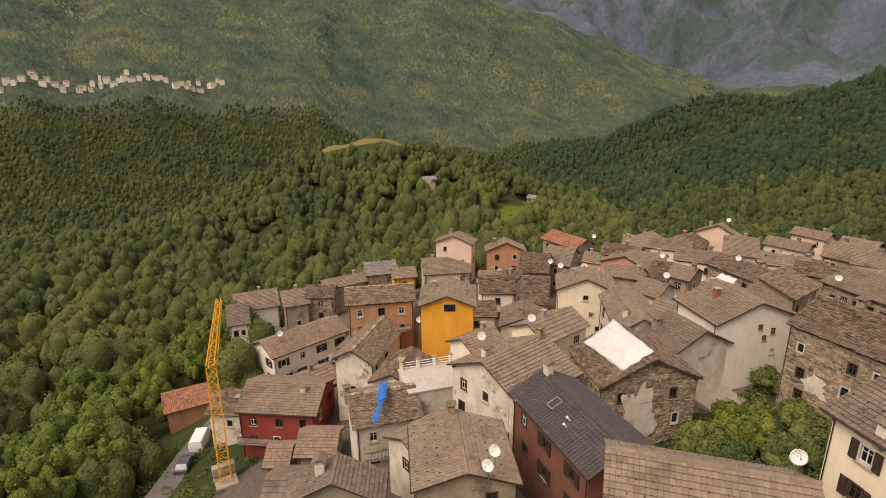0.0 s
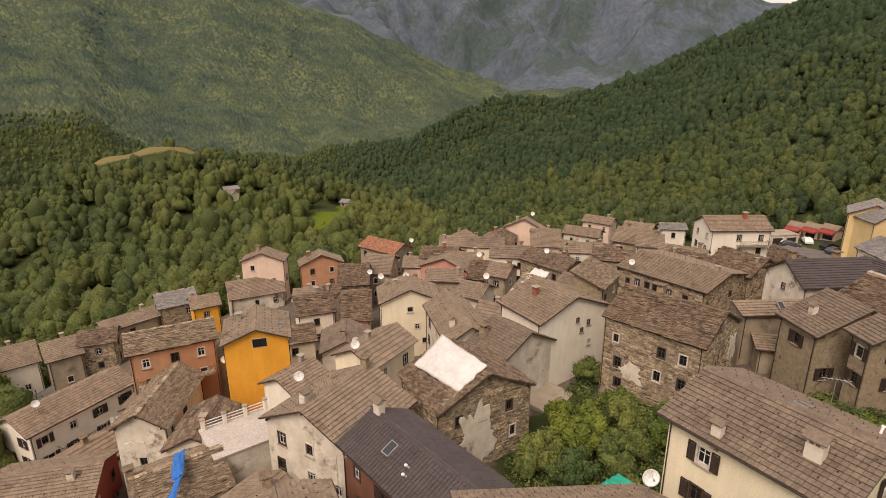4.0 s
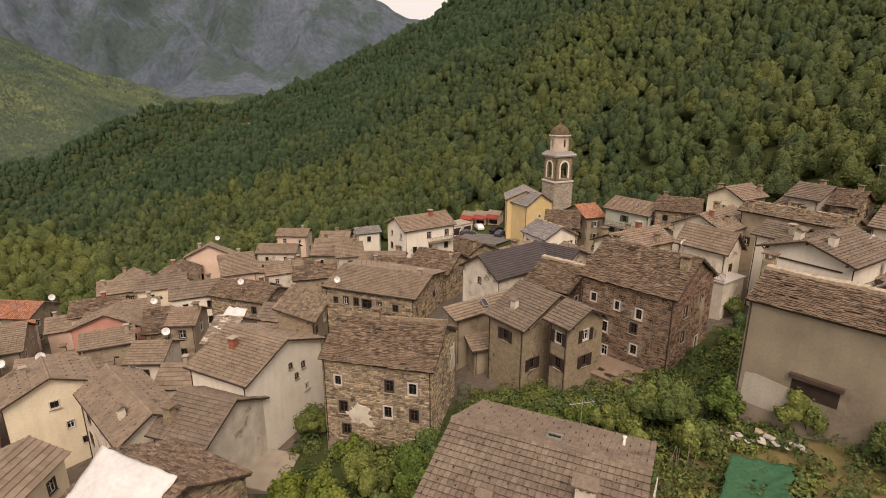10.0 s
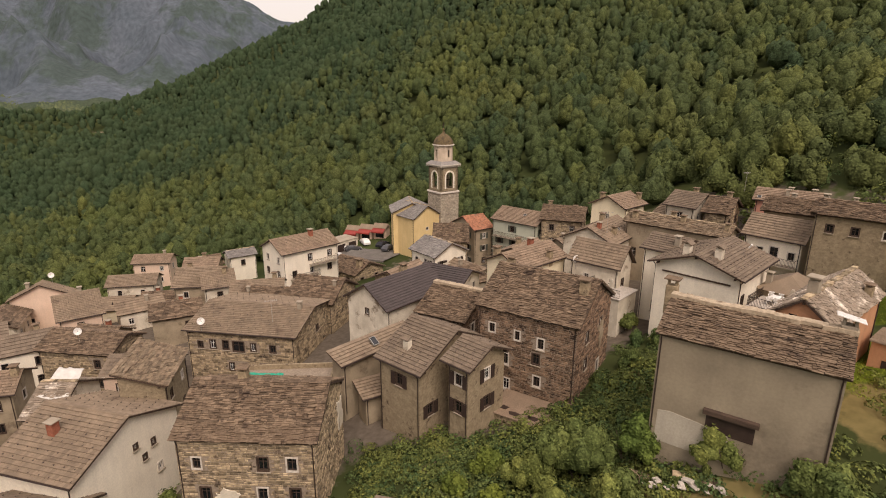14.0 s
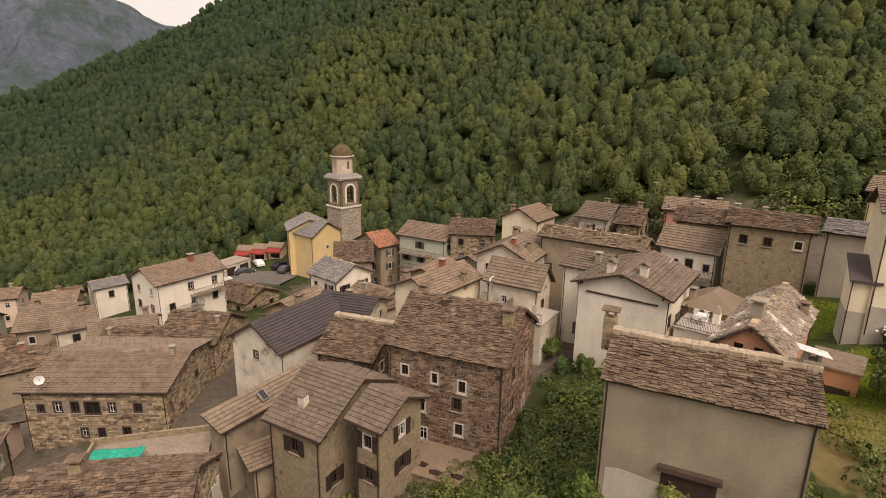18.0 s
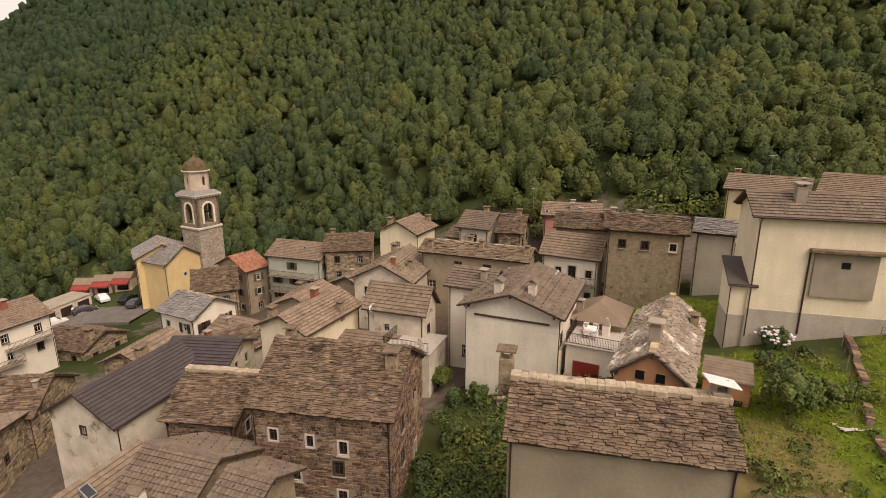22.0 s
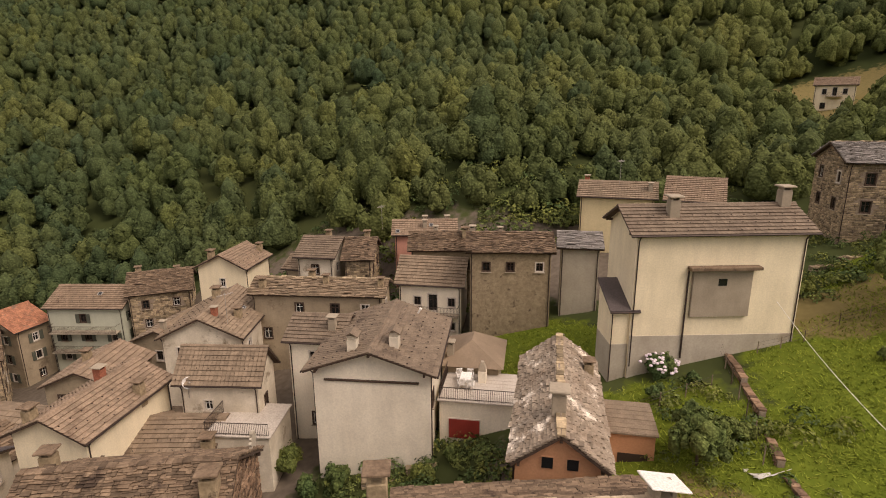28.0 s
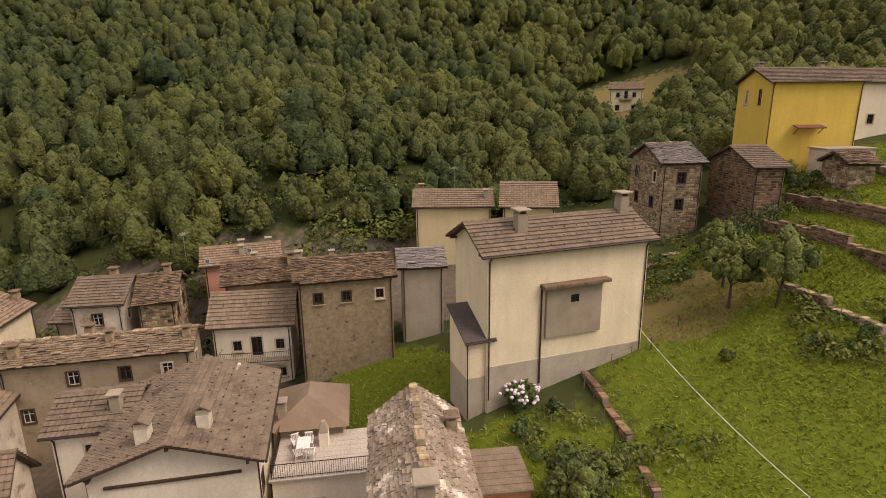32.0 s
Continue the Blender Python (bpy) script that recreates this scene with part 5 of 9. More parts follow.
house("house", -19.93, 78.99, 348.4, 7.28, 7.29, 3.54, 5.23, 5.0, "old_white", "slate", sides="SE", chimneys=[(-0.7,-0.3,"plain",0.8)])
house("house", 6.24, 59.26, 324.8, 6.52, 9.02, 9.71, 11.86, 6.5, "brickred", "slate", sides="SE", detail=2, ridge="lime_mortar")
house("house", -3.08, 51.29, 43.1, 10.01, 2.36, 8.70, 9.54, 4.5, "beige", "tile", shed=True, sides="SW", windows={})
house("house", -3.25, 47.69, 26.0, 2.95, 2.54, 5.85, 6.66, 3.2, "beige", "tile", shed=True, sides="SEW", windows={"S": [(0.55,0.1,1.8,2.0)]})
house("house", 15.02, 64.32, 37.0, 9.11, 6.08, 13.55, 14.99, 6.0, "cream", "tile_warm", sides="SW", chimneys=[(0.3,0.2,"brick",1),(-0.8,0.5,"slab",1.0),(0.3,-0.8,"slab",0.9)], windows={"W": [(0.8,3.6,0.5,0.5)]})
house("house", 18.80, 62.45, 317.1, 9.25, 7.86, 10.19, 11.77, 5.0, "old_white", "tile", sides="SE", chimneys=[(0.9,-0.7,"slab",1.1),(-0.8,-0.9,"slab",1.2)])
house("house", 35.57, 67.31, 311.1, 13.45, 4.73, 16.50, 17.57, 6.0, "beige", "slate_tan", sides="SE", chimneys=[(-0.8,-0.6,"slab",0.9),(-0.2,0.5,"slab",0.9),(0.1,-0.3,"slab",0.8),(0.9,-0.4,"slab",0.8)])
house("house", 27.16, 71.94, 46.0, 9.53, 7.64, 14.36, 16.23, 7.0, "old_white", "tile", sides="SW", chimneys=[(-0.3,-0.6,"slab",0.9),(-0.6,-0.2,"brick",0.8),(0.5,0.3,"slab",1.0)])
house("house", 34.86, 86.09, 37.7, 6.88, 6.63, 15.66, 17.30, 7.0, "cream", "tile_warm", sides="SW", chimneys=[(-0.3,0.7,"slab",1),(0.8,-0.6,"slab",0.9)], windows={"W": [(0.5,4.6,0.8,1.2)]})
house("house", 30.67, 100.98, 336.7, 8.27, 8.47, 10.2, 12.2, 6.0, "stone", "slate", sides="SE", chimneys=[(0.4,0.8,"slab",1.0),(-0.7,0.3,"slab",1.0)])
house("house", 40.40, 77.47, 300.6, 5.33, 4.70, 15.82, 16.94, 6.0, "beige", "tile", sides="SE", chimneys=[(0.4,-0.7,"slab",0.9)])
house("house", 41.37, 76.02, 306.9, 4.94, 6.72, 17.66, 19.33, 6.0, "old_white", "tile_grey", sides="SE", chimneys=[(0.1,0.3,"slab",0.9)])
house("house", 44.50, 73.02, 315.7, 3.81, 7.36, 17.39, 19.11, 6.0, "stone", "slate", sides="SE", chimneys=[(0.3,0.2,"slab",0.9)])
house("house", 14.41, 110.66, 28.4, 5.29, 8.49, 6.41, 8.47, 9.0, "beige", "tile_red", sides="SW", shutters="shutter_green")
house("house", 9.33, 103.34, 353.6, 6.95, 10.17, 6.12, 8.50, 7.0, "stone", "slate", sides="SE", chimneys=[(0.4,-0.5,"slab",0.8)])
house("house", -58.60, 130.36, 4.0, 8.85, 5.97, -5.97, -4.57, 6.0, "blush", "tile_warm", sides="SE", chimneys=[(0.5,0.2,"plain",1)])
house("house", -53.37, 108.89, 8.1, 9.35, 6.10, -3.81, -2.38, 6.0, "old_white", "tile", sides="SE")
house("house", -52.09, 87.20, 32.3, 6.58, 10.69, -0.54, 2.00, 6.0, "blush", "tile", sides="SE", chimneys=[(0.2,0.2,"plain",1)])
house("house", -35.78, 96.61, 4.6, 8.03, 8.98, 0.66, 2.80, 6.0, "beige", "tile", sides="SE", chimneys=[(-0.5,0.2,"slab",1)])
house("house", -31.62, 92.39, 21.1, 5.51, 7.79, 1.69, 3.52, 6.0, "old_white", "tile", sides="SE", chimneys=[(0.4,-0.2,"slab",1)])
house("house", -23.46, 86.99, 6.2, 8.47, 5.59, 2.33, 3.62, 5.0, "stone", "tile", sides="SE", chimneys=[(0.6,0.2,"slab",1)])
house("house", -36.09, 121.19, 31.4, 6.50, 4.77, -2.13, -1.00, 6.0, "white", "slate_blue", sides="SW")
house("house", -66.95, 40.35, 24.1, 4.40, 4.43, -1.93, -0.87, 6.0, "old_white", "slate", sides="SE", chimneys=[(0,-0.3,"plain",1)])
house("house", -64.72, 35.05, 58.4, 6.38, 8.27, -1.87, 0.05, 8.0, "white", "slate", sides="SE", chimneys=[(0.2,0.1,"plain",1.1)])
house("house", -69.82, 48.42, 45.5, 5.89, 10.18, -1.92, 0.50, 6.0, "stone", "slate", sides="SE")
house("house", -57.28, 37.77, 46.9, 4.79, 11.27, -1.08, 1.61, 7.0, "pink", "slate", sides="SE", balcony=[("S",0.05,0.95,3.6)])
house("house", -70.27, 55.55, 32.8, 5.86, 9.66, -1.92, 0.39, 6.0, "beige", "tile", sides="SE")
house("house", -76.70, 64.70, 35.1, 3.37, 4.66, -4.49, -3.40, 5.0, "white", "tile_red", sides="SE")
house("house", -51.78, 52.81, 32.0, 6.39, 5.52, 1.04, 2.33, 6.0, "beige", "tile", sides="SE", chimneys=[(0.7,-0.3,"plain",1)])
house("house", -41.31, 47.15, 10.3, 4.55, 6.07, 2.67, 4.08, 6.0, "old_white", "tile", sides="SE")
house("house", -55.81, 64.98, 30.8, 5.35, 5.56, 0.14, 1.45, 6.0, "blush", "tile", sides="SE", chimneys=[(0.4,0.1,"plain",1)])
house("house", -49.66, 60.10, 26.2, 3.63, 8.80, 0.28, 2.35, 5.0, "stone", "slate", sides="SE")
house("house", -43.92, 58.20, 11.9, 4.14, 6.06, 2.15, 3.60, 6.0, "beige", "tile_warm", sides="SE", chimneys=[(0.7,-0.2,"slab",1)])
house("house", -35.17, 53.75, 356.3, 3.79, 8.09, 2.55, 4.62, 5.0, "old_white", "slate_pale", sides="SE")
house("house", -104.68, 1.82, 81.4, 9.03, 9.27, -11.59, -9.37, 6.0, "white", "tile", sides="SE", chimneys=[(0.2,0.2,"plain",1)])
house("house", -99.61, 8.57, 81.4, 5.64, 8.37, -10.71, -8.72, 6.0, "beige", "tile", sides="SE", chimneys=[(0.2,0.2,"plain",1)])
house("house", -97.97, 14.05, 61.8, 6.25, 6.52, -9.99, -8.46, 6.0, "stone", "slate", sides="SE")
house("house", -98.42, -3.01, 79.1, 4.24, 9.91, -11.27, -8.89, 6.0, "white", "tile_grey", sides="SE", windows={"S": [(0.3,3.5,0.9,1.3),(0.7,3.5,0.9,1.3)]})
house("house", -100.52, 19.70, 90.5, 10.00, 5.44, -9.56, -8.28, 6.0, "beige", "tile", sides="SW", chimneys=[(0.6,0.2,"plain",1)])
house("house", -100.55, 28.77, 75.2, 7.44, 7.59, -8.36, -6.55, 6.0, "stone", "slate_blue", sides="SEW")
house("house", -88.38, 28.61, 70.9, 5.19, 5.76, -5.59, -4.25, 6.0, "yellow", "tile_warm", sides="SE", chimneys=[(-0.6,0.4,"plain",1)])
house("house", -90.24, 39.94, 66.1, 10.61, 9.30, -6.82, -4.64, 6.0, "old_white", "tile", sides="SE", chimneys=[(-0.5,0.3,"plain",1),(0.5,0.3,"plain",1)])
house("house", -44.27, -4.56, 57.7, 4.69, 5.84, -5.87, -4.47, 3.0, "beige", "tile_warm", sides="SE", windows={})
house("house", -45.85, -8.66, 59.2, 3.01, 4.81, -6.95, -5.80, 3.0, "beige", "tile_warm", sides="SE", windows={})
house("house", -28.41, -8.16, 150.7, 3.81, 8.32, 0.85, 2.99, 6.0, "beige", "tile_grey", sides="SW", chimneys=[(0.2,0.3,"gabled",1.3)])
house("shed", -80.2, -14.0, 88, 10.0, 7.0, -16.0, -14.3, 3.2, "orange", "tile_red", sides="SE", windows={}, gutter=False, label="long orange shed with a faded red roof beside the lane")
house("house", -72.0, 83.0, 107.7, 7.7, 6.1, -3.06, -1.56, 7.0, "stone", "tile_warm", sides="SW", detail=0, gutter=False, chimneys=[(0.5, 0.3, "slab", 0.95)])
house("house", -63.0, 65.0, 30.8, 7.6, 6.6, -0.40, 1.10, 6.5, "blush", "slate", sides="SE", detail=0, gutter=False, chimneys=[(0.2, 0.0, "brick", 0.95)])
house("house", -58.5, 74.0, 30.8, 8.0, 6.1, 0.46, 1.96, 7.0, "cream", "tile_grey", sides="SE", detail=0, gutter=False, chimneys=[(-0.5, 0.4, "slab", 0.95)])
house("house", -79.5, 18.5, 103.3, 7.6, 6.8, -9.60, -8.10, 5.2, "old_white", "tile_warm", sides="SW", detail=0, gutter=False, chimneys=[(0.0, -0.4, "slab", 0.95)])
house("house", 7.5, 74.0, 32.4, 6.8, 7.2, 7.71, 9.21, 4.8, "old_white", "slate", sides="SW", detail=0, gutter=False, chimneys=[(-0.3, 0.3, "brick", 0.95)])
house("house", -67.5, 20.0, 58.4, 8.0, 6.3, -5.09, -3.59, 5.5, "stone", "tile", sides="SE", detail=0, gutter=False, chimneys=[(-0.7, 0.0, "plain", 0.95)])
house("house", -31.5, 63.5, 356.3, 8.0, 6.1, 1.00, 2.50, 3.3, "blush", "tile_grey", sides="SE", detail=0, gutter=False, chimneys=[(0.5, -0.3, "slab", 0.95)])
house("house", -34.5, 81.5, 21.1, 7.5, 6.6, 0.82, 2.32, 4.6, "beige", "slate", sides="SE", detail=0, gutter=False, chimneys=[(0.2, 0.4, "brick", 0.95)])
house("house", -37.5, 23.0, 97.1, 8.1, 6.2, 4.24, 5.74, 7.0, "cream", "tile", sides="SW", detail=0, gutter=False, chimneys=[(-0.2, 0.1, "plain", 0.95)])
house("house", 10.5, 83.0, 125.6, 7.5, 6.8, 5.51, 7.01, 3.2, "old_white", "tile", sides="NW", detail=0, gutter=False, chimneys=[(0.3, 0.3, "plain", 0.95)])
house("house", -63.0, 9.5, 132.2, 8.1, 6.9, -5.04, -3.54, 5.1, "old_white", "tile_grey", sides="SW", detail=0, gutter=False, chimneys=[(0.0, 0.0, "slab", 0.95)])
house("house", -70.5, 68.0, 35.1, 8.0, 6.8, -4.67, -3.17, 3.6, "blush", "tile", sides="SE", detail=0, gutter=False, chimneys=[(-0.7, 0.4, "plain", 0.95)])
house("house", -58.5, 50.0, 32.0, 6.9, 6.8, -1.96, -0.46, 4.4, "beige", "tile_warm", sides="SE", detail=0, gutter=False, chimneys=[(0.5, 0.1, "slab", 0.95)])
house("house", -75.0, 27.5, 58.4, 7.3, 6.7, -8.57, -7.07, 3.4, "cream", "slate", sides="SE", detail=0, gutter=False, chimneys=[(0.2, -0.1, "brick", 0.95)])
house("house", -58.5, 18.5, 146.7, 7.6, 6.4, -0.72, 0.78, 7.0, "beige", "tile", sides="SW", detail=0, gutter=False, chimneys=[(-0.2, -0.4, "plain", 0.95)])
house("house", -45.0, 92.0, 32.3, 7.5, 6.5, -2.37, -0.87, 3.7, "old_white", "tile", sides="SE", detail=0, gutter=False, chimneys=[(0.3, -0.3, "plain", 0.95)])
house("house", -39.0, 107.0, 4.6, 6.8, 6.2, 0.01, 1.51, 7.0, "stone", "tile_warm", sides="SE", detail=0, gutter=False, chimneys=[(0.0, 0.4, "slab", 0.95)])
house("house", 27.0, 84.5, 37.7, 8.0, 6.7, 9.47, 10.97, 3.4, "beige", "tile", sides="SW", detail=0, gutter=False, chimneys=[(-0.7, -0.1, "plain", 0.95)])
house("house", -43.5, 77.0, 347.6, 6.7, 6.0, -0.93, 0.57, 3.8, "beige", "slate", sides="SE", detail=0, gutter=False, chimneys=[(0.2, 0.3, "brick", 0.95)])
house("house", -34.5, 44.0, 10.3, 6.8, 6.1, 1.91, 3.41, 4.2, "white", "tile", sides="SE", detail=0, gutter=False, chimneys=[(-0.2, 0.0, "plain", 0.95)])
house("house", -61.5, 83.0, 107.7, 7.8, 6.9, -1.04, 0.46, 6.4, "old_white", "slate", sides="SW", detail=0, gutter=False, chimneys=[(0.7, 0.4, "brick", 0.95)])
house("house", -49.5, 45.5, 32.0, 6.6, 6.5, 0.07, 1.57, 5.0, "blush", "tile_grey", sides="SE", detail=0, gutter=False, chimneys=[(0.0, -0.1, "slab", 0.95)])
house("house", -42.0, 116.0, 31.4, 6.8, 6.0, -2.47, -0.97, 6.1, "beige", "slate", sides="SW", detail=0, gutter=False, chimneys=[(-0.3, -0.4, "brick", 0.95)])
house("house", -54.0, 101.0, 8.1, 8.2, 7.1, -5.56, -4.06, 3.1, "cream", "tile", sides="SE", detail=0, gutter=False, chimneys=[(-0.7, 0.3, "plain", 0.95)])
house("house", -75.0, 42.5, 45.5, 6.8, 6.2, -5.25, -3.75, 4.0, "old_white", "tile", sides="SE", detail=0, gutter=False, chimneys=[(-0.2, 0.4, "plain", 0.95)])
house("house", -48.0, 27.5, 138.8, 7.2, 6.6, 0.12, 1.62, 4.8, "old_white", "tile_grey", sides="SW", detail=0, gutter=False, chimneys=[(-0.5, 0.1, "slab", 0.95)])
house("house", 18.0, 78.5, 46.0, 7.2, 7.0, 9.96, 11.46, 5.4, "beige", "tile_warm", sides="SW", detail=0, gutter=False, chimneys=[(0.0, 0.3, "slab", 0.95)])
house("house", -60.0, 27.5, 58.4, 6.6, 6.1, -2.94, -1.44, 5.2, "cream", "slate", sides="SE", detail=0, gutter=False, chimneys=[(-0.3, 0.0, "brick", 0.95)])
house("house", -67.5, 75.5, 35.1, 6.9, 6.7, -1.23, 0.27, 7.0, "beige", "tile", sides="SE", detail=0, gutter=False, chimneys=[(-0.7, -0.3, "plain", 0.95)])
house("house", -49.5, 69.5, 30.8, 7.8, 6.7, 1.41, 2.91, 6.5, "white", "tile_grey", sides="SE", detail=0, gutter=False, chimneys=[(0.5, 0.4, "slab", 0.95)])
house("house", 0.0, 78.5, 49.4, 7.4, 6.3, 6.83, 8.33, 5.7, "stone", "tile_warm", sides="SW", detail=0, gutter=False, chimneys=[(-0.5, -0.4, "slab", 0.95)])
house("house", -45.0, 101.0, 4.6, 6.9, 6.9, -4.68, -3.18, 2.5, "beige", "slate", sides="SE", detail=0, gutter=False, chimneys=[(-0.3, 0.4, "brick", 0.95)])
house("house", -63.0, -10.0, 53.3, 6.7, 6.3, -9.28, -7.78, 4.8, "old_white", "slate", sides="SE", detail=0, gutter=False, chimneys=[(0.2, -0.4, "brick", 0.95)])
house("house", -63.0, 0.5, 103.3, 6.6, 6.7, -9.06, -7.56, 2.8, "beige", "tile_warm", sides="SW", detail=0, gutter=False, chimneys=[(0.0, 0.1, "slab", 0.95)])
house("house", -45.0, 6.5, 132.2, 7.4, 6.1, -0.64, 0.86, 5.7, "white", "slate", sides="SW", detail=0, gutter=False, chimneys=[(-0.3, -0.1, "brick", 0.95)])
house("house", -30.0, 2.0, 98.2, 7.1, 6.3, 0.96, 2.46, 5.0, "old_white", "tile", sides="SEW", detail=0, gutter=False, chimneys=[(-0.7, -0.4, "plain", 0.95)])
house("house", -37.5, -8.5, 57.7, 7.5, 6.5, -5.49, -3.99, 2.5, "old_white", "tile_grey", sides="SE", detail=0, gutter=False, chimneys=[(0.5, 0.3, "slab", 0.95)])
house("house", -79.5, 35.0, 59.1, 7.0, 6.1, -9.41, -7.91, 2.2, "beige", "tile_warm", sides="SE", detail=0, gutter=False, chimneys=[(-0.5, 0.4, "slab", 0.95)])
house("house", -30.0, 51.5, 356.3, 6.9, 6.9, 1.34, 2.84, 3.1, "beige", "tile", sides="SE", detail=0, gutter=False, chimneys=[(0.3, -0.1, "plain", 0.95)])

# ---------------------------------------------------------------- bell tower
def arch_ring(shape, m, w, h, depth, t, n=8):
    """A round-headed surround, seen from -y, open in the middle."""
    inner = [(-w / 2, 0), (-w / 2, h - w / 2)] + [(-w / 2 * math.cos(math.pi * i / n), h - w / 2 + w / 2 * math.sin(math.pi * i / n)) for i in range(1, n)] + [(w / 2, h - w / 2), (w / 2, 0)]
    cx, cz = 0, h - w / 2
    outer = []
    for x, z in inner:
        if z <= h - w / 2:
            outer.append((x + math.copysign(t, x), z))
        else:
            k = (w / 2 + t) / (w / 2)
            outer.append((cx + (x - cx) * k, cz + (z - cz) * k))
    N = len(inner)
    p = [m @ Vector((x, y, z)) for y in (-0.08, depth) for ring in (inner, outer) for x, z in ring]
    f = []
    for i in range(N - 1):
        a, b = i, N + i
        f += [(a, a + 1, b + 1, b), (a + 1, a, 2 * N + a, 2 * N + a + 1), (b, b + 1, 2 * N + b + 1, 2 * N + b)]
    shape.add(p, f)


def bell_tower(x, y, z, turn):
    t = thing("bell_tower", pose(x, y, z, 0, 0, turn), "tall stone bell tower with a white belfry and domed cupola", "tower")
    s = 2.55
    shaft = Shape().box(-s, s, -s, s, -6, 13.6)
    sh = part("shaft", shaft, "mortar", t)
    rng = random.Random(4)
    st = Shape()
    for k in range(4):
        stonework(st, 2 * s, -2, 13.4, [], pose(0, 0, 0, 0, 0, 90 * k) @ pose(-s, -s, 0), rng, 0, (0.62, 0.3))
    tagged(part("masonry", st, "tower_stone", sh), kind="stuff")
    part("string_course", Shape().bevel_box(-s - 0.18, s + 0.18, -s - 0.18, s + 0.18, 13.6, 13.95, 0.08), "frame", t)
    b = 2.4
    for k in range(4):
        m = pose(0, 0, 0, 0, 0, 90 * k)
        wall = Shape()
        for x0, x1 in ((-b, -1.0), (1.0, b)):
            wall.box(x0, x1, -b, -b + 0.5, 13.95, 19.6, m)
        wall.box(-1.0, 1.0, -b, -b + 0.5, 18.4, 19.6, m)
        wall.box(-1.0, 1.0, -b, -b + 0.5, 13.95, 14.6, m)
        w = part("belfry_wall", wall, "rubble", t, "grey rubble belfry wall")
        ring = Shape()
        arch_ring(ring, m @ pose(0, -b, 14.6), 2.0, 3.8, 0.1, 0.36)
        part("arch", ring, "white", w, "white arched surround")
        fill = Shape()
        for sgn in (-1, 1):
            for i in range(4):
                a0, a1 = math.pi / 2 * i / 4, math.pi / 2 * (i + 1) / 4
                p = [(sgn * 1.0 * math.cos(a0), -b, 17.4 + 1.0 * math.sin(a0)), (sgn * 1.0 * math.cos(a1), -b, 17.4 + 1.0 * math.sin(a1)), (sgn * 1.0, -b, 18.45)]
                fill.add([m @ Vector(q) for q in p], [(0, 1, 2)])
        part("spandrel", fill, "rubble", w)
    bell = Shape().lathe([(0.02, 1.0), (0.25, 0.95), (0.4, 0.55), (0.55, 0.15), (0.75, 0.0), (0.7, -0.02), (0.3, 0.5), (0.02, 0.8)], 14, (0, 0, 15.2))
    part("bell", bell, "metal", t, "dark bronze bell", True)
    part("bell_beam", Shape().box(-2.2, 2.2, -0.1, 0.1, 16.2, 16.45), "wood", t)
    part("belfry_floor", Shape().box(-b, b, -b, b, 13.9, 14.2), "concrete", t)
    part("belfry_ceiling", Shape().box(-b, b, -b, b, 19.3, 19.6), "concrete", t)
    corn = Shape().bevel_box(-b - 0.15, b + 0.15, -b - 0.15, b + 0.15, 19.6, 19.85, 0.05).bevel_box(-b - 0.5, b + 0.5, -b - 0.5, b + 0.5, 19.85, 20.1, 0.06)
    part("cornice", corn, "frame", t)
    for k in range(4):
        for i in range(9):
            d = Shape().box(-2.7 + i * 0.66, -2.42 + i * 0.66, -b - 0.4, -b - 0.1, 19.55, 19.84, pose(0, 0, 0, 0, 0, 90 * k))
            part("dentil", d, "frame", t)
    skirt = Shape()
    q = b + 0.48
    skirt.add([(-q, -q, 20.1), (q, -q, 20.1), (q, q, 20.1), (-q, q, 20.1), (-2.0, -2.0, 20.8), (2.0, -2.0, 20.8), (2.0, 2.0, 20.8), (-2.0, 2.0, 20.8)], [(0, 1, 5, 4), (1, 2, 6, 5), (2, 3, 7, 6), (3, 0, 4, 7)])
    part("skirt_roof", skirt, "slate_blue", t)
    n = 8
    for i in range(n):
        lan = Shape()
        m = pose(0, 0, 0, 0, 0, 45 * i)
        rr, w = 2.02, 0.84
        slit = i % 2 == 0
        if slit:
            lan.box(-w, -0.26, -rr, -rr + 0.3, 20.7, 24.2, m)
            lan.box(0.26, w, -rr, -rr + 0.3, 20.7, 24.2, m)
            lan.box(-0.26, 0.26, -rr, -rr + 0.3, 20.7, 21.7, m)
            lan.box(-0.26, 0.26, -rr, -rr + 0.3, 23.3, 24.2, m)
        else:
            lan.box(-w, w, -rr, -rr + 0.3, 20.7, 24.2, m)
        part("lantern_side", lan, "blush_stone", t, "pale plastered side of an octagonal lantern")
    rim = Shape().lathe([(2.15, 24.1), (2.55, 24.25), (2.55, 24.42), (2.2, 24.5)], 16)
    part("lantern_cornice", rim, "frame", t)
    dome = Shape().lathe([(2.35, 24.45), (2.3, 24.7), (2.12, 25.3), (1.72, 25.9), (1.1, 26.4), (0.5, 26.75), (0.24, 27.1), (0.16, 27.5), (0.3, 27.7), (0.12, 27.95), (0.02, 28.0)], 16)
    part("dome", dome, "dome", t, "brown ribbed dome", True)
    part("cross", Shape().box(-0.05, 0.05, -0.05, 0.05, 27.9, 29.2).box(-0.4, 0.4, -0.05, 0.05, 28.6, 28.72), "trim", t)
    return t


bell_tower(9.6, 127.0, -3.2, 32)

# ---------------------------------------------------------------- woods
homes = np.array([(o.location.x, o.location.y) for o in bpy.data.objects if o.parent is None and o.name.startswith("house")])


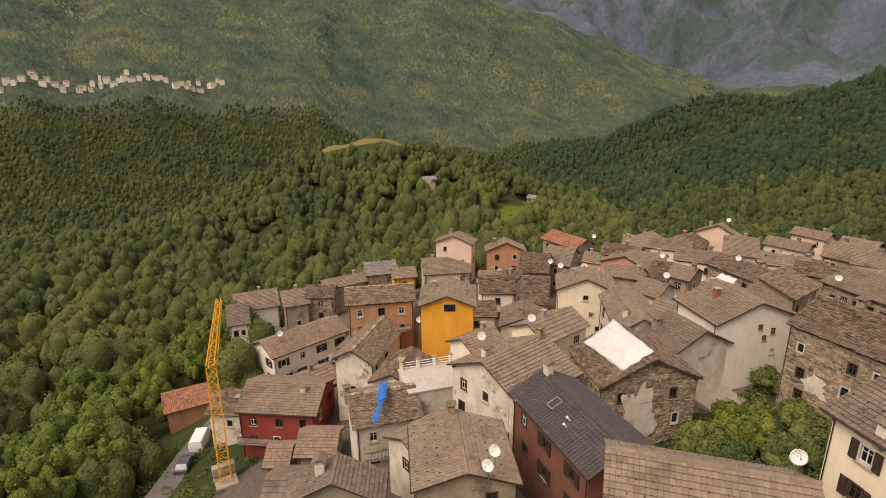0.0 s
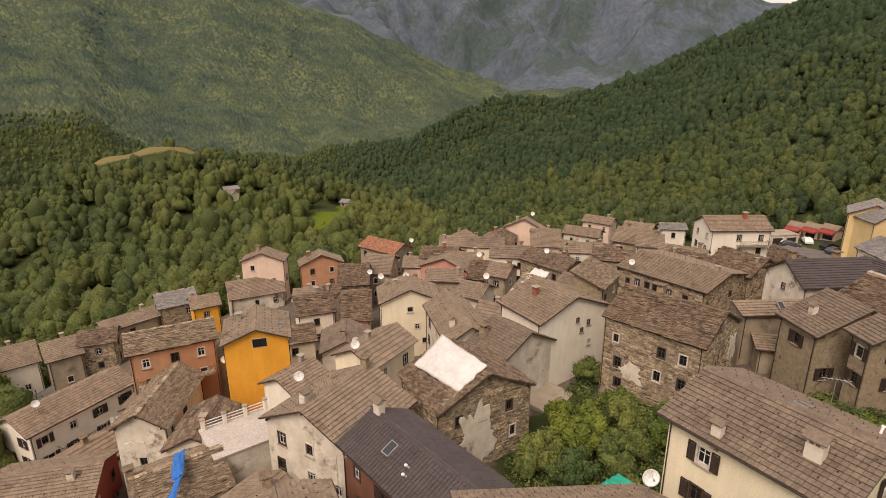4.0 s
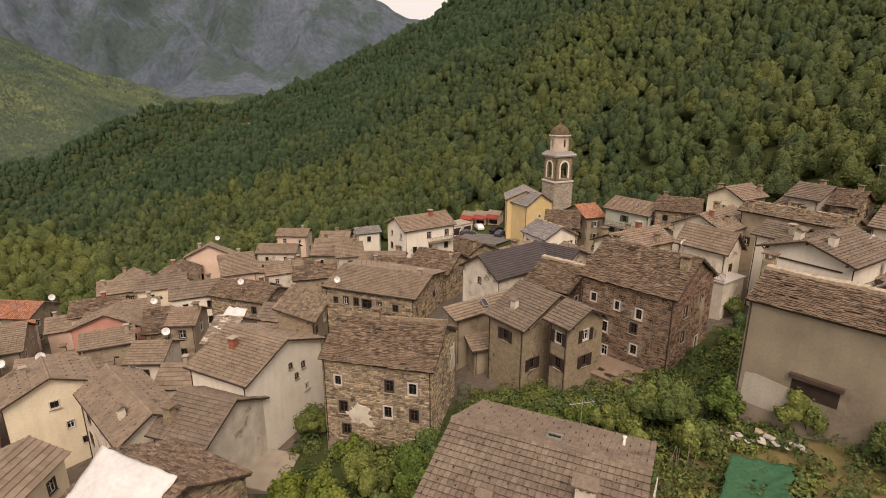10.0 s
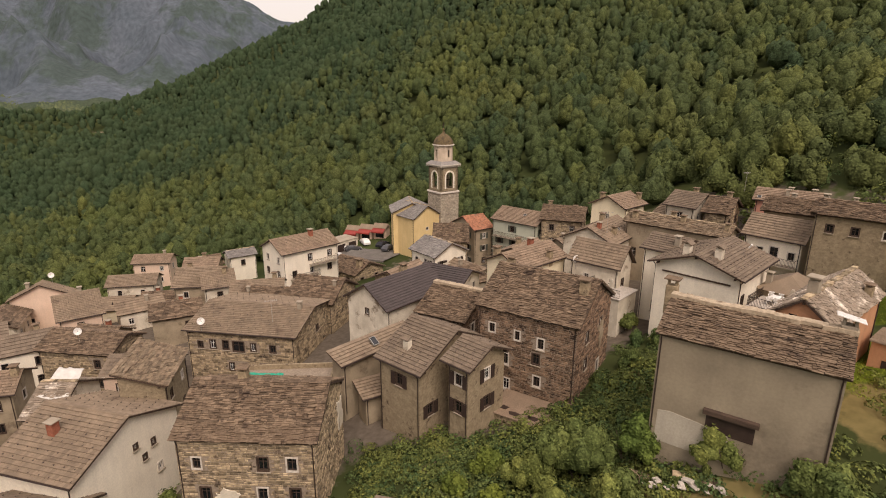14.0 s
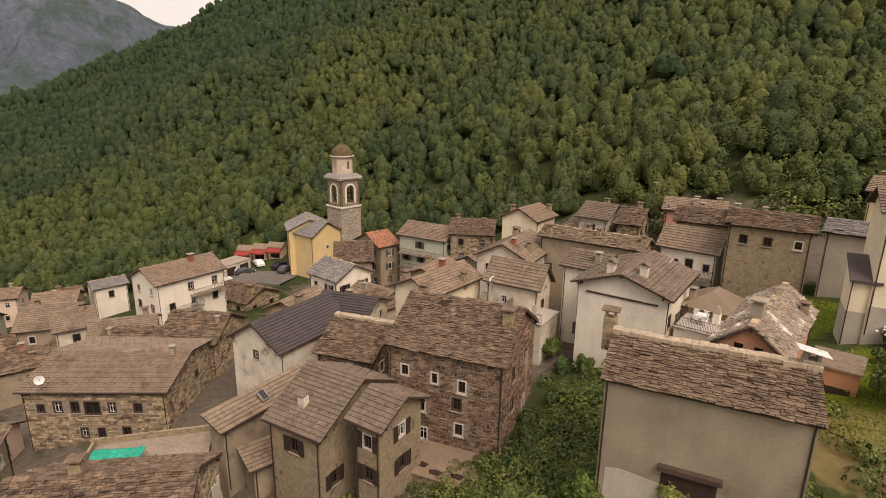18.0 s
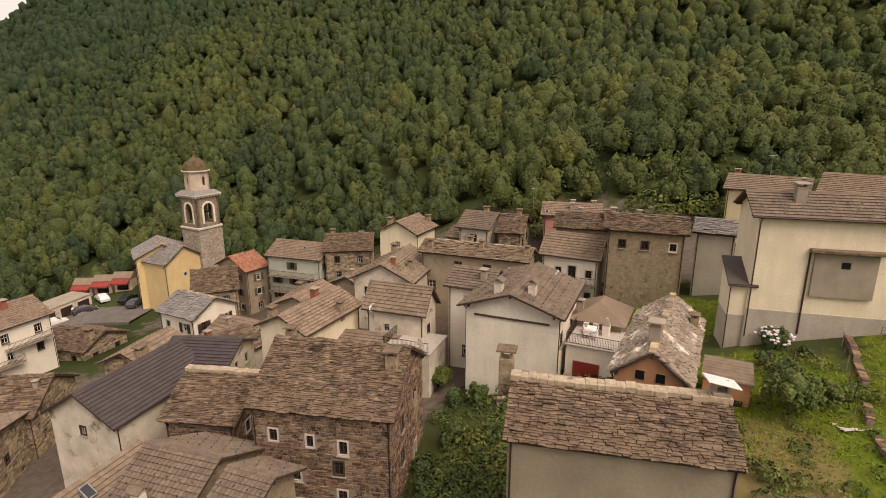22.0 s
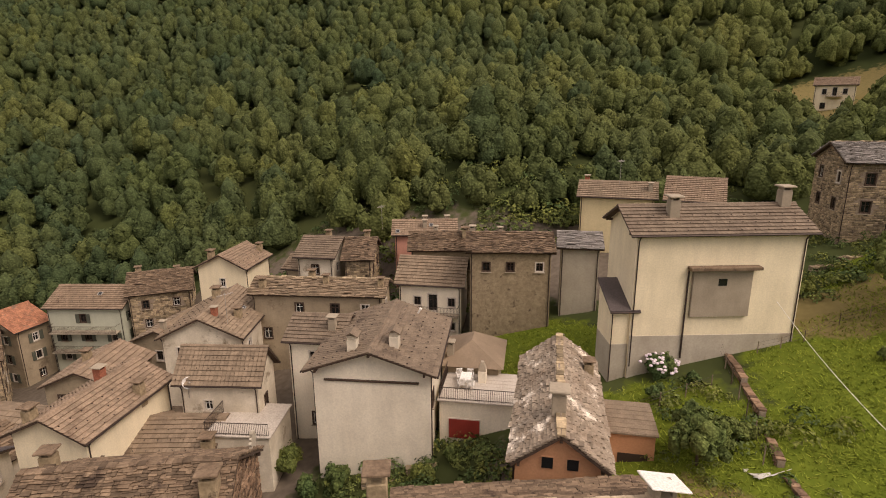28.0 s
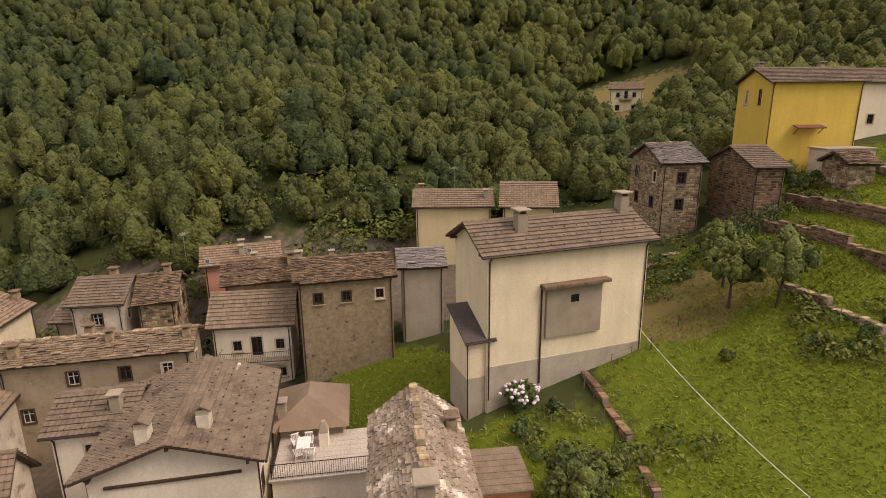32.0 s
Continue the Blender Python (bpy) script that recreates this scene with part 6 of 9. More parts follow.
def crown_cloud(rng, xyz, rad, tall, leaves, leaf):
    """Leaf clumps of many crowns at once: vertices and triangles. xyz: feet of the crowns' centres, rad: radii, tall: half heights."""
    n = len(xyz)
    k = leaves
    d = rng.normal(size=(n, k, 3))
    d[..., 2] = np.abs(d[..., 2]) * 0.9 - 0.35 * (rng.random((n, k)) < 0.35)
    d /= np.linalg.norm(d, axis=-1, keepdims=True)
    lob = rng.normal(size=(n, 5, 3))
    lob /= np.linalg.norm(lob, axis=-1, keepdims=True)
    bulge = np.maximum(0, np.einsum("nkc,nlc->nkl", d, lob) - 0.55).max(-1) * 0.7
    r = (0.74 + bulge + rng.random((n, k)) * 0.24)
    c = xyz[:, None] + d * r[..., None] * np.stack([rad, rad, tall], -1)[:, None]
    nrm = d + rng.normal(size=(n, k, 3)) * 0.27
    nrm[..., 2] += 0.35
    nrm /= np.linalg.norm(nrm, axis=-1, keepdims=True)
    t1 = np.cross(nrm, rng.normal(size=(n, k, 3)))
    t1 /= np.linalg.norm(t1, axis=-1, keepdims=True) + 1e-9
    t2 = np.cross(nrm, t1)
    s = (leaf * (rad / 3.5)[:, None] * (0.65 + 0.8 * rng.random((n, k))))[..., None]
    v = np.stack([c + t1 * s, c - t1 * s * 0.6 + t2 * s * 0.85, c - t1 * s * 0.5 - t2 * s * 0.8], 2).reshape(-1, 3)
    f = np.arange(len(v)).reshape(-1, 3)
    return v, f


def crown_cores(rng, xyz, rad, tall):
    ring = [(math.cos(a), math.sin(a)) for a in np.linspace(0, 6.2832, 6, endpoint=False)]
    unit = np.array([(0, 0, 1)] + [(0.8 * x, 0.8 * y, 0.55) for x, y in ring] + [(x, y, -0.25) for x, y in ring] + [(0, 0, -0.8)])
    tri = [(0, 1 + i, 1 + (i + 1) % 6) for i in range(6)]
    for i in range(6):
        a, b, c, e = 1 + i, 1 + (i + 1) % 6, 7 + i, 7 + (i + 1) % 6
        tri += [(a, c, e), (a, e, b), (c, 13, e)]
    v = xyz[:, None] + unit[None] * np.stack([rad, rad, tall], -1)[:, None] * 0.78 * (0.9 + 0.2 * rng.random((len(xyz), len(unit), 1)))
    f = np.array(tri)[None] + (np.arange(len(xyz)) * len(unit))[:, None, None]
    return v.reshape(-1, 3), f.reshape(-1, 3)


def crown_caps(rng, xyz, rad, tall):
    """Plain small crowns for far slopes: an uneven dome of ten triangles each."""
    ring = [(math.cos(a), math.sin(a)) for a in np.linspace(0, 6.2832, 5, endpoint=False)]
    unit = np.array([(0, 0, 1)] + [(x, y, -1.7) for x, y in ring])
    tri = [(0, 1 + i, 1 + (i + 1) % 5) for i in range(5)]
    v = xyz[:, None] + unit[None] * np.stack([rad, rad, tall], -1)[:, None] * (0.8 + 0.4 * rng.random((len(xyz), len(unit), 1)))
    f = np.array(tri)[None] + (np.arange(len(xyz)) * len(unit))[:, None, None]
    return v.reshape(-1, 3), f.reshape(-1, 3)


def lobed_crowns(rng, xyz, rad, tall, tone, lobes, leaves, leaf, sides=6):
    """Crowns built of rounded clumps, ragged with single leaf sprays: two lots of vertices, triangles and hues."""
    n = len(xyz)
    d = rng.normal(size=(n, lobes, 3))
    d[..., 2] = np.abs(d[..., 2]) * 0.95 - 0.38
    d /= np.linalg.norm(d, axis=-1, keepdims=True)
    d[:, 0] = (0, 0, 1)
    reach = np.stack([rad, rad, tall], -1)[:, None]
    far = np.where(np.arange(lobes) == 0, 0.62, 0.60)[None, :, None] * rng.uniform(0.8, 1.15, (n, lobes, 1))
    c = (xyz[:, None] + d * far * reach).reshape(-1, 3)
    lr = (rad[:, None] * rng.uniform(0.34, 0.54, (n, lobes))).ravel() * (1.25 if lobes < 5 else 1.0) * rng.uniform(0.75, 1.2, n * lobes)
    lt = lr * rng.uniform(1.05, 1.75, n * lobes)
    ring = [(math.cos(a), math.sin(a)) for a in np.linspace(0, 6.2832, sides, endpoint=False)]
    half = math.pi / sides
    low = [(x * math.cos(half) - y * math.sin(half), x * math.sin(half) + y * math.cos(half)) for x, y in ring]
    unit = np.array([(0, 0, 1)] + [(0.86 * x, 0.86 * y, 0.40) for x, y in ring] + [(0.74 * x, 0.74 * y, -0.62) for x, y in low])
    tri = [(0, 1 + k, 1 + (k + 1) % sides) for k in range(sides)]
    for k in range(sides):
        tri += [(1 + k, 1 + sides + k, 1 + (k + 1) % sides), (1 + (k + 1) % sides, 1 + sides + k, 1 + sides + (k + 1) % sides)]
    grow = 0.82 + 0.36 * rng.random((len(c), len(unit), 1))
    v = c[:, None] + unit[None] * np.stack([lr, lr, lt], -1)[:, None] * grow
    f = np.array(tri)[None] + (np.arange(len(c)) * len(unit))[:, None, None]
    hue = np.repeat(tone, lobes) + rng.normal(0, 0.05, len(c))
    out_ = [(v.reshape(-1, 3), f.reshape(-1, 3), np.repeat(hue, len(unit)))]
    if leaves:
        e = rng.normal(size=(len(c), leaves, 3))
        e[..., 2] = np.abs(e[..., 2]) - 0.15
        e /= np.linalg.norm(e, axis=-1, keepdims=True)
        p = c[:, None] + e * np.stack([lr, lr, lt], -1)[:, None] * rng.uniform(0.86, 1.24, (len(c), leaves, 1))
        nrm = e + rng.normal(size=e.shape) * 0.20
        nrm /= np.linalg.norm(nrm, axis=-1, keepdims=True)
        t1 = np.cross(nrm, rng.normal(size=e.shape))
        t1 /= np.linalg.norm(t1, axis=-1, keepdims=True) + 1e-9
        t2 = np.cross(nrm, t1)
        w = leaf * rng.uniform(0.6, 1.4, (len(c), leaves, 1)) * np.sqrt(np.repeat(rad, lobes) / rad.mean())[:, None, None]
        v = np.stack([p + t1 * w, p - t1 * w * 0.6 + t2 * w * 0.85, p - t1 * w * 0.5 - t2 * w * 0.8], 2).reshape(-1, 3)
        out_.append((v, np.arange(len(v)).reshape(-1, 3), np.repeat(hue, leaves * 3)))
    return out_


def soup(name, pieces, mat):
    """One mesh of many triangles; tone holds one number per tree, that the foliage takes its hue from."""
    vs, fs, ts, k = [], [], [], 0
    for v, f, *tone in pieces:
        ts.append(tone[0] if tone else np.full(len(v), 0.5))
        vs.append(v)
        fs.append(f + k)
        k += len(v)
    v, f = np.concatenate(vs), np.concatenate(fs).astype(np.int32)
    me = bpy.data.meshes.new(name)
    me.vertices.add(len(v))
    me.vertices.foreach_set("co", v.astype(np.float32).ravel())
    me.loops.add(f.size)
    me.loops.foreach_set("vertex_index", f.ravel())
    me.polygons.add(len(f))
    me.polygons.foreach_set("loop_start", np.arange(0, f.size, 3, dtype=np.int32))
    me.polygons.foreach_set("loop_total", np.full(len(f), 3, dtype=np.int32))
    me.attributes.new("tone", "FLOAT", "POINT").data.foreach_set("value", np.concatenate(ts).astype(np.float32))
    me.polygons.foreach_set("use_smooth", np.ones(len(f), dtype=bool))
    me.materials.append(M[mat])
    me.update()
    return me


# clearings: x, y, radius
CLEARINGS = [(-257, 131, 9), (-246, 126, 8), (-203, 142, 15), (-216, 162, 13), (-224, 183, 11), (-186, 130, 11), (-172, 122, 8), (-205, 165, 9), (-333, 124, 22), (-324, 143, 15), (-340, 106, 16), (-314, 118, 15), (-308, 132, 12), (-318, 103, 11), (-268, 268, 13), (-255, 258, 8), (-243, 226, 7), (-266, 520, 9), (-1105, -110, 48), (-1112, -40, 48), (-1120, 40, 48), (-1130, 110, 48), (-1138, 165, 44), (168, 52, 17), (154, 52, 10), (84, 16, 13), (70, 5, 30), (55, 10, 30), (45, 30, 22), (66, 26, 10), (30, 10, 26), (10, 5, 30), (-5, -10, 32), (-35, -15, 22), (-60, -10, 11), (-79, -14, 8.5), (-73, -17, 6), (96, 4, 14), (-10, 118, 24), (-26, 112, 14), (8, 122, 12), (92, 142, 8)]


def wooded(x, y):
    d = np.hypot(x[:, None] - homes[None, :, 0], y[:, None] - homes[None, :, 1])
    # among the houses nothing grows: there they stand on all sides, and not on one side only
    near = (d < 24)[..., None]
    side = ((np.stack([homes[None, :, 0] - x[:, None], homes[None, :, 1] - y[:, None]], -1) / d[..., None]) * near).sum(1) / np.maximum(near.sum(1), 1)
    ok = (d.min(1) > 8.0) & (((d < 17).sum(1) < 3) | (np.hypot(side[:, 0], side[:, 1]) > 0.8))
    for cx, cy, cr in CLEARINGS:
        ok &= np.hypot(x - cx, y - cy) > cr
    return ok


# from, to, spacing, clumps in a crown, leaf sprays on a clump, their size
BANDS = [(34, 105, 4.6, 10, 26, 0.28), (105, 120, 4.8, 10, 20, 0.32), (120, 210, 5.4, 9, 13, 0.38), (210, 340, 6.0, 6, 7, 0.48), (340, 560, 6.8, 4, 2, 0.6), (560, 1000, 8.0, 1, 0, 0), (1000, 1500, 7.6, 0, 0, 0), (1500, 2650, 10.5, 0, 0, 0)]


def build_forest(name, bands, mat):
    rng = np.random.default_rng(7)
    pieces = []
    for r0, r1, step, lobes, leaves, leaf in bands:
        g = np.arange(-r1, r1, step)
        gx, gy = np.meshgrid(g, g)
        j = 0.42 if lobes else 0.75
        px, py = gx.ravel() + rng.uniform(-j, j, gx.size) * step, gy.ravel() + rng.uniform(-j, j, gx.size) * step
        rr, aa = np.hypot(px, py), np.degrees(np.arctan2(px, py))
        keep = (rr >= r0) & (rr < r1) & (aa > (-142 if r1 < 250 else -128 if r1 < 600 else -104)) & (aa < (110 if r1 < 1100 else -12 if r1 > 1600 else -30))
        west = (aa < -48) & (rr < 300)
        keep &= ~(west & (rng.random(len(aa)) < 0.42))
        x, y, west = px[keep] + CENTRE[0], py[keep] + CENTRE[1], west[keep]
        ok = wooded(x, y)
        x, y, west = x[ok], y[ok], west[ok]
        z = ground_z(x, y)
        big = step / 6.6
        rad = rng.uniform(2.5, 4.3, len(x)) * big * (1 + 0.3 * (rng.random(len(x)) < 0.15)) * np.where(west, 1.62, 1.08)
        tall = rad * rng.uniform(1.05, 1.7, len(x)) / (1 if big < 1.2 else big ** 0.5)
        lift = rng.uniform(0.6, 3.6, len(x)) * min(big, 1.3)
        if r1 < 130:
            # low young trees and thickets along the edge of the village
            lift = rng.uniform(-1.2, 1.4, len(x))
        if r0 >= 340:
            z = z + upland(x, y)
        c = np.stack([x, y, z + lift + tall * 0.3], -1)
        # broad stands of one kind of tree, and single trees that stand out
        tone = 0.5 + (0.46 if lobes else 0.75) * np.array([noise.noise(Vector((a / 60, b / 60, 4.1))) + 0.7 * noise.noise(Vector((a / 210, b / 210, 9.3))) for a, b in zip(x, y)]) + rng.normal(0, 0.17 if lobes > 1 else 0.12, len(x))
        # cloud shade on the long spur across the valley, put into the tree hue
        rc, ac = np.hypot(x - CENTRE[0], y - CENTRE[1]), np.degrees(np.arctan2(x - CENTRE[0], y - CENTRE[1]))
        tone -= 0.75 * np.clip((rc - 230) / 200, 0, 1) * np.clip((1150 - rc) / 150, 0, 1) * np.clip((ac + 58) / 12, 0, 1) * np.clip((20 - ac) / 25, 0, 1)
        tone += 0.16 * west
        # lighter, yellower crowns round the old pastures
        tone += 0.5 * np.exp(-((x + 215) ** 2 + (y - 150) ** 2) / 55 ** 2)
        # north-east slope: yellower stands, hue also raised for haze and even daylight
        tone += 0.22 * np.clip((ac - 15) / 25, 0, 1) + 0.18 * np.clip((ac - 50) / 25, 0, 1)
        if not lobes:
            c[:, 2] -= lift
            v, f = crown_caps(rng, c, rad * rng.uniform(0.95, 1.45, len(c)), tall * 0.5)
            pieces.append((v, f, np.repeat(tone, 6)))
            continue
        for i in range(0, len(c), 1500):
            k = slice(i, i + 1500)
            pieces += lobed_crowns(rng, c[k], rad[k], tall[k], tone[k], lobes, leaves, leaf, 5)
            if lobes > 3:
                v, f = crown_cores(rng, c[k], rad[k] * 0.92, tall[k] * 0.80)
                pieces.append((v, f, np.repeat(tone[k], 14)))
    return soup(name, pieces, mat)


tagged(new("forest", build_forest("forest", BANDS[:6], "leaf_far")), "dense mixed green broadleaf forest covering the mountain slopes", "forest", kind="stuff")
tagged(new("far_woods", build_forest("far_woods", BANDS[6:], "leaf_haze")), "pale green woods on the far side of the valley", "forest", kind="stuff")

# ---------------------------------------------------------------- plants


def shrub(x, y, r, h, seed, leaves=420, leaf=0.24, name="bush", label="dense green garden shrub with small leaves", mat="bush", z=None):
    """A shrub of several stems under an uneven crown of leaf clumps."""
    z = ground(x, y) if z is None else z
    rng = np.random.default_rng(seed)
    t = thing(name, pose(x, y, z), label, "bush")
    stems = Shape()
    for i in range(4):
        a = 6.28 * i / 4 + 0.4
        stems.tube((0.1 * math.cos(a), 0.1 * math.sin(a), -0.2), (r * 0.45 * math.cos(a), r * 0.45 * math.sin(a), h * 0.55), 0.05, 0.02, 5)
    part("stem", stems, "bark", t)
    n = max(3, int(r * 2.2))
    a = rng.uniform(0, 6.28, n)
    d = r * 0.62 * np.sqrt(rng.random(n))
    c = np.stack([d * np.cos(a), d * np.sin(a), h * rng.uniform(0.3, 0.62, n)], -1)
    rad = r * rng.uniform(0.38, 0.62, n)
    hue = rng.uniform(0.1, 0.95)
    tone = hue + rng.normal(0, 0.10, n)
    v, f = crown_cores(rng, c, rad * 0.8, rad * 0.7)
    pieces = [(v, f, np.full(len(v), hue))] + lobed_crowns(rng, c, rad, rad * rng.uniform(0.75, 1.2, n), tone, 6, int(leaves / 9), 0.11 + 0.012 * r, 5)
    tagged(part("foliage", soup("foliage", pieces, mat), None, t), kind="stuff")
    return t


def tree(x, y, h, r, seed, leaves=900, leaf=0.30, label="leafy green broadleaf tree with a rounded crown", mat="leaf", z=None):
    z = ground(x, y) if z is None else z
    rng = np.random.default_rng(seed)
    t = thing("tree", pose(x, y, z), label, "tree")
    trunk = Shape()
    top = Vector((rng.uniform(-0.3, 0.3), rng.uniform(-0.3, 0.3), h * 0.5))
    trunk.tube((0, 0, -0.4), top * 0.5, 0.05 + h * 0.018, 0.04 + h * 0.013, 7, False).tube(top * 0.5, top, 0.04 + h * 0.013, 0.03 + h * 0.009, 7, False)
    n = 7
    cs, rads = [], []
    for i in range(n):
        a = 6.28 * i / n + rng.uniform(-0.3, 0.3)
        p = Vector((r * 0.55 * math.cos(a), r * 0.55 * math.sin(a), h * rng.uniform(0.55, 0.8)))
        trunk.tube(top * rng.uniform(0.55, 1.0), p, 0.03 + h * 0.006, 0.015, 5)
        cs.append(p)
        rads.append(r * rng.uniform(0.42, 0.6))
    cs.append(Vector((0, 0, h * 0.85)))
    rads.append(r * 0.55)
    part("trunk", trunk, "bark", t)
    c, rad = np.array(cs), np.array(rads)
    pieces = lobed_crowns(rng, c, rad, rad * 0.95, rng.uniform(0.35, 0.65) + rng.normal(0, 0.08, len(c)), 6, 26 if leaves < 1000 else 34, 0.11 + 0.022 * r, 5)
    tagged(part("crown", soup("crown", pieces, mat), None, t), kind="stuff")
    return t


# overgrown court between the stone houses and the gardens below the grey wall
for i, (bx, by, br, bh) in enumerate([(-13.5, 24.5, 2.9, 4.2), (-11.2, 29.5, 3.0, 4.6), (-14.5, 20.5, 2.6, 3.4), (-7.6, 28.0, 2.7, 4.4), (-9.0, 23.0, 2.6, 3.2), (-18.0, 37.8, 2.4, 3.2), (-14.0, 33.5, 1.9, 2.6), (-5.8, 32.0, 2.0, 3.4), (-11.5, 19.0, 2.3, 2.8), (-17.0, 28.5, 2.0, 2.5),
        (12.0, 33.2, 3.1, 4.8), (9.3, 33.6, 2.4, 3.2), (15.6, 33.4, 2.5, 3.6), (20.6, 29.6, 2.3, 3.8), (23.8, 25.4, 2.5, 3.4), (6.4, 36.6, 1.9, 2.2), (8.5, 30.0, 2.2, 2.4), (13.4, 29.5, 2.2, 2.6), (3.0, 34.5, 1.7, 1.9), (26.5, 22.5, 2.0, 2.6), (11.0, 37.0, 1.6, 2.0), (6.0, 31.5, 1.8, 1.7)]):
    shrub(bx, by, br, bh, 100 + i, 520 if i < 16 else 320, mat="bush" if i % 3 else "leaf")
for i, (bx, by, br, bh) in enumerate([(44.6, 35.0, 0.8, 0.9), (42.0, 36.2, 0.9, 0.9), (40.6, 30.6, 1.2, 1.3), (52.4, 20.6, 0.8, 0.9), (53.4, 18.4, 0.9, 1.0), (54.6, 16.6, 0.9, 1.0), (59.6, 32.4, 1.0, 0.9), (50.9, 25.6, 0.5, 0.6), (26.0, 51.2, 1.4, 1.5), (24.6, 52.6, 1.3, 1.3), (29.8, 45.9, 1.0, 0.8), (32.0, 45.2, 1.0, 0.7), (82.2, 22.4, 1.5, 2.4), (79.6, 21.2, 1.2, 1.7), (84.2, 24.8, 1.4, 2.2), (80.6, 19.6, 1.0, 1.4), (76.6, 20.4, 0.9, 1.0), (24.8, 56.0, 1.6, 2.4), (21.5, 47.5, 1.5, 2.6)]):
    shrub(bx, by, br, bh, 200 + i, 300, label="low leafy garden bush beside a lawn")
for i, (tx, ty, th, tr) in enumerate([(57.0, 25.9, 4.6, 1.9), (56.4, 23.0, 4.8, 2.2), (37.6, 31.6, 2.9, 1.8), (60.0, 26.5, 4.4, 1.9), (63.5, 27.5, 4.0, 1.6)]):
    tree(tx, ty, th, tr, 300 + i, 700, 0.24, "small fruit tree with loose green leaves in the meadow", mat="bush")
for i, (tx, ty, th, tr) in enumerate([(-66.0, -27.5, 9.5, 5.2), (-73.0, -33.0, 10.5, 5.2), (-60.5, -33.0, 9.0, 4.6), (-80.0, -24.5, 10.0, 5.0), (-86.5, -31.0, 11.0, 5.4), (-56.0, -37.0, 9.5, 5.0), (-77.0, -43.0, 11.0, 5.5), (-92.0, -20.0, 10.0, 4.8), (-97.0, -30.0, 11.0, 5.2), (-68.5, -44.0, 10.5, 5.2), (-93.5, -13.5, 7.5, 3.8), (-101.0, -12.0, 9.5, 4.6), (-90.0, -8.0, 7.0, 3.6), (-108.0, -22.0, 10.5, 5.0), (-100.0, -3.0, 8.5, 4.2)]):
    tree(tx, ty, th, tr, 400 + i, 1500, 0.34, "large dense green broadleaf tree below the village")
# lettuces and beans on the mound and in the netted bed
rv = random.Random(21)
for i in range(34):
    gx, gy = (rv.uniform(16.6, 20.2), rv.uniform(29.2, 31.6)) if i < 20 else (rv.uniform(13.4, 17.2), rv.uniform(23.4, 26.4))
    shrub(gx, gy, rv.uniform(0.35, 0.6), rv.uniform(0.5, 0.9), 500 + i, 120, name="vegetable_plant", label="leafy light green vegetable plant in a garden bed", mat="bush")
# bean poles lying and leaning in the garden
poles = thing("bean_poles", pose(11.6, 27.2, ground(11.6, 27.2)), "bundle of weathered wooden bean poles leaning together", "poles")
for i in range(7):
    a = rv.uniform(-0.5, 0.5)
    part("pole", Shape().tube((0.25 * i - 0.8, rv.uniform(-0.4, 0.4), -0.2), (0.25 * i - 0.3 + a, 0.6 + rv.uniform(-0.3, 0.3), rv.uniform(1.6, 2.4)), 0.03, 0.02, 5), "pale_wood", poles)
# loose pale slabs fallen from the wall
for i in range(16):
    sx, sy = 15.4 + 0.26 * i + rv.uniform(-0.3, 0.3), 30.2 - 0.14 * i + rv.uniform(-0.5, 0.3)
    st_ = new("fallen_slab", Shape().bevel_box(-0.3, 0.3, -0.2, 0.2, -0.05, 0.07, 0.03).mesh("fallen_slab", "paving"))
    st_.matrix_basis = pose(sx, sy, ground(sx, sy) + rv.uniform(0.35, 0.9), rv.uniform(-25, 25), rv.uniform(-25, 25), rv.uniform(0, 180)) @ pose(0, 0, 0)
    st_.scale = (rv.uniform(0.6, 1.3),) * 3
    tagged(st_, "pale broken stone slab lying on the garden wall", "stone slab", "slabs fallen on the garden wall")
# hydrangea by the cream wall
hyd = shrub(44.75, 37.45, 1.4, 1.5, 77, 320, name="hydrangea", label="hydrangea bush with pale pink flower heads")
rh = random.Random(3)
for i in range(60):
    a, e, rr = rh.uniform(0, 6.28), rh.uniform(0.0, 1.4), rh.uniform(1.3, 1.62)
    head = Shape().lathe([(0.01, 0.10), (0.08, 0.09), (0.13, 0.03), (0.12, -0.03), (0.01, -0.07)], 7, (rr * math.cos(a) * math.cos(e), rr * math.sin(a) * math.cos(e), 0.5 + 0.95 * math.sin(e)))
    part("flower_head", head, "flower", hyd)


def maize(x, y, seed):
    """A stalk with long arching leaves."""
    rng = random.Random(seed)
    t = thing("maize_plant", pose(x, y, ground(x, y), 0, 0, rng.uniform(0, 360)), "tall light green maize plant in the garden plot", "plant", "maize in the garden plot")
    h = rng.uniform(1.7, 2.3)
    part("stalk", Shape().tube((0, 0, -0.1), (0.05, 0, h), 0.025, 0.012, 5), "bush", t)
    leaves = Shape()
    for i in range(9):
        a, z = 2.4 * i, h * (0.25 + 0.08 * i)
        c, d = math.cos(a), math.sin(a)
        p = [(0, 0, z), (0.35 * c - 0.05 * d, 0.35 * d + 0.05 * c, z + 0.32), (0.35 * c + 0.05 * d, 0.35 * d - 0.05 * c, z + 0.32), (0.75 * c - 0.03 * d, 0.75 * d + 0.03 * c, z + 0.18), (0.75 * c + 0.03 * d, 0.75 * d - 0.03 * c, z + 0.18), (0.95 * c, 0.95 * d, z - 0.1)]
        leaves.add([Vector(q) for q in p], [(0, 2, 1), (1, 2, 4, 3), (3, 4, 5)])
    tagged(part("foliage", leaves, "bush", t), kind="stuff")


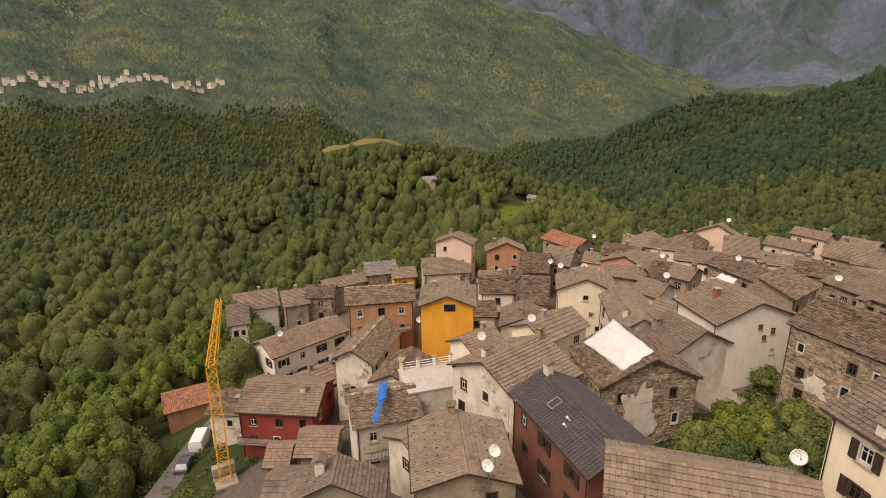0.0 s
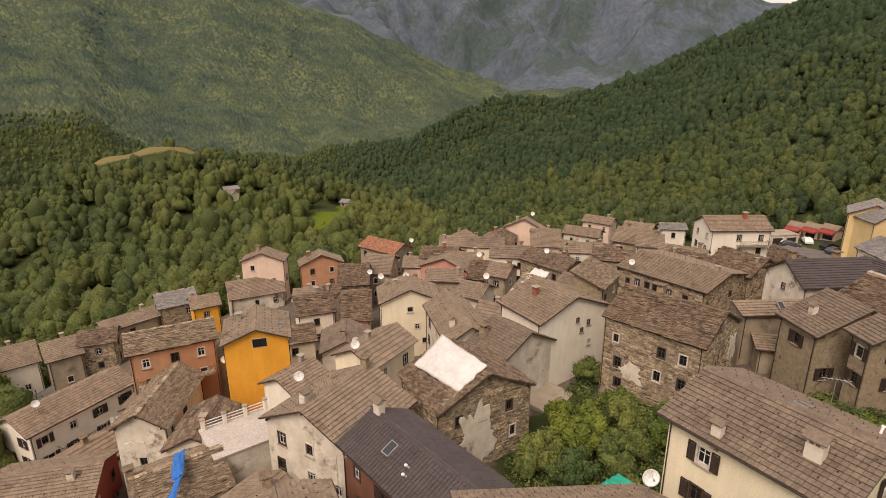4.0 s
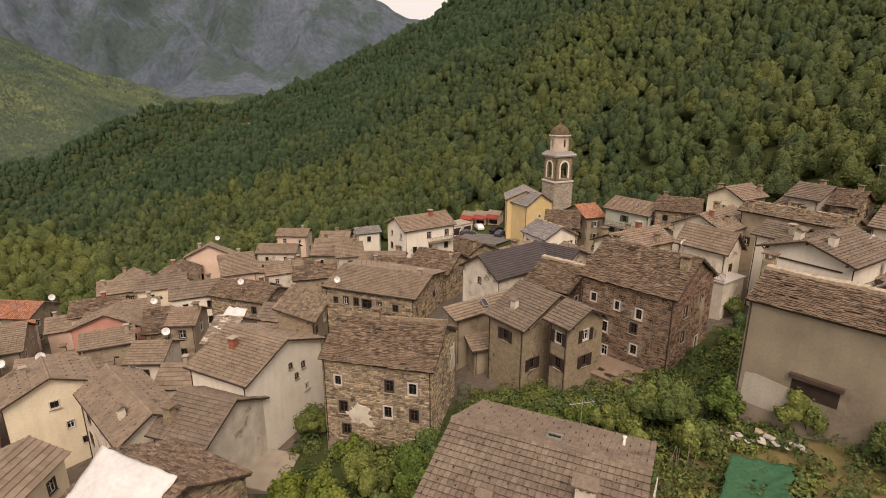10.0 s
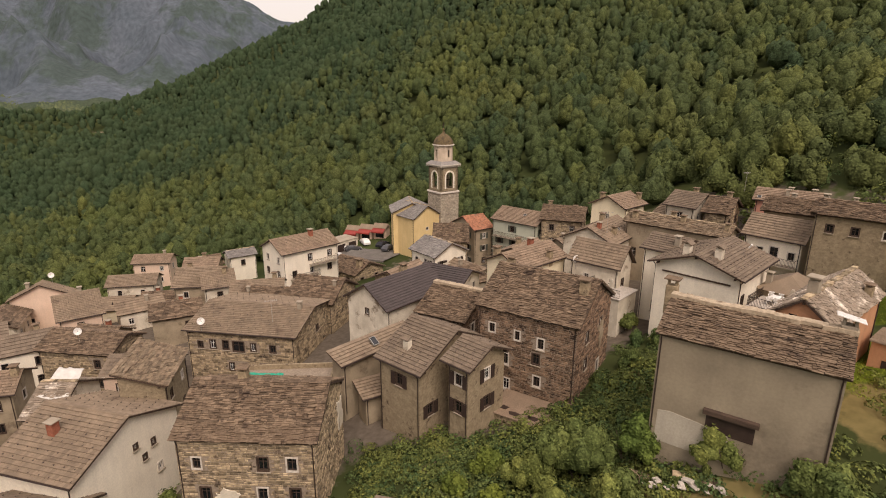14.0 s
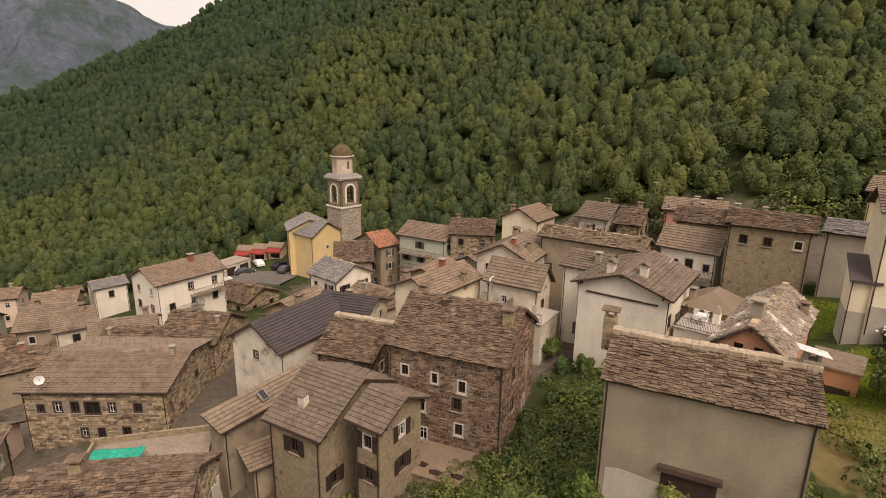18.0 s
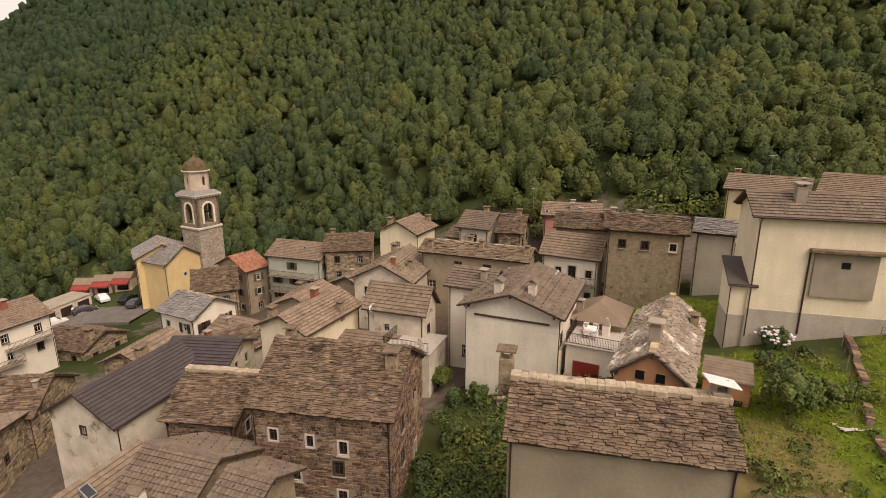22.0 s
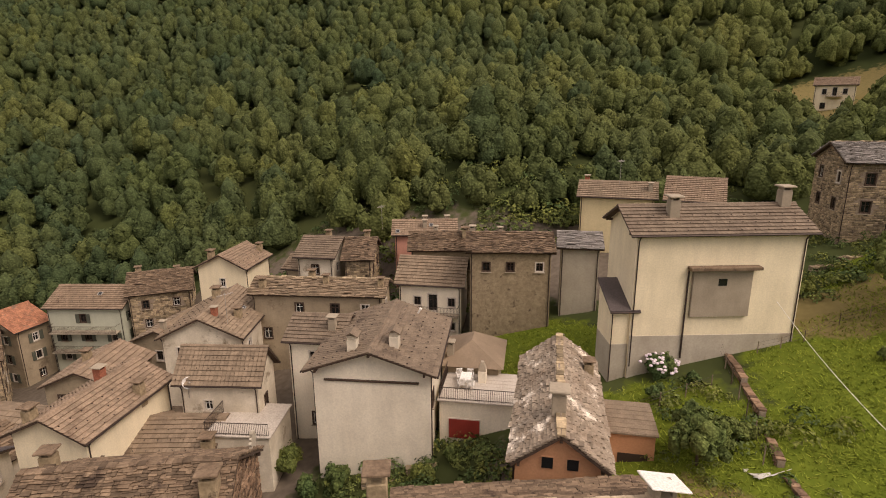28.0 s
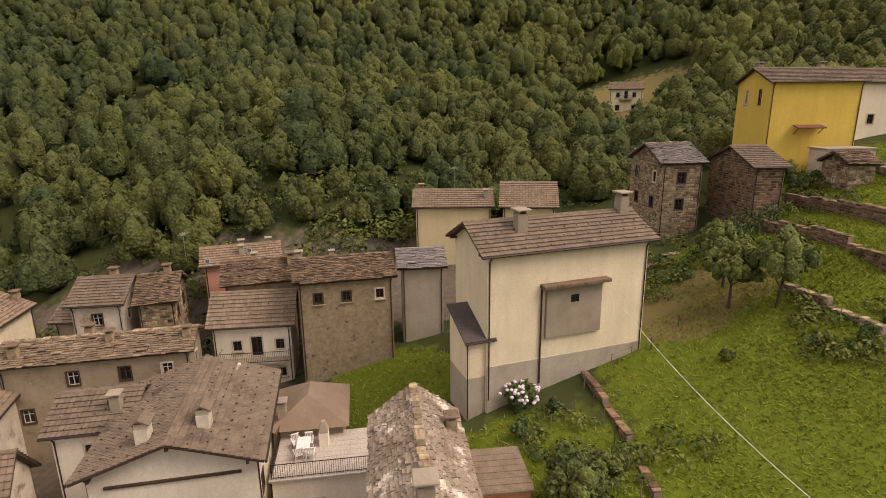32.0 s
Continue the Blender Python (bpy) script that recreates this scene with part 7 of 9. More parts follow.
for i in range(48):
    maize(65.6 + 1.0 * (i % 8) + rv.uniform(-0.25, 0.25), 29.6 - 0.55 * (i % 8) - 0.75 * (i // 8) + rv.uniform(-0.2, 0.2), 900 + i)


def grass_tufts():
    rng = np.random.default_rng(5)
    vs = []
    for cx, cy, cr in LAWNS[:10]:
        n = int(cr * cr * 120)
        a, d = rng.uniform(0, 6.283, n), cr * np.sqrt(rng.random(n))
        x, y = cx + d * np.cos(a), cy + d * np.sin(a)
        z = ground_z(x, y)
        w, h, tz = rng.uniform(0.02, 0.06, n), rng.uniform(0.05, 0.22, n), rng.uniform(0, 6.283, n)
        lean = rng.normal(0, 0.20, (n, 2))
        p0 = np.stack([x - w * np.cos(tz), y - w * np.sin(tz), z - 0.02], -1)
        p1 = np.stack([x + w * np.cos(tz), y + w * np.sin(tz), z - 0.02], -1)
        p2 = np.stack([x + lean[:, 0], y + lean[:, 1], z + h], -1)
        vs.append(np.stack([p0, p1, p2], 1).reshape(-1, 3))
    v = np.concatenate(vs)
    return soup("grass", [(v, np.arange(len(v)).reshape(-1, 3))], "grass_blade")


M["grass_blade"] = surface("meadow grass blades", (0.175, 0.225, 0.028), (0.215, 0.245, 0.038), 3.0, 0.9, 0.0, 3.0, per_island=0.3)
tagged(new("grass", grass_tufts()), "bright green uncut meadow grass on the lawns", "grass", kind="stuff")


def weeds():
    rng = np.random.default_rng(15)
    cs, rs = [], []
    for x0, x1, y0, y1, n in ((-18, 6, 16, 36, 300), (4, 28, 22, 38, 420), (1, 19, 29, 43, 520), (-4, 8, 30, 40, 200), (22, 34, 40, 52, 150), (17, 26, 35, 47, 330), (-5, 4, 35, 43, 90), (30, 44, 25, 36, 70), (51, 57, 14, 22, 34), (58, 74, 29, 36, 40), (74, 86, 16, 24, 70), (-70, -50, -24, -2, 130), (62, 100, 20, 70, 300), (40, 75, 60, 92, 260), (-20, -6, 32, 44, 60)):
        for _ in range(n):
            x, y = rng.uniform(x0, x1), rng.uniform(y0, y1)
            cs.append((x, y))
            rs.append(rng.uniform(0.3, 0.95) * (1.9 if y0 == 60 else 1.0))
    cs, rs = np.array(cs), np.array(rs)
    z = ground_z(cs[:, 0], cs[:, 1])
    c = np.stack([cs[:, 0], cs[:, 1], z + rs * 0.3], -1)
    v, f = crown_cloud(rng, c, rs, rs * 0.75, 70, 0.56)
    return soup("undergrowth", [(v, f, np.repeat(rng.uniform(0.0, 1.1, len(c)), 210))], "bush")


tagged(new("undergrowth", weeds()), "tangled green weeds and brambles between the gardens", "undergrowth", kind="stuff")

# ---------------------------------------------------------------- garden walls, fence, cable


def dry_wall(pts, h, thick=0.45, mat="stone", label="low dry-stone retaining wall of grey fieldstones"):
    rng = random.Random(round(pts[0][0] * 10))
    t = thing("garden_wall", pose(0, 0, 0), label, "wall")
    core, stones = Shape(), Shape()
    for (x0, y0), (x1, y1) in zip(pts, pts[1:]):
        L = math.hypot(x1 - x0, y1 - y0)
        n = max(1, int(L / 2.5))
        for i in range(n):
            a, b = i / n, (i + 1) / n
            ax, ay, bx, by = x0 + (x1 - x0) * a, y0 + (y1 - y0) * a, x0 + (x1 - x0) * b, y0 + (y1 - y0) * b
            z = min(ground(ax, ay), ground(bx, by)) - 0.3
            turn = math.degrees(math.atan2(by - ay, bx - ax))
            m = pose(ax, ay, z, 0, 0, turn)
            w = L / n
            core.box(0, w, 0.02, thick, -0.5, h + 0.3, m)
            stonework(stones, w, -0.2, h + 0.3, [], m, rng, 0, (0.42, 0.2))
            stonework(stones, w, -0.2, h + 0.3, [], m @ pose(w, thick, 0, 0, 0, 180), rng, 0, (0.42, 0.2))
            x = 0
            while x < w:
                ww = rng.uniform(0.25, 0.6)
                stones.bevel_box(x, min(x + ww, w) - 0.02, -0.04, thick + 0.05, h + 0.29, h + 0.29 + rng.uniform(0.08, 0.2), 0.03, m)
                x += ww
    part("core", core, "mortar", t)
    tagged(part("masonry", stones, mat, t), kind="stuff")
    return t


dry_wall([(48.5, 34.3), (45.6, 32.2), (42.8, 30.2), (39.6, 28.2), (37.6, 26.0)], 0.45, 0.4, "brickred", "low dark dry-stone wall half hidden by weeds")
dry_wall([(71.5, 25.0), (66.0, 20.8), (59.8, 16.6), (57.0, 13.0)], 1.1, 0.45, "brickred", "long dry-stone terrace wall of dark fieldstones")
dry_wall([(58.4, 22.6), (56.0, 20.2), (53.6, 17.6)], 0.6)
dry_wall([(64.0, 33.0), (68.0, 30.0)], 0.5)
dry_wall([(14.8, 31.4), (17.2, 29.9), (19.8, 28.6)], 0.8, label="crumbling dry-stone wall with pale loose slabs")
dry_wall([(1.2, 37.8), (3.0, 38.8), (4.2, 40.6)], 0.4, label="tumbled pale rubble wall by the stone house")
dry_wall([(26.8, 49.2), (31.6, 45.4)], 0.5, label="dark low retaining wall of a vegetable plot")
dry_wall([(84.0, 16.0), (78.0, 13.0), (73.0, 9.0)], 0.9)
dry_wall([(76.6, 22.2), (71.9, 18.6), (67.8, 15.7), (64.0, 12.8)], 1.1, 0.45, "brickred", "long dry-stone terrace wall of dark fieldstones")


def fence(pts, h=1.0, gap=1.6):
    t = thing("fence", pose(0, 0, 0), "thin wire fence on weathered wooden posts", "fence")
    wires = []
    for (x0, y0), (x1, y1) in zip(pts, pts[1:]):
        L = math.hypot(x1 - x0, y1 - y0)
        n = max(1, int(L / gap))
        for i in range(n + 1):
            x, y = x0 + (x1 - x0) * i / n, y0 + (y1 - y0) * i / n
            z = ground(x, y)
            part("post", Shape().tube((x, y, z - 0.3), (x + 0.03, y, z + h), 0.045, 0.035, 5), "pale_wood", t)
            wires.append((x, y, z))
    for k in (0.35, 0.65, 0.92):
        for a, b in zip(wires, wires[1:]):
            part("wire", Shape().tube((a[0], a[1], a[2] + h * k), (b[0], b[1], b[2] + h * k), 0.008, n=4), "trim", t)
    return t


fence([(49.8, 32.6), (52.2, 30.4), (55.0, 29.0), (57.6, 26.0)], 0.9)
fence([(50.5, 52.0), (46.8, 55.0), (43.0, 57.4)], 1.1)
fence([(39.8, 36.6), (44.4, 33.6)], 1.0)
fence([(57.0, 22.0), (54.6, 19.6)], 1.0)
fence([(48.6, 34.7), (45.4, 32.7), (42.6, 30.8), (39.4, 28.8)], 1.2)

cable = thing("cable", pose(0, 0, 0), "pale overhead cable slung from a house wall", "cable")
run_ = Shape()
ca, cb = Vector((51.9, 32.9, 20.6)), Vector((27.0, 11.0, 18.5))
pts_ = [ca.lerp(cb, i / 24) - Vector((0, 0, 2.2 * (1 - (2 * i / 24 - 1) ** 2))) for i in range(25)]
for p, q in zip(pts_, pts_[1:]):
    run_.tube(p, q, 0.018, n=5, caps=False)
part("wire", run_, "plastic", cable)

# ---------------------------------------------------------------- terraces and small buildings


def block(name, x, y, turn, lx, ly, z0, z1, wall, label, top="concrete", rim=0.0):
    """A plain low building with a flat roof slab."""
    t = thing(name, pose(x, y, z0, 0, 0, turn), label, "building")
    part("wall", Shape().bevel_box(-lx / 2, lx / 2, -ly / 2, ly / 2, -2, z1 - z0 - 0.12, 0.02), wall, t)
    part("roof_slab", Shape().bevel_box(-lx / 2 - 0.15, lx / 2 + 0.15, -ly / 2 - 0.15, ly / 2 + 0.15, z1 - z0 - 0.12, z1 - z0, 0.02), top, t)
    if rim:
        for a0, a1, b0, b1 in ((-lx / 2, lx / 2, -ly / 2, -ly / 2 + 0.2), (-lx / 2, lx / 2, ly / 2 - 0.2, ly / 2), (-lx / 2, -lx / 2 + 0.2, -ly / 2 + 0.2, ly / 2 - 0.2), (lx / 2 - 0.2, lx / 2, -ly / 2 + 0.2, ly / 2 - 0.2)):
            part("parapet", Shape().bevel_box(a0, a1, b0, b1, z1 - z0, z1 - z0 + rim, 0.02), wall, t)
    return t


def add_opening(t, m, w, h, panel="shutter", label=""):
    o = part("door" if h > 1.6 else "window", Shape().box(-w / 2 - 0.07, w / 2 + 0.07, -0.05, 0.03, -0.07, h + 0.07), "frame", t)
    o.matrix_basis = m
    part("leaf", Shape().bevel_box(-w / 2, w / 2, -0.075, -0.045, 0, h, 0.01), panel, o, label)
    return o


def railing(t, pts, z, h=0.95):
    for (x0, y0), (x1, y1) in zip(pts, pts[1:]):
        L = math.hypot(x1 - x0, y1 - y0)
        m = pose(x0, y0, z, 0, 0, math.degrees(math.atan2(y1 - y0, x1 - x0)))
        r = Shape()
        for i in range(int(L / 0.13) + 1):
            r.box(i * 0.13, i * 0.13 + 0.02, -0.01, 0.01, 0, h, m)
        r.box(0, L, -0.02, 0.02, h - 0.03, h + 0.01, m).box(0, L, -0.015, 0.015, 0.08, 0.11, m)
        part("railing", r, "trim", t, "thin dark metal railing")


# roof terrace with a plastic table and chairs
ter = block("terrace_house", 36.3, 46.6, 127, 6.0, 4.3, 9.4, 13.6, "white", "low white building with a paved roof terrace", "paving")
railing(ter, [(3.0, -2.15), (3.0, 2.15)], 4.2)
railing(ter, [(-3.0, 2.15), (3.0, 2.15)], 4.2)
for k in range(11):
    for j in range(8):
        part("paving_tile", Shape().bevel_box(-2.9 + k * 0.53, -2.39 + k * 0.53, -2.05 + j * 0.51, -1.56 + j * 0.51, 4.2, 4.215 + 0.004 * ((k * 3 + j * 5) % 3), 0.01), "paving", ter)
add_opening(ter, pose(1.2, 2.15, 1.2, 0, 0, 180), 2.2, 1.5, "red_paint", "red roller shutter")
add_opening(ter, pose(-1.9, 2.15, 0.1, 0, 0, 180), 0.9, 2.0, "pale_wood", "wooden door")


def plastic_chair(x, y, z, turn):
    t = thing("plastic_chair", pose(x, y, z, 0, 0, turn), "white moulded plastic garden chair on the terrace", "chair", "chairs on the terrace")
    part("seat", Shape().bevel_box(-0.24, 0.24, -0.24, 0.24, 0.40, 0.44, 0.03), "plastic", t)
    for i in range(5):
        part("back_slat", Shape().bevel_box(-0.22 + i * 0.095, -0.16 + i * 0.095, 0.2, 0.235, 0.44, 0.85, 0.008), "plastic", t)
    part("top_rail", Shape().bevel_box(-0.25, 0.25, 0.19, 0.245, 0.85, 0.92, 0.01), "plastic", t)
    for sx in (-1, 1):
        for sy in (-1, 1):
            part("leg", Shape().tube((sx * 0.26, sy * 0.26, 0), (sx * 0.21, sy * 0.21, 0.41), 0.025, 0.03, 5), "plastic", t)
        part("armrest", Shape().bevel_box(min(sx * 0.22, sx * 0.29), max(sx * 0.22, sx * 0.29), -0.22, 0.24, 0.62, 0.66, 0.01), "plastic", t)
    return t


chair = plastic_chair(34.9, 47.6, 13.62, 150)
for cx, cy, ct in ((35.3, 47.0, 120), (35.7, 48.5, 330), (36.2, 47.9, 310)):
    copy_thing(chair, pose(cx, cy, 13.62, 0, 0, ct))
tb = thing("garden_table", pose(35.55, 47.75, 13.62, 0, 0, 37), "white plastic garden table on the roof terrace", "table")
part("tabletop", Shape().bevel_box(-0.65, 0.65, -0.42, 0.42, 0.70, 0.74, 0.04), "plastic", tb)
for sx in (-1, 1):
    for sy in (-1, 1):
        part("leg", Shape().tube((sx * 0.58, sy * 0.36, 0), (sx * 0.52, sy * 0.32, 0.7), 0.03, n=6), "plastic", tb)
bbq = thing("terrace_oven", pose(36.9, 47.3, 13.62, 0, 0, 37), "white masonry barbecue on the roof terrace", "barbecue")
part("body", Shape().bevel_box(-0.4, 0.4, -0.3, 0.3, 0, 0.95, 0.03), "white", bbq)
part("hood", Shape().add([(-0.4, -0.3, 0.95), (0.4, -0.3, 0.95), (0.4, 0.3, 0.95), (-0.4, 0.3, 0.95), (-0.15, -0.1, 1.6), (0.15, -0.1, 1.6), (0.15, 0.1, 1.6), (-0.15, 0.1, 1.6)], [(0, 1, 5, 4), (1, 2, 6, 5), (2, 3, 7, 6), (3, 0, 4, 7), (4, 5, 6, 7)]), "concrete", bbq)

# stone hut, white shed and little canopy below the lemon yellow house
house("hut", 79.6, 17.2, 300, 3.4, 4.4, 28.3, 29.3, 3.4, "stone", "slate", label="small rubble-stone garden hut with a stone-slab roof", windows={"W": [(0.5, 1.5, 0.5, 0.6)]}, sides="W", gutter=False)
block("garden_shed", 82.9, 17.5, 300, 5.0, 2.6, 27.2, 29.5, "old_white", "low white garden shed with a flat grey roof", "concrete")
can = thing("canopy", pose(83.55, 20.75, 31.6, 0, 0, 300.1), "small brown tiled canopy over a doorway", "canopy")
part("roof_slab", Shape().bevel_box(-1.5, 1.5, -0.95, 0.1, -0.06, 0.06, 0.02, pose(0, 0, 0, 14, 0, 0)), "brown", can)
for ex in (-1.3, 1.3):
    part("bracket", Shape().tube((ex, -0.75, -0.2), (ex, 0.05, -0.85), 0.05, n=5), "pale_wood", can)

# white roof terrace with stout pillars
wt_ = block("white_terrace_house", -38.3, 6.6, 76, 6.0, 5.0, -4.5, 2.0, "old_white", "white flat-roofed building with a pale terrace", "paving", 0.0)
for i in range(4):
    p = part("pillar", Shape().bevel_box(-2.95 + i * 1.95, -2.6 + i * 1.95, 2.1, 2.45, 6.5, 7.6, 0.03), "white", wt_)
    part("pillar_cap", Shape().bevel_box(-3.0 + i * 1.95, -2.55 + i * 1.95, 2.05, 2.5, 7.6, 7.7, 0.02), "concrete", p)
for z in (6.75, 7.05, 7.35):
    part("rail", Shape().tube((-2.9, 2.28, z), (3.2, 2.28, z), 0.04, n=6), "plastic", wt_)

# orange lean-to and cream house annexe
an = block("orange_annexe", 37.2, 35.8, 35, 3.4, 2.9, 12.0, 15.5, "orange", "orange rendered annexe with a flat brown roof", "pale_wood")
for i in range(7):
    part("roof_board", Shape().bevel_box(-1.8 + i * 0.5, -1.33 + i * 0.5, -1.6, 1.6, 3.5, 3.53 + 0.006 * (i % 2), 0.01), "pale_wood", an)
# dark sheet on the solid wall for the shade inside a doorway
part("open_doorway", Shape().box(-1.72, -1.70, -1.1, 0.6, 0.2, 2.1), "shutter", an)
bx_ = thing("cream_annexe", pose(43.31, 39.54, 15.2, 0, 0, -42.2), "narrow cream annexe with a dark slate lean-to roof", "building")
part("wall", Shape().add([(-0.95, 0, -2), (0.95, 0, -2), (0.95, 3, -2), (-0.95, 3, -2), (-0.95, 0, 4.5), (0.95, 0, 4.5), (0.95, 3, 5.75), (-0.95, 3, 5.75)], [(0, 1, 5, 4), (1, 2, 6, 5), (2, 3, 7, 6), (3, 0, 4, 7), (4, 5, 6, 7)]), "cream", bx_)
part("socle", Shape().bevel_box(-0.97, 0.97, -0.03, 3.0, -2, 1.9, 0.02), "cement", bx_)
part("roof", Shape().add([(-1.15, -0.3, 4.42), (1.0, -0.3, 4.42), (1.0, 3.1, 5.84), (-1.15, 3.1, 5.84), (-1.15, -0.3, 4.54), (1.0, -0.3, 4.54), (1.0, 3.1, 5.96), (-1.15, 3.1, 5.96)], [(3, 2, 1, 0), (4, 5, 6, 7), (0, 1, 5, 4), (1, 2, 6, 5), (2, 3, 7, 6), (3, 0, 4, 7)]), "tile_dark", bx_)
part("gutter", Shape().tube((-1.15, -0.34, 4.42), (1.0, -0.34, 4.42), 0.06, n=6), "trim", bx_)
part("downpipe", Shape().tube((-0.9, -0.1, 4.4), (-0.9, -0.1, -1), 0.04, n=6), "trim", bx_)
# small hipped tile roof behind the terrace
hp = thing("garden_house", pose(39.0, 50.2, 11.5, 0, 0, 127), "small building with a hipped brown tile roof", "building")
part("wall", Shape().bevel_box(-2.2, 2.2, -2.4, 2.4, -2, 2.9, 0.02), "beige", hp)
part("roof", Shape().add([(-2.6, -2.8, 2.8), (2.6, -2.8, 2.8), (2.6, 2.8, 2.8), (-2.6, 2.8, 2.8), (0, -0.8, 4.3), (0, 0.9, 4.3)], [(0, 1, 4), (1, 2, 5, 4), (2, 3, 5), (3, 0, 4, 5), (3, 2, 1, 0)]), "tile", hp)
add_chimney(hp, 1.6, 1.8, 3.6, "plain", 1.0)
# ruined flat shed roof below the brick house
rs_ = block("ruined_shed", 10.6, 43.6, 143, 5.4, 4.2, 3.2, 6.0, "stone", "low stone shed with a broken flat roof", "tile_warm")
# flat dark plates on the slab imitate the shade inside broken holes
for k, (hx, hy) in enumerate(((-1.4, 1.3), (0.3, 1.5), (1.6, 1.0))):
    part("roof_hole", Shape().add([(hx - 0.5, hy - 0.2, 2.82), (hx + 0.1, hy - 0.32, 2.82), (hx + 0.6, hy - 0.1, 2.82), (hx + 0.4, hy + 0.3, 2.82), (hx - 0.3, hy + 0.35, 2.82)], [(0, 1, 2, 3, 4)]), "shutter", rs_)
# roof terrace in the middle of the old houses
mt = block("middle_terrace_house", 23.2, 58.0, 132, 4.6, 4.2, 7.0, 11.6, "old_white", "old plastered house with a pale roof terrace", "paving")
railing(mt, [(-2.3, 2.1), (2.3, 2.1), (2.3, -2.1)], 4.6)
# concrete court
part("slab", Shape().bevel_box(-3.2, 3.2, -2.6, 2.6, -0.6, 0.1, 0.05), "concrete", thing("court_slab", pose(-20.6, 33.0, ground(-20.6, 33.0) + 0.3, 0, 0, 172), "pale concrete court between old houses", "paving"))

# ---------------------------------------------------------------- sheets and roof clutter


def sheet(name, corners, mat, label, sag=0.3, seed=1, n=14, lift=0.12):
    """A loose sheet between four corners, wrinkled."""
    rng = random.Random(seed)
    a, b, c, d = [Vector(p) for p in corners]
    off = rng.uniform(0, 50)
    v = []
    for i in range(n + 1):
        for j in range(n + 1):
            u, w = i / n, j / n
            p = a.lerp(b, u).lerp(d.lerp(c, u), w)
            p.z += lift - sag * math.sin(math.pi * u) * math.sin(math.pi * w) + 0.13 * noise.noise(Vector((u * 5 + off, w * 5, 0))) + 0.05 * noise.noise(Vector((u * 14, w * 14 + off, 3)))
            edge = 0.16 * noise.noise(Vector((u * 7, w * 7, off)))
            p.x += edge
            p.y -= edge
            v.append(p)
    f = [(i * (n + 1) + j, (i + 1) * (n + 1) + j, (i + 1) * (n + 1) + j + 1, i * (n + 1) + j + 1) for i in range(n) for j in range(n)]
    ob = new(name, mesh_of(name, v, f, mat, smooth=True))
    s = ob.modifiers.new("thickness", "SOLIDIFY")
    s.thickness = 0.02
    return tagged(ob, label, "tarpaulin")


sheet("tarpaulin", [(-27.2, 22.3, 9.15), (-27.6, 18.6, 7.3), (-21.3, 17.3, 7.45), (-20.4, 20.2, 9.1)], "tarp", "large white tarpaulin covering a broken stone roof", -0.75, 3, n=20, lift=0.22)
sheet("tarpaulin", [(-38.4, 1.5, 2.75), (-38.6, 0.6, 2.6), (-36.2, -0.9, 2.1), (-36.0, 0.1, 2.3)], "blue", "crumpled blue plastic sheet on a stone roof", -0.25, 5, n=18, lift=0.30)
sheet("tarpaulin", [(-36.3, 0.2, 2.3), (-36.4, -0.3, 2.2), (-34.4, -2.4, 1.45), (-33.9, -1.9, 1.5)], "blue", "torn blue plastic strip on a stone roof", -0.15, 6, n=14, lift=0.30)
sheet("tarpaulin", [(-36.6, 52.0, 3.4), (-33.4, 51.2, 3.2), (-33.6, 55.4, 4.6), (-36.4, 55.8, 4.6)], "tarp", "pale sheet covering a broken roof", 0.2, 7, lift=0.5)
sheet("tarpaulin", [(-8.4, 17.6, 5.0), (-4.6, 16.2, 5.2), (-4.0, 18.6, 4.8), (-8.0, 19.8, 4.7)], "turquoise", "turquoise plastic sheet lying over brambles", 0.4, 9)
rt_ = block("rubble_terrace", -11.6, 49.0, 0, 9.0, 6.0, 2.0, 6.2, "rubble", "low ruined stone shed filled with rubble behind the stone house", "mortar", 0.5)
sheet("tarpaulin", [(-15.6, 47.2, 6.6), (-12.0, 47.0, 6.6), (-11.8, 49.4, 6.9), (-15.4, 49.8, 6.9)], "turquoise", "turquoise sheet lying over rubble beside a barn", 0.1, 11)
sheet("tarpaulin", [(38.6, 29.6, 14.2), (41.6, 27.2, 14.8), (41.4, 26.6, 14.9), (38.2, 28.6, 14.3)], "tarp", "pale cloth spread out in the garden", 0.2, 13)
net = sheet("garden_net", [(14.6, 27.0, 9.25), (18.0, 25.9, 9.45), (16.6, 23.0, 9.2), (12.6, 22.9, 8.9)], "net", "green garden net stretched low over a vegetable bed", 0.25, 15, n=18)

rn_ = thing("rolled_net", pose(0, 0, 0), "rolled bright green net lying in the garden", "net")
part("roll", Shape().tube((35.6, 24.4, ground(35.6, 24.4) + 0.6), (38.4, 23.4, ground(38.4, 23.4) + 0.7), 0.12, 0.10, 8), "turquoise", rn_)
cc = thing("covered_chimney", pose(26.2, 28.8, 18.9, 0, 0, 140), "rough stone chimney under a white metal sheet", "chimney")
part("body", Shape().bevel_box(-0.42, 0.42, -0.42, 0.42, -1.2, 1.3, 0.04), "concrete", cc)
for sx in (-1, 1):
    part("pier", Shape().box(sx * 0.3 - 0.08, sx * 0.3 + 0.08, -0.3, 0.3, 1.3, 1.7), "concrete", cc)
cap_ = part("cover", Shape().bevel_box(-0.75, 0.75, -0.65, 0.65, 0, 0.06, 0.02), "plastic", cc, "white metal cover sheet")
cap_.matrix_basis = pose(0, 0, 1.72, 8, -10, 0)
lc = thing("stone_chimney", pose(19.4, 37.0, 18.9, 0, 0, 140), "tall slab-capped stone chimney on a slab roof", "chimney")
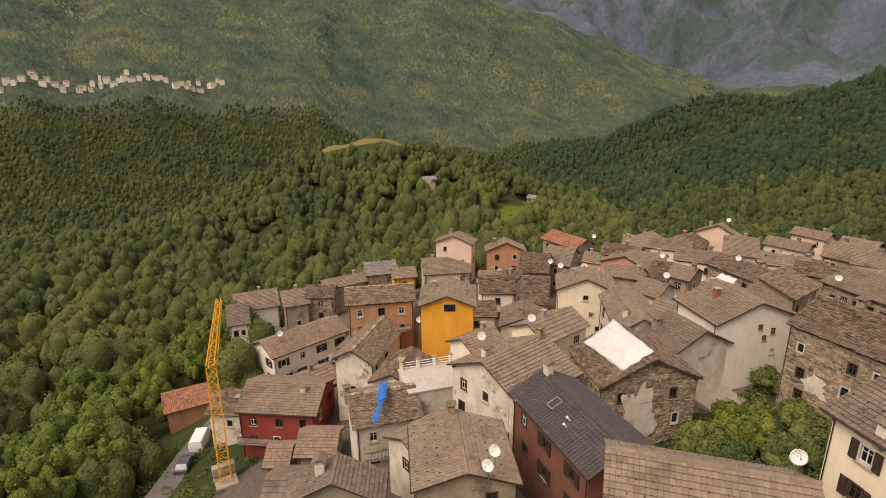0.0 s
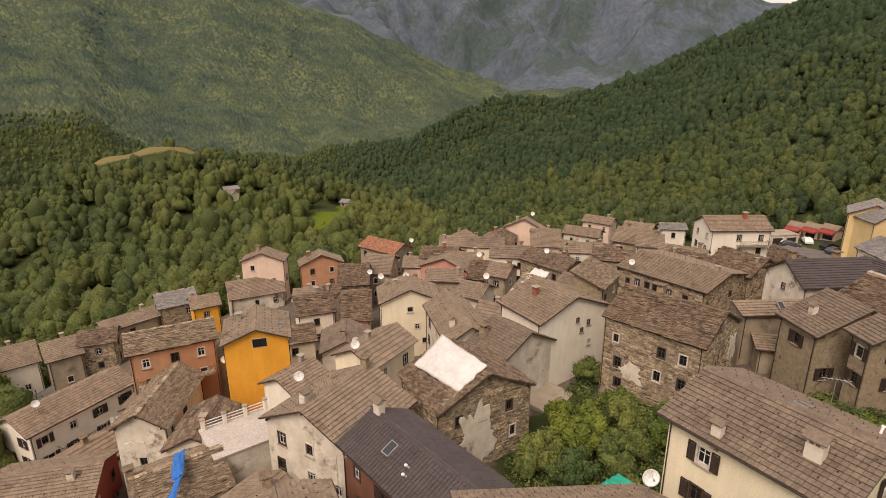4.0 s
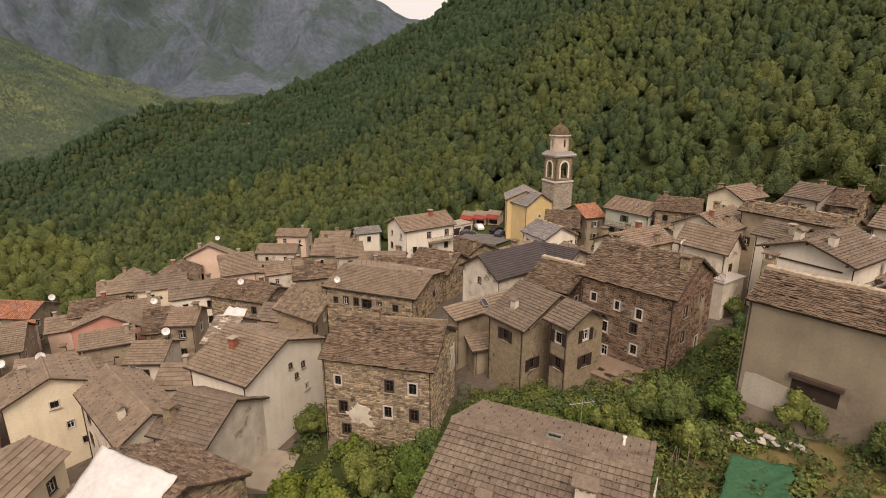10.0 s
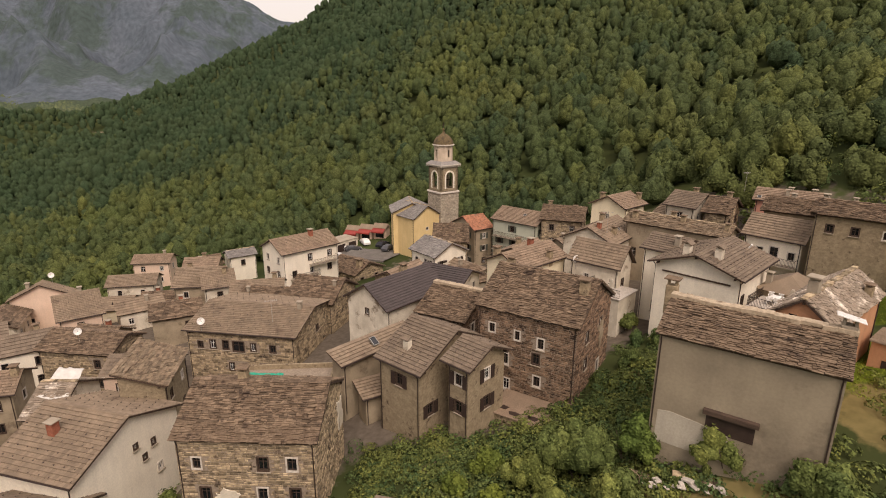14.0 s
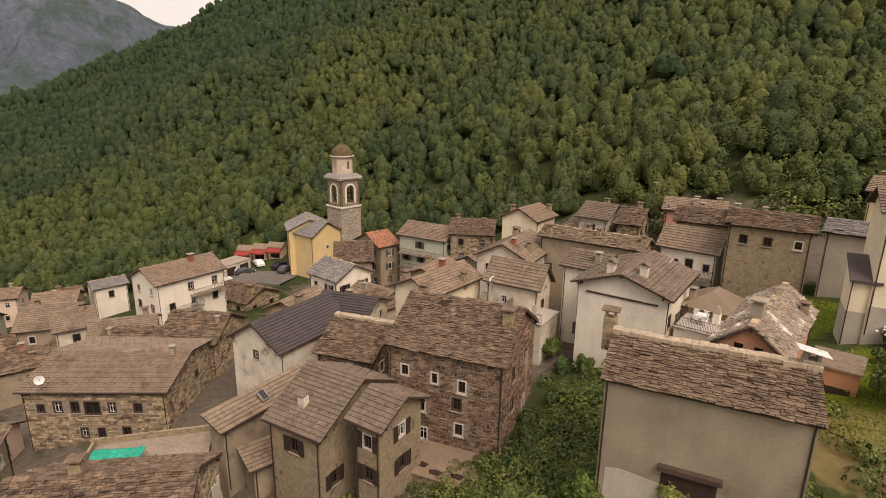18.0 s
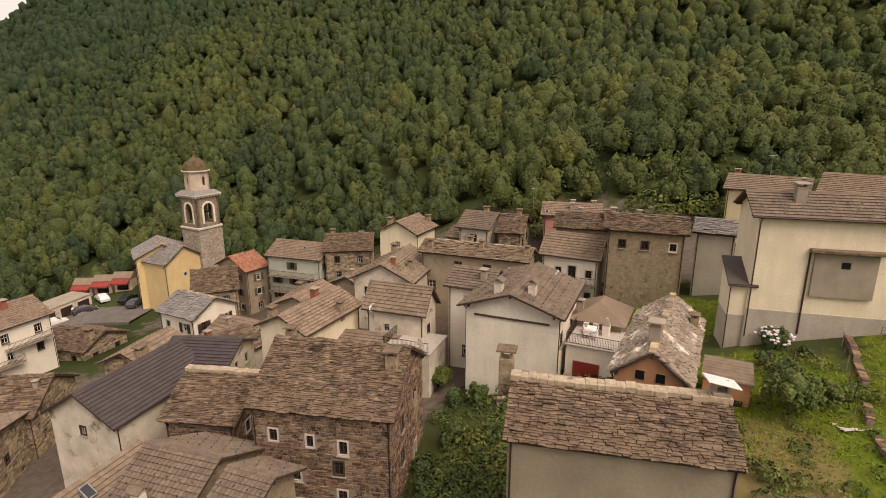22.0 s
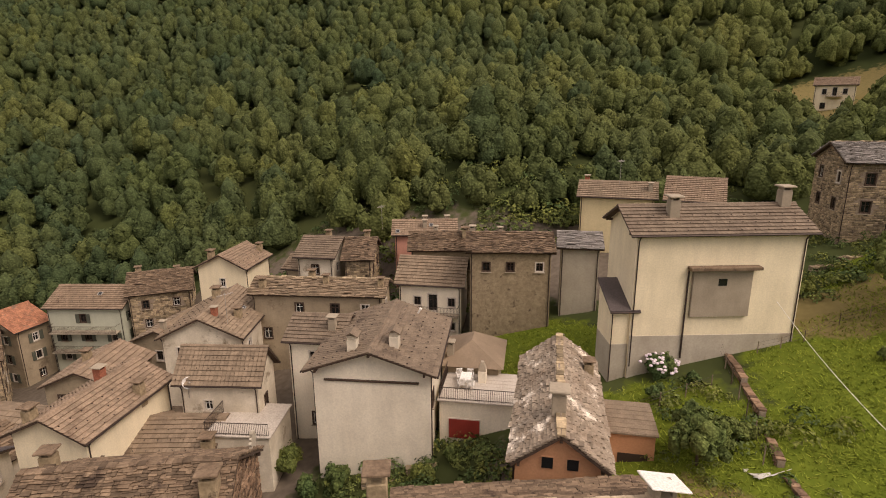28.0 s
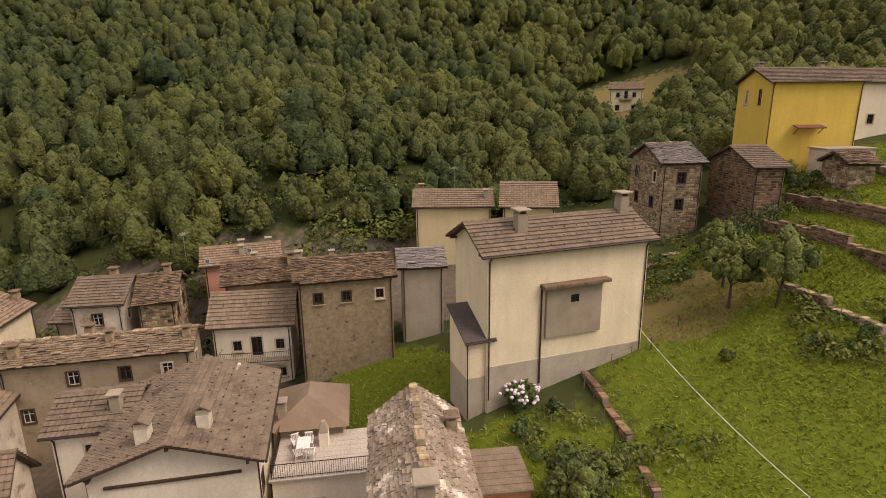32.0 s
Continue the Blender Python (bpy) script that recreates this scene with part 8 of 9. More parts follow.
part("body", Shape().bevel_box(-0.4, 0.4, -0.35, 0.35, -1.2, 1.0, 0.04), "stone", lc)
for sx in (-0.32, 0.2):
    for sy in (-0.28, 0.16):
        part("pier", Shape().box(sx, sx + 0.12, sy, sy + 0.12, 1.0, 1.45), "stone", lc)
part("cap", Shape().bevel_box(-0.55, 0.55, -0.5, 0.5, 1.45, 1.55, 0.03), "slate", lc)

for dx, dy, dz, dt in ((-17.3, -0.1, 8.7, 30), (-17.0, -0.9, 8.0, 30), (-33.2, 9.8, 8.2, 60), (-54.7, 14.1, 0.6, 70), (-43.1, 24.9, 2.6, 60), (-69.2, -2.1, -3.4, 80), (-2.8, 9.2, 14.0, 40), (-33.9, 17.0, 8.2, 50), (-46.6, 37.7, 6.6, 50), (-53.4, 39.4, 4.4, 50), (-62.0, 45.0, 1.6, 60), (-50.0, 60.0, 3.4, 40), (-40.0, 66.0, 4.6, 30), (-24.5, 64.0, 6.4, 30), (-57.0, 90.0, 4.0, 30), (-68.0, 62.0, 2.2, 50), (-38.6, 46.0, 6.0, 30), (20.5, 62.0, 14.0, 0)):
    satellite_dish(dx, dy, dz, dt, 1.05)


def antenna(x, y, z, turn):
    t = thing("antenna", pose(x, y, z, 0, 0, turn), "thin metal television aerial on a roof", "antenna")
    part("mast", Shape().tube((0, 0, -0.4), (0, 0, 2.4), 0.022, n=5), "metal", t)
    part("boom", Shape().tube((-0.7, 0, 2.2), (0.7, 0, 2.2), 0.014, n=4), "metal", t)
    for i in range(7):
        part("element", Shape().tube((-0.6 + i * 0.2, -0.35, 2.2), (-0.6 + i * 0.2, 0.35, 2.2), 0.008, n=4), "metal", t)


for q in ((3.5, 18.2, 15.6, 20), (-29.0, 8.0, 8.6, 70), (25.5, 66.0, 16.5, 0), (46.0, 71.0, 20.6, 40), (66.0, 53.0, 25.4, 20), (-20.5, 3.5, 7.6, 50), (-15.0, 60.0, 8.2, 10)):
    antenna(*q)

# ---------------------------------------------------------------- crane, cars, road


def lattice(t, a, b, w0, w1, n):
    a, b = Vector(a), Vector(b)
    q = (b - a).to_track_quat("Z", "Y").to_matrix()
    corner = lambda f, i: a.lerp(b, f) + q @ Vector(((w0 + (w1 - w0) * f) / 2 * (1 if i in (0, 3) else -1), (w0 + (w1 - w0) * f) / 2 * (1 if i < 2 else -1), 0))
    for i in range(4):
        part("chord", Shape().tube(corner(0, i), corner(1, i), 0.07, 0.055, 5), "crane", t)
    for k in range(n):
        for i in range(4):
            j = (i + 1) % 4
            part("brace", Shape().tube(corner(k / n, i if k % 2 else j), corner((k + 1) / n, j if k % 2 else i), 0.035, n=4), "crane", t)
        r = Shape()
        for i in range(4):
            r.tube(corner(k / n, i), corner(k / n, (i + 1) % 4), 0.03, n=4)
        part("ring", r, "crane", t)


cr = thing("tower_crane", pose(0, 0, 0), "yellow lattice construction crane folded upright", "crane")
base = Vector((-51.2, -14.2, ground(-51.2, -14.2)))
kink, tip = Vector((-55.2, -13.6, 1.0)), Vector((-60.6, -11.0, 7.2))
lattice(cr, base + Vector((0, 0, 0.8)), kink, 1.25, 1.1, 12)
lattice(cr, kink + Vector((0, 0, 0.1)), tip, 0.95, 0.55, 11)
part("base_frame", Shape().bevel_box(base.x - 1.3, base.x + 1.3, base.y - 1.3, base.y + 1.3, base.z - 0.2, base.z + 0.6, 0.1), "concrete", cr, "concrete ballast block")
part("counterweight", Shape().bevel_box(base.x - 1.5, base.x - 0.6, base.y - 1.3, base.y + 1.3, base.z + 0.8, base.z + 2.0, 0.05), "concrete", cr)
part("stay", Shape().tube(kink + Vector((0.8, 0.4, -0.4)), tip, 0.025, n=4), "trim", cr)

CAR = {}


def car(x, y, turn, paint, label, z=None, van=False):
    key = (paint, van)
    if key not in CAR:
        L, W, H = (4.9, 1.9, 1.95) if van else (4.1, 1.7, 1.45)
        if van:
            side = [(-L / 2, 0.35), (-L / 2, 1.1), (-L / 2 + 0.1, 1.9), (0.9, 1.95), (1.55, 1.2), (2.35, 1.0), (L / 2, 0.7), (L / 2, 0.35)]
        else:
            side = [(-L / 2, 0.35), (-L / 2, 0.85), (-L / 2 + 0.25, 0.95), (-1.25, 1.4), (0.25, 1.45), (1.0, 0.98), (1.85, 0.85), (L / 2, 0.62), (L / 2, 0.35)]
        n = len(side)
        v = []
        for y0, inset in ((-W / 2, 0.0), (-W / 2 + 0.12, 0.0), (W / 2 - 0.12, 0.0), (W / 2, 0.0)):
            for px, pz in side:
                edge = y0 in (-W / 2, W / 2)
                v.append((px * (0.985 if edge else 1), y0 * (0.86 if pz > 1.2 else 1.0), pz * (0.97 if edge and pz > 0.8 else 1)))
        f = [tuple(range(n - 1, -1, -1)), tuple(range(3 * n, 4 * n))]
        for k in range(3):
            f += [(k * n + i, k * n + (i + 1) % n, (k + 1) * n + (i + 1) % n, (k + 1) * n + i) for i in range(n)]
        body = mesh_of("body", v, f, paint)
        gl = Shape()
        zt, zb, x0, x1 = (1.75, 1.2, 0.2, 1.2) if van else (1.33, 0.98, -1.3, 0.55)
        for s in (-1, 1):
            gl.add([(x0, s * (W / 2 - 0.02), zb), (x1 + 0.25, s * (W / 2 - 0.02), zb), (x1 - 0.25, s * (W / 2 * 0.87), zt), (x0 + 0.25, s * (W / 2 * 0.87), zt)], [(0, 1, 2, 3)])
        fr = ([(1.52, 1.24), (0.96, 1.9)] if van else [(0.98, 1.02), (0.32, 1.42)])
        ws = Shape().add([(fr[0][0] + 0.02, -W / 2 * 0.8, fr[0][1]), (fr[0][0] + 0.02, W / 2 * 0.8, fr[0][1]), (fr[1][0] + 0.02, W / 2 * 0.74, fr[1][1]), (fr[1][0] + 0.02, -W / 2 * 0.74, fr[1][1])], [(0, 1, 2, 3)])
        tyre = Shape().lathe([(0.18, -0.1), (0.3, -0.1), (0.33, -0.06), (0.33, 0.06), (0.3, 0.1), (0.18, 0.1)], 14).mesh("tyre", "rubber", True)
        rim = Shape().lathe([(0.01, 0.09), (0.16, 0.09), (0.19, 0.05), (0.19, -0.05), (0.16, -0.09), (0.01, -0.09)], 14).mesh("rim", "metal", True)
        lamp = Shape().bevel_box(-0.05, 0.05, -0.17, 0.17, -0.08, 0.08, 0.02).mesh("headlight", "plastic")
        CAR[key] = body, gl.mesh("side_window", "glass"), ws.mesh("windscreen", "glass"), tyre, rim, lamp, L, W
    body, gl, ws, tyre, rim, lamp, L, W = CAR[key]
    t = thing("van" if van else "car", pose(x, y, ground(x, y) + 0.05 if z is None else z, 0, 0, turn), label, "van" if van else "car")
    part("body", body, None, t)
    part("side_window", gl, None, t)
    part("windscreen", ws, None, t)
    for sx in (-1, 1):
        for sy in (-1, 1):
            w = part("wheel", tyre, None, t)
            w.matrix_basis = pose(sx * L * 0.31, sy * (W / 2 - 0.08), 0.33, 90, 0, 0)
            part("rim", rim, None, w)
        h = part("headlight", lamp, None, t)
        h.location = (L / 2 - 0.03, sx * (W / 2 - 0.3), 0.66)


car(-66.3, -15.2, 155, "car_white", "white panel van parked on the lane", van=True)
car(-68.6, -12.4, 141, "car_dark", "dark hatchback parked on the lane")
car(-61.5, -17.8, 155, "car_grey", "grey hatchback parked on the lane")
for i, (qx, qy, qt, qp, ql) in enumerate(((-14.5, 133.0, 20, "car_white", "white hatchback parked on the village square"), (-12.0, 131.2, 20, "car_grey", "grey hatchback parked on the village square"), (-9.4, 135.5, 110, "car_white", "white hatchback parked on the village square"), (-4.8, 131.0, 60, "car_dark", "dark hatchback parked on the village square"), (-16.5, 128.5, 20, "car_white", "white hatchback parked on the village square"), (-3.4, 127.4, 60, "car_grey", "grey hatchback parked on the village square"))):
    car(qx, qy, qt, qp, ql)


def strip(name, pts, w, mat, label, up=0.08):
    v, f = [], []
    for i, (x, y) in enumerate(pts):
        a, b = pts[max(i - 1, 0)], pts[min(i + 1, len(pts) - 1)]
        d = Vector((b[0] - a[0], b[1] - a[1])).normalized()
        for s in (-1, 1):
            px, py = x - d.y * s * w / 2, y + d.x * s * w / 2
            v.append((px, py, ground(x, y) + up))
            v.append((px, py, ground(x, y) + up - 0.8))
    for i in range(len(pts) - 1):
        k = 4 * i
        f += [(k, k + 4, k + 6, k + 2), (k, k + 1, k + 5, k + 4), (k + 2, k + 6, k + 7, k + 3)]
    return tagged(new(name, mesh_of(name, v, f, mat)), label, "road", kind="structure")


def fine(pts, step=2.0):
    o = []
    for (x0, y0), (x1, y1) in zip(pts, pts[1:]):
        n = max(1, int(math.hypot(x1 - x0, y1 - y0) / step))
        o += [(x0 + (x1 - x0) * i / n, y0 + (y1 - y0) * i / n) for i in range(n)]
    return o + [pts[-1]]


strip("road", fine([(-48.0, -26.0), (-55.5, -20.6), (-63.5, -16.4), (-69.5, -11.6), (-77.0, -6.8), (-86.0, -4.0), (-95.0, 3.0), (-98.0, 12.0)]), 5.2, "asphalt", "narrow grey asphalt lane beside the woods", 0.12)
strip("square", fine([(-20.0, 136.0), (-10.0, 131.0), (0.0, 124.0)]), 15.0, "asphalt", "asphalt village square with parked cars", 0.12)
strip("forecourt", fine([(-16.0, 112.0), (-11.0, 119.0), (-7.0, 127.0)]), 12.0, "asphalt", "asphalt forecourt running up to the village square", 0.14)
gar = block("garages", -16.6, 133.2, 48, 11.0, 4.6, -5.6, -2.6, "old_white", "row of low white garages on the square", "concrete")
for k in (-3.6, 0.0, 3.6):
    add_opening(gar, pose(k, -2.3, 0.1), 2.5, 2.2, "shutter", "dark garage door")
# red awnings and low shops on the square
for i in range(3):
    s = thing("market_stall", pose(-13.0 + i * 3.6, 141.0 - i * 1.6, ground(-13 + i * 3.6, 141 - i * 1.6), 0, 0, -24), "low shop front with a red awning on the square", "stall", "shop fronts on the square")
    part("body", Shape().bevel_box(-1.7, 1.7, 0, 2.6, -1, 2.8, 0.03), "blush", s)
    part("awning", Shape().add([(-1.75, -1.5, 2.1), (1.75, -1.5, 2.1), (1.75, 0.02, 2.8), (-1.75, 0.02, 2.8), (-1.75, -1.5, 1.8), (1.75, -1.5, 1.8)], [(0, 1, 2, 3), (4, 5, 1, 0)]), "red_paint", s, "red fabric awning")
    part("roof", Shape().add([(-1.9, -0.2, 2.8), (1.9, -0.2, 2.8), (1.9, 2.8, 2.8), (-1.9, 2.8, 2.8), (-1.9, 1.3, 3.8), (1.9, 1.3, 3.8)], [(0, 1, 5, 4), (2, 3, 4, 5), (0, 4, 3), (1, 2, 5)]), "tile", s)
    part("shop_window", Shape().box(-1.1, 1.1, -0.03, 0.02, 0.3, 1.9), "glass", s)

# ---------------------------------------------------------------- far hamlets


def far_house(x, y, z, turn, l, w, h, wall, roof, label, group=""):
    t = thing("distant_house", pose(x, y, z, 0, 0, turn), label, "house", group)
    part("wall", Shape().box(-l / 2, l / 2, -w / 2, w / 2, -3, h).add([(-l / 2, -w / 2, h), (-l / 2, w / 2, h), (-l / 2, 0, h + w * 0.25)], [(0, 2, 1)]).add([(l / 2, -w / 2, h), (l / 2, w / 2, h), (l / 2, 0, h + w * 0.25)], [(0, 1, 2)]), wall, t)
    o = 0.5
    for s in (-1, 1):
        zz = h - o * 0.5
        part("roof", Shape().add([(-l / 2 - o, s * (w / 2 + o), zz), (l / 2 + o, s * (w / 2 + o), zz), (l / 2 + o, 0, h + w * 0.25), (-l / 2 - o, 0, h + w * 0.25), (-l / 2 - o, s * (w / 2 + o), zz + 0.25), (l / 2 + o, s * (w / 2 + o), zz + 0.25), (l / 2 + o, 0, h + w * 0.25 + 0.25), (-l / 2 - o, 0, h + w * 0.25 + 0.25)], [(4, 5, 6, 7), (0, 1, 5, 4), (0, 3, 7, 4), (1, 2, 6, 5), (0, 1, 2, 3)]), roof, t)
    n = max(2, int(l / 3.2)) if l < 9 else 0
    for side in (-1, 1):
        for i in range(n):
            for k in range(max(1, int(h / 2.8))):
                x0 = -l / 2 + l * (i + 0.5) / n
                part("window", Shape().box(x0 - 0.5, x0 + 0.5, side * (w / 2) - 0.03, side * (w / 2) + 0.03, 1.1 + 2.7 * k, 2.4 + 2.7 * k), "glass", t)
    return t


def far_ground(x, y):
    return ground(x, y) + float(upland([x], [y])[0])


rf = random.Random(12)
for i in range(40):
    f = i / 39
    x, y = -1098 - 42 * f + rf.uniform(-26, 26), -150 + 335 * f + rf.uniform(-5, 5)
    far_house(x, y, far_ground(x, y) + 1.0, rf.choice((80, 88, 95, 172)) + rf.uniform(-6, 6), rf.uniform(7, 12), rf.uniform(6, 8.5), rf.uniform(4.5, 8), rf.choice(["white", "white", "white", "cream"]), rf.choice(["tile_warm", "tile", "tile_grey"]), "pale house of a hamlet on the far slope", "hamlet on the far slope")
x, y = -1112.0, -12.0
ft = thing("distant_bell_tower", pose(x, y, far_ground(x, y)), "slim white bell tower of the far hamlet", "tower")
part("shaft", Shape().bevel_box(-2, 2, -2, 2, -3, 22, 0.3), "white", ft)
part("spire", Shape().lathe([(2.6, 22), (2.3, 24), (0.9, 27), (0.1, 30)], 8), "tile_grey", ft)
for i, (hx, hy, ht) in enumerate(((-259, 131, 20), (-263, 134, 70), (-271, 271, 30), (-264, 277, 10), (-256, 268, 40), (-280, 262, 60), (-222, 187, 40), (-229, 184, 15), (-192, 158, 30), (-267, 249, 10), (-266, 520, 20), (-190, 300, 40))):
    far_house(hx, hy, ground(hx, hy), ht, 6.5 + i % 3, 5, 3.2, ("white", "stone", "beige")[i % 3], ("tile", "slate_blue")[i % 2], "small stone hut in a woodland clearing", "huts in the clearings")
house("villa", 160.4, 53.8, 281, 8.4, 7.4, 37.2, 38.9, 6.6, "cream", "tile_warm", label="lone cream villa with red shutters in a hillside clearing", windows={"S": [(0.25, 4.6, 1.0, 1.3), (0.5, 4.3, 1.0, 1.9), (0.75, 4.6, 1.0, 1.3), (0.25, 1.6, 1.0, 1.3), (0.75, 1.6, 1.0, 1.3)], "E": [(0.5, 4.6, 1.0, 1.3)]}, balcony=[("S", 0.3, 0.7, 4.2)])
for k in range(4):
    house("house", 97.0 + k * 3.0 if k else 96.5, 14.0 - k * 6.0, 120, 9.5, 7.0, 36.0 - k * 0.6, 37.6 - k * 0.6, 8.0, ("white", "beige", "blush", "cream")[k], "tile_grey") if k < 2 else None

# ---------------------------------------------------------------- details on single houses
def on_wall(x, y, turn, z):
    return pose(x, y, z, 0, 0, turn)


# grey bay with a slate lid, rain pipes and cement socle on the big cream house
bay = thing("blind_bay", pose(48.01, 34.99, 19.25, 0, 0, 317.8), "grey rendered blind bay with a small dark window", "bay")
part("panel", Shape().bevel_box(-2.1, 2.1, -0.22, 0.02, 0, 3.4, 0.04), "concrete", bay)
part("lid", Shape().bevel_box(-2.5, 2.5, -0.65, 0.02, 3.5, 3.72, 0.04), "slate", bay)
part("window", Shape().box(-0.3, 0.3, -0.24, -0.2, 2.3, 2.8), "glass", bay)
part("pipe", Shape().tube((-2.4, -0.1, 3.4), (-2.4, -0.1, -3.2), 0.07, n=6), "trim", bay)
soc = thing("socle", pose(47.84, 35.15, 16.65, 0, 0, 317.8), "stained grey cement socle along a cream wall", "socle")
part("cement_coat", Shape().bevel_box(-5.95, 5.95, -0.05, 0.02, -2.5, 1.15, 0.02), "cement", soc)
# plank and patch on the grey wall
pl = thing("plank_lintel", pose(20.24, 29.44, 13.62, 0, 0, 320.0), "dark plank over a blocked opening in a grey wall", "lintel")
part("plank", Shape().bevel_box(-1.6, 1.6, -0.35, 0.02, 0, 0.32, 0.03), "wood", pl)
# dark panel, not cut in: shade of the opening below the plank
part("recess", Shape().box(-1.4, 1.4, -0.03, 0.02, -1.3, 0), "shutter", pl)
pa = thing("plaster_patch", pose(19.09, 30.40, 11.02, 0, 0, 320.0), "patch of pale new plaster low on a grey wall", "patch")
pv = [(-2.9, -0.6), (-2.85, 1.7), (-2.1, 1.85), (-1.2, 1.75), (-0.2, 1.65), (0.7, 1.45), (1.5, 1.35), (1.6, -0.6)]
part("plaster", Shape().add([(px, -0.03, pz) for px, pz in pv] + [(px, 0.01, pz) for px, pz in pv], [tuple(range(8))] + [(i, i + 8, (i + 1) % 8 + 8, (i + 1) % 8) for i in range(8)]), "cement", pa)
# second gable of the church
tr_ = house("church", 3.4, 124.6, 128, 8.0, 8.5, 5.6, 8.2, 10.5, "pale_yellow", "slate_blue", label="yellow plastered parish church with grey slate roofs", windows={"S": [(0.5, 6.5, 0.9, 1.2)], "W": [(0.5, 7.4, 0.8, 0.8), (0.5, 3.4, 0.7, 0.7)], "E": [(0.5, 7.4, 0.8, 0.8), (0.5, 3.0, 0.8, 1.4)]})
# eave band and frieze on the big cream gable
fr_ = thing("string_line", pose(28.55, 49.96, 15.66, 0, 0, 309.9), "thin brown ledge across a cream gable wall", "ledge")
part("ledge", Shape().bevel_box(-3.3, 3.3, -0.12, 0.02, 0, 0.14, 0.02), "wood", fr_)


def skylight(m, w, h):
    t = thing("skylight", m, "small glazed roof window in a tiled roof", "skylight")
    for x0, x1, y0, y1 in ((-w / 2, w / 2, -h / 2, -h / 2 + 0.07), (-w / 2, w / 2, h / 2 - 0.07, h / 2), (-w / 2, -w / 2 + 0.07, -h / 2 + 0.07, h / 2 - 0.07), (w / 2 - 0.07, w / 2, -h / 2 + 0.07, h / 2 - 0.07)):
        part("frame", Shape().bevel_box(x0, x1, y0, y1, -0.05, 0.14, 0.01), "metal", t)
    part("pane", Shape().box(-w / 2 + 0.07, w / 2 - 0.07, -h / 2 + 0.07, h / 2 - 0.07, 0.02, 0.09), "sky_glass", t)


def roof_vent(m):
    t = thing("roof_vent", m, "short white vent pipe on a tiled roof", "vent")
    part("pipe", Shape().tube((0, 0, -0.1), (0, -0.1, 0.42), 0.07, n=8), "plastic", t)
    part("cowl", Shape().tube((0, -0.1, 0.42), (0, -0.12, 0.52), 0.12, 0.10, 8), "plastic", t)


def patch(m, w, h, mat, seed):
    """A ragged piece of plaster left on a wall."""
    r = random.Random(seed)
    t = thing("plaster_patch", m, "ragged patch of old plaster on a weathered wall", "patch")
    n = 56
    v = []
    for k in range(n):
        a = 6.2832 * k / n
        q = 0.86 + 0.5 * noise.fractal(Vector((math.cos(a) * 1.6, math.sin(a) * 1.6, seed * 7.3)), 0.7, 2.0, 4) + r.uniform(-0.06, 0.06)
        sq = 1 / max(abs(math.cos(a)), abs(math.sin(a))) ** 0.6
        v.append((w / 2 * q * sq * math.cos(a), h / 2 * q * sq * math.sin(a)))
    part("plaster", Shape().add([(x * 0.97, -0.09, z * 0.97) for x, z in v] + [(x, 0.05, z) for x, z in v], [tuple(range(n))] + [(i, i + n, (i + 1) % n + n, (i + 1) % n) for i in range(n)]), mat, t)


M["sky_glass"] = M["glass"].copy()
M["sky_glass"].node_tree.nodes["Principled BSDF"].inputs["Roughness"].default_value = 0.05
M["sky_glass"].node_tree.nodes["Principled BSDF"].inputs["Specular IOR Level"].default_value = 1.0
# washing on the line at the white house
wl_ = thing("washing_line", pose(-64.2, 5.2, -6.6, 0, 0, 62), "washing hung out on a line below the eaves", "laundry")
part("line", Shape().tube((-1.8, 0, 0.02), (1.8, 0, 0.02), 0.015, n=5), "metal", wl_)
for k, (lx, lw, lh, lm) in enumerate(((-1.3, 0.5, 1.1, "frame"), (-0.6, 0.6, 1.3, "flower"), (0.15, 0.5, 1.0, "plastic"), (0.8, 0.45, 1.2, "flower"), (1.35, 0.35, 0.8, "shutter"))):
    part("cloth", Shape().bevel_box(lx - lw / 2, lx + lw / 2, -0.02, 0.02, -lh, 0.02, 0.008), lm, wl_)

# washing and a small tiled porch at the corner of the cream house
wr_ = thing("washing_rack", pose(8.1, 20.3, 11.6, 0, 0, 70), "white washing hung on a rack beside a house wall", "laundry")
part("rail", Shape().tube((-0.9, 0, 0.02), (0.9, 0, 0.02), 0.015, n=5).tube((-0.9, 0, 0.02), (-0.9, 0, -3.2), 0.02, n=5).tube((0.9, 0, 0.02), (0.9, 0, -3.2), 0.02, n=5), "metal", wr_)
for k in range(5):
    part("cloth", Shape().bevel_box(-0.85 + 0.36 * k, -0.6 + 0.36 * k, -0.03, 0.03, -1.15, 0.03, 0.01), "plastic" if k % 2 else "flower", wr_)

# skylights, vents and patches
skylight(pose(-19.70, 7.56, 8.46, 0, 0, 349.8) @ pose(0, 0, 0.03, 26.4, 0, 0), 0.8, 1.1)
skylight(pose(-47.91, 17.75, 5.84, 0, 0, 146.7) @ pose(0, 0, 0.03, 21.3, 0, 0), 0.8, 0.7)
skylight(pose(2.30, 18.34, 15.57, 0, 0, 162.8) @ pose(0, 0, 0.03, 19.4, 0, 0), 0.8, 0.8)
skylight(pose(-3.10, 50.93, 9.36, 0, 0, 43.1) @ pose(0, 0, 0.03, 35.6, 0, 0), 0.7, 1)
skylight(pose(48.22, 70.95, 19.49, 0, 0, 317.8) @ pose(0, 0, 0.03, 25.3, 0, 0), 0.5, 0.6)
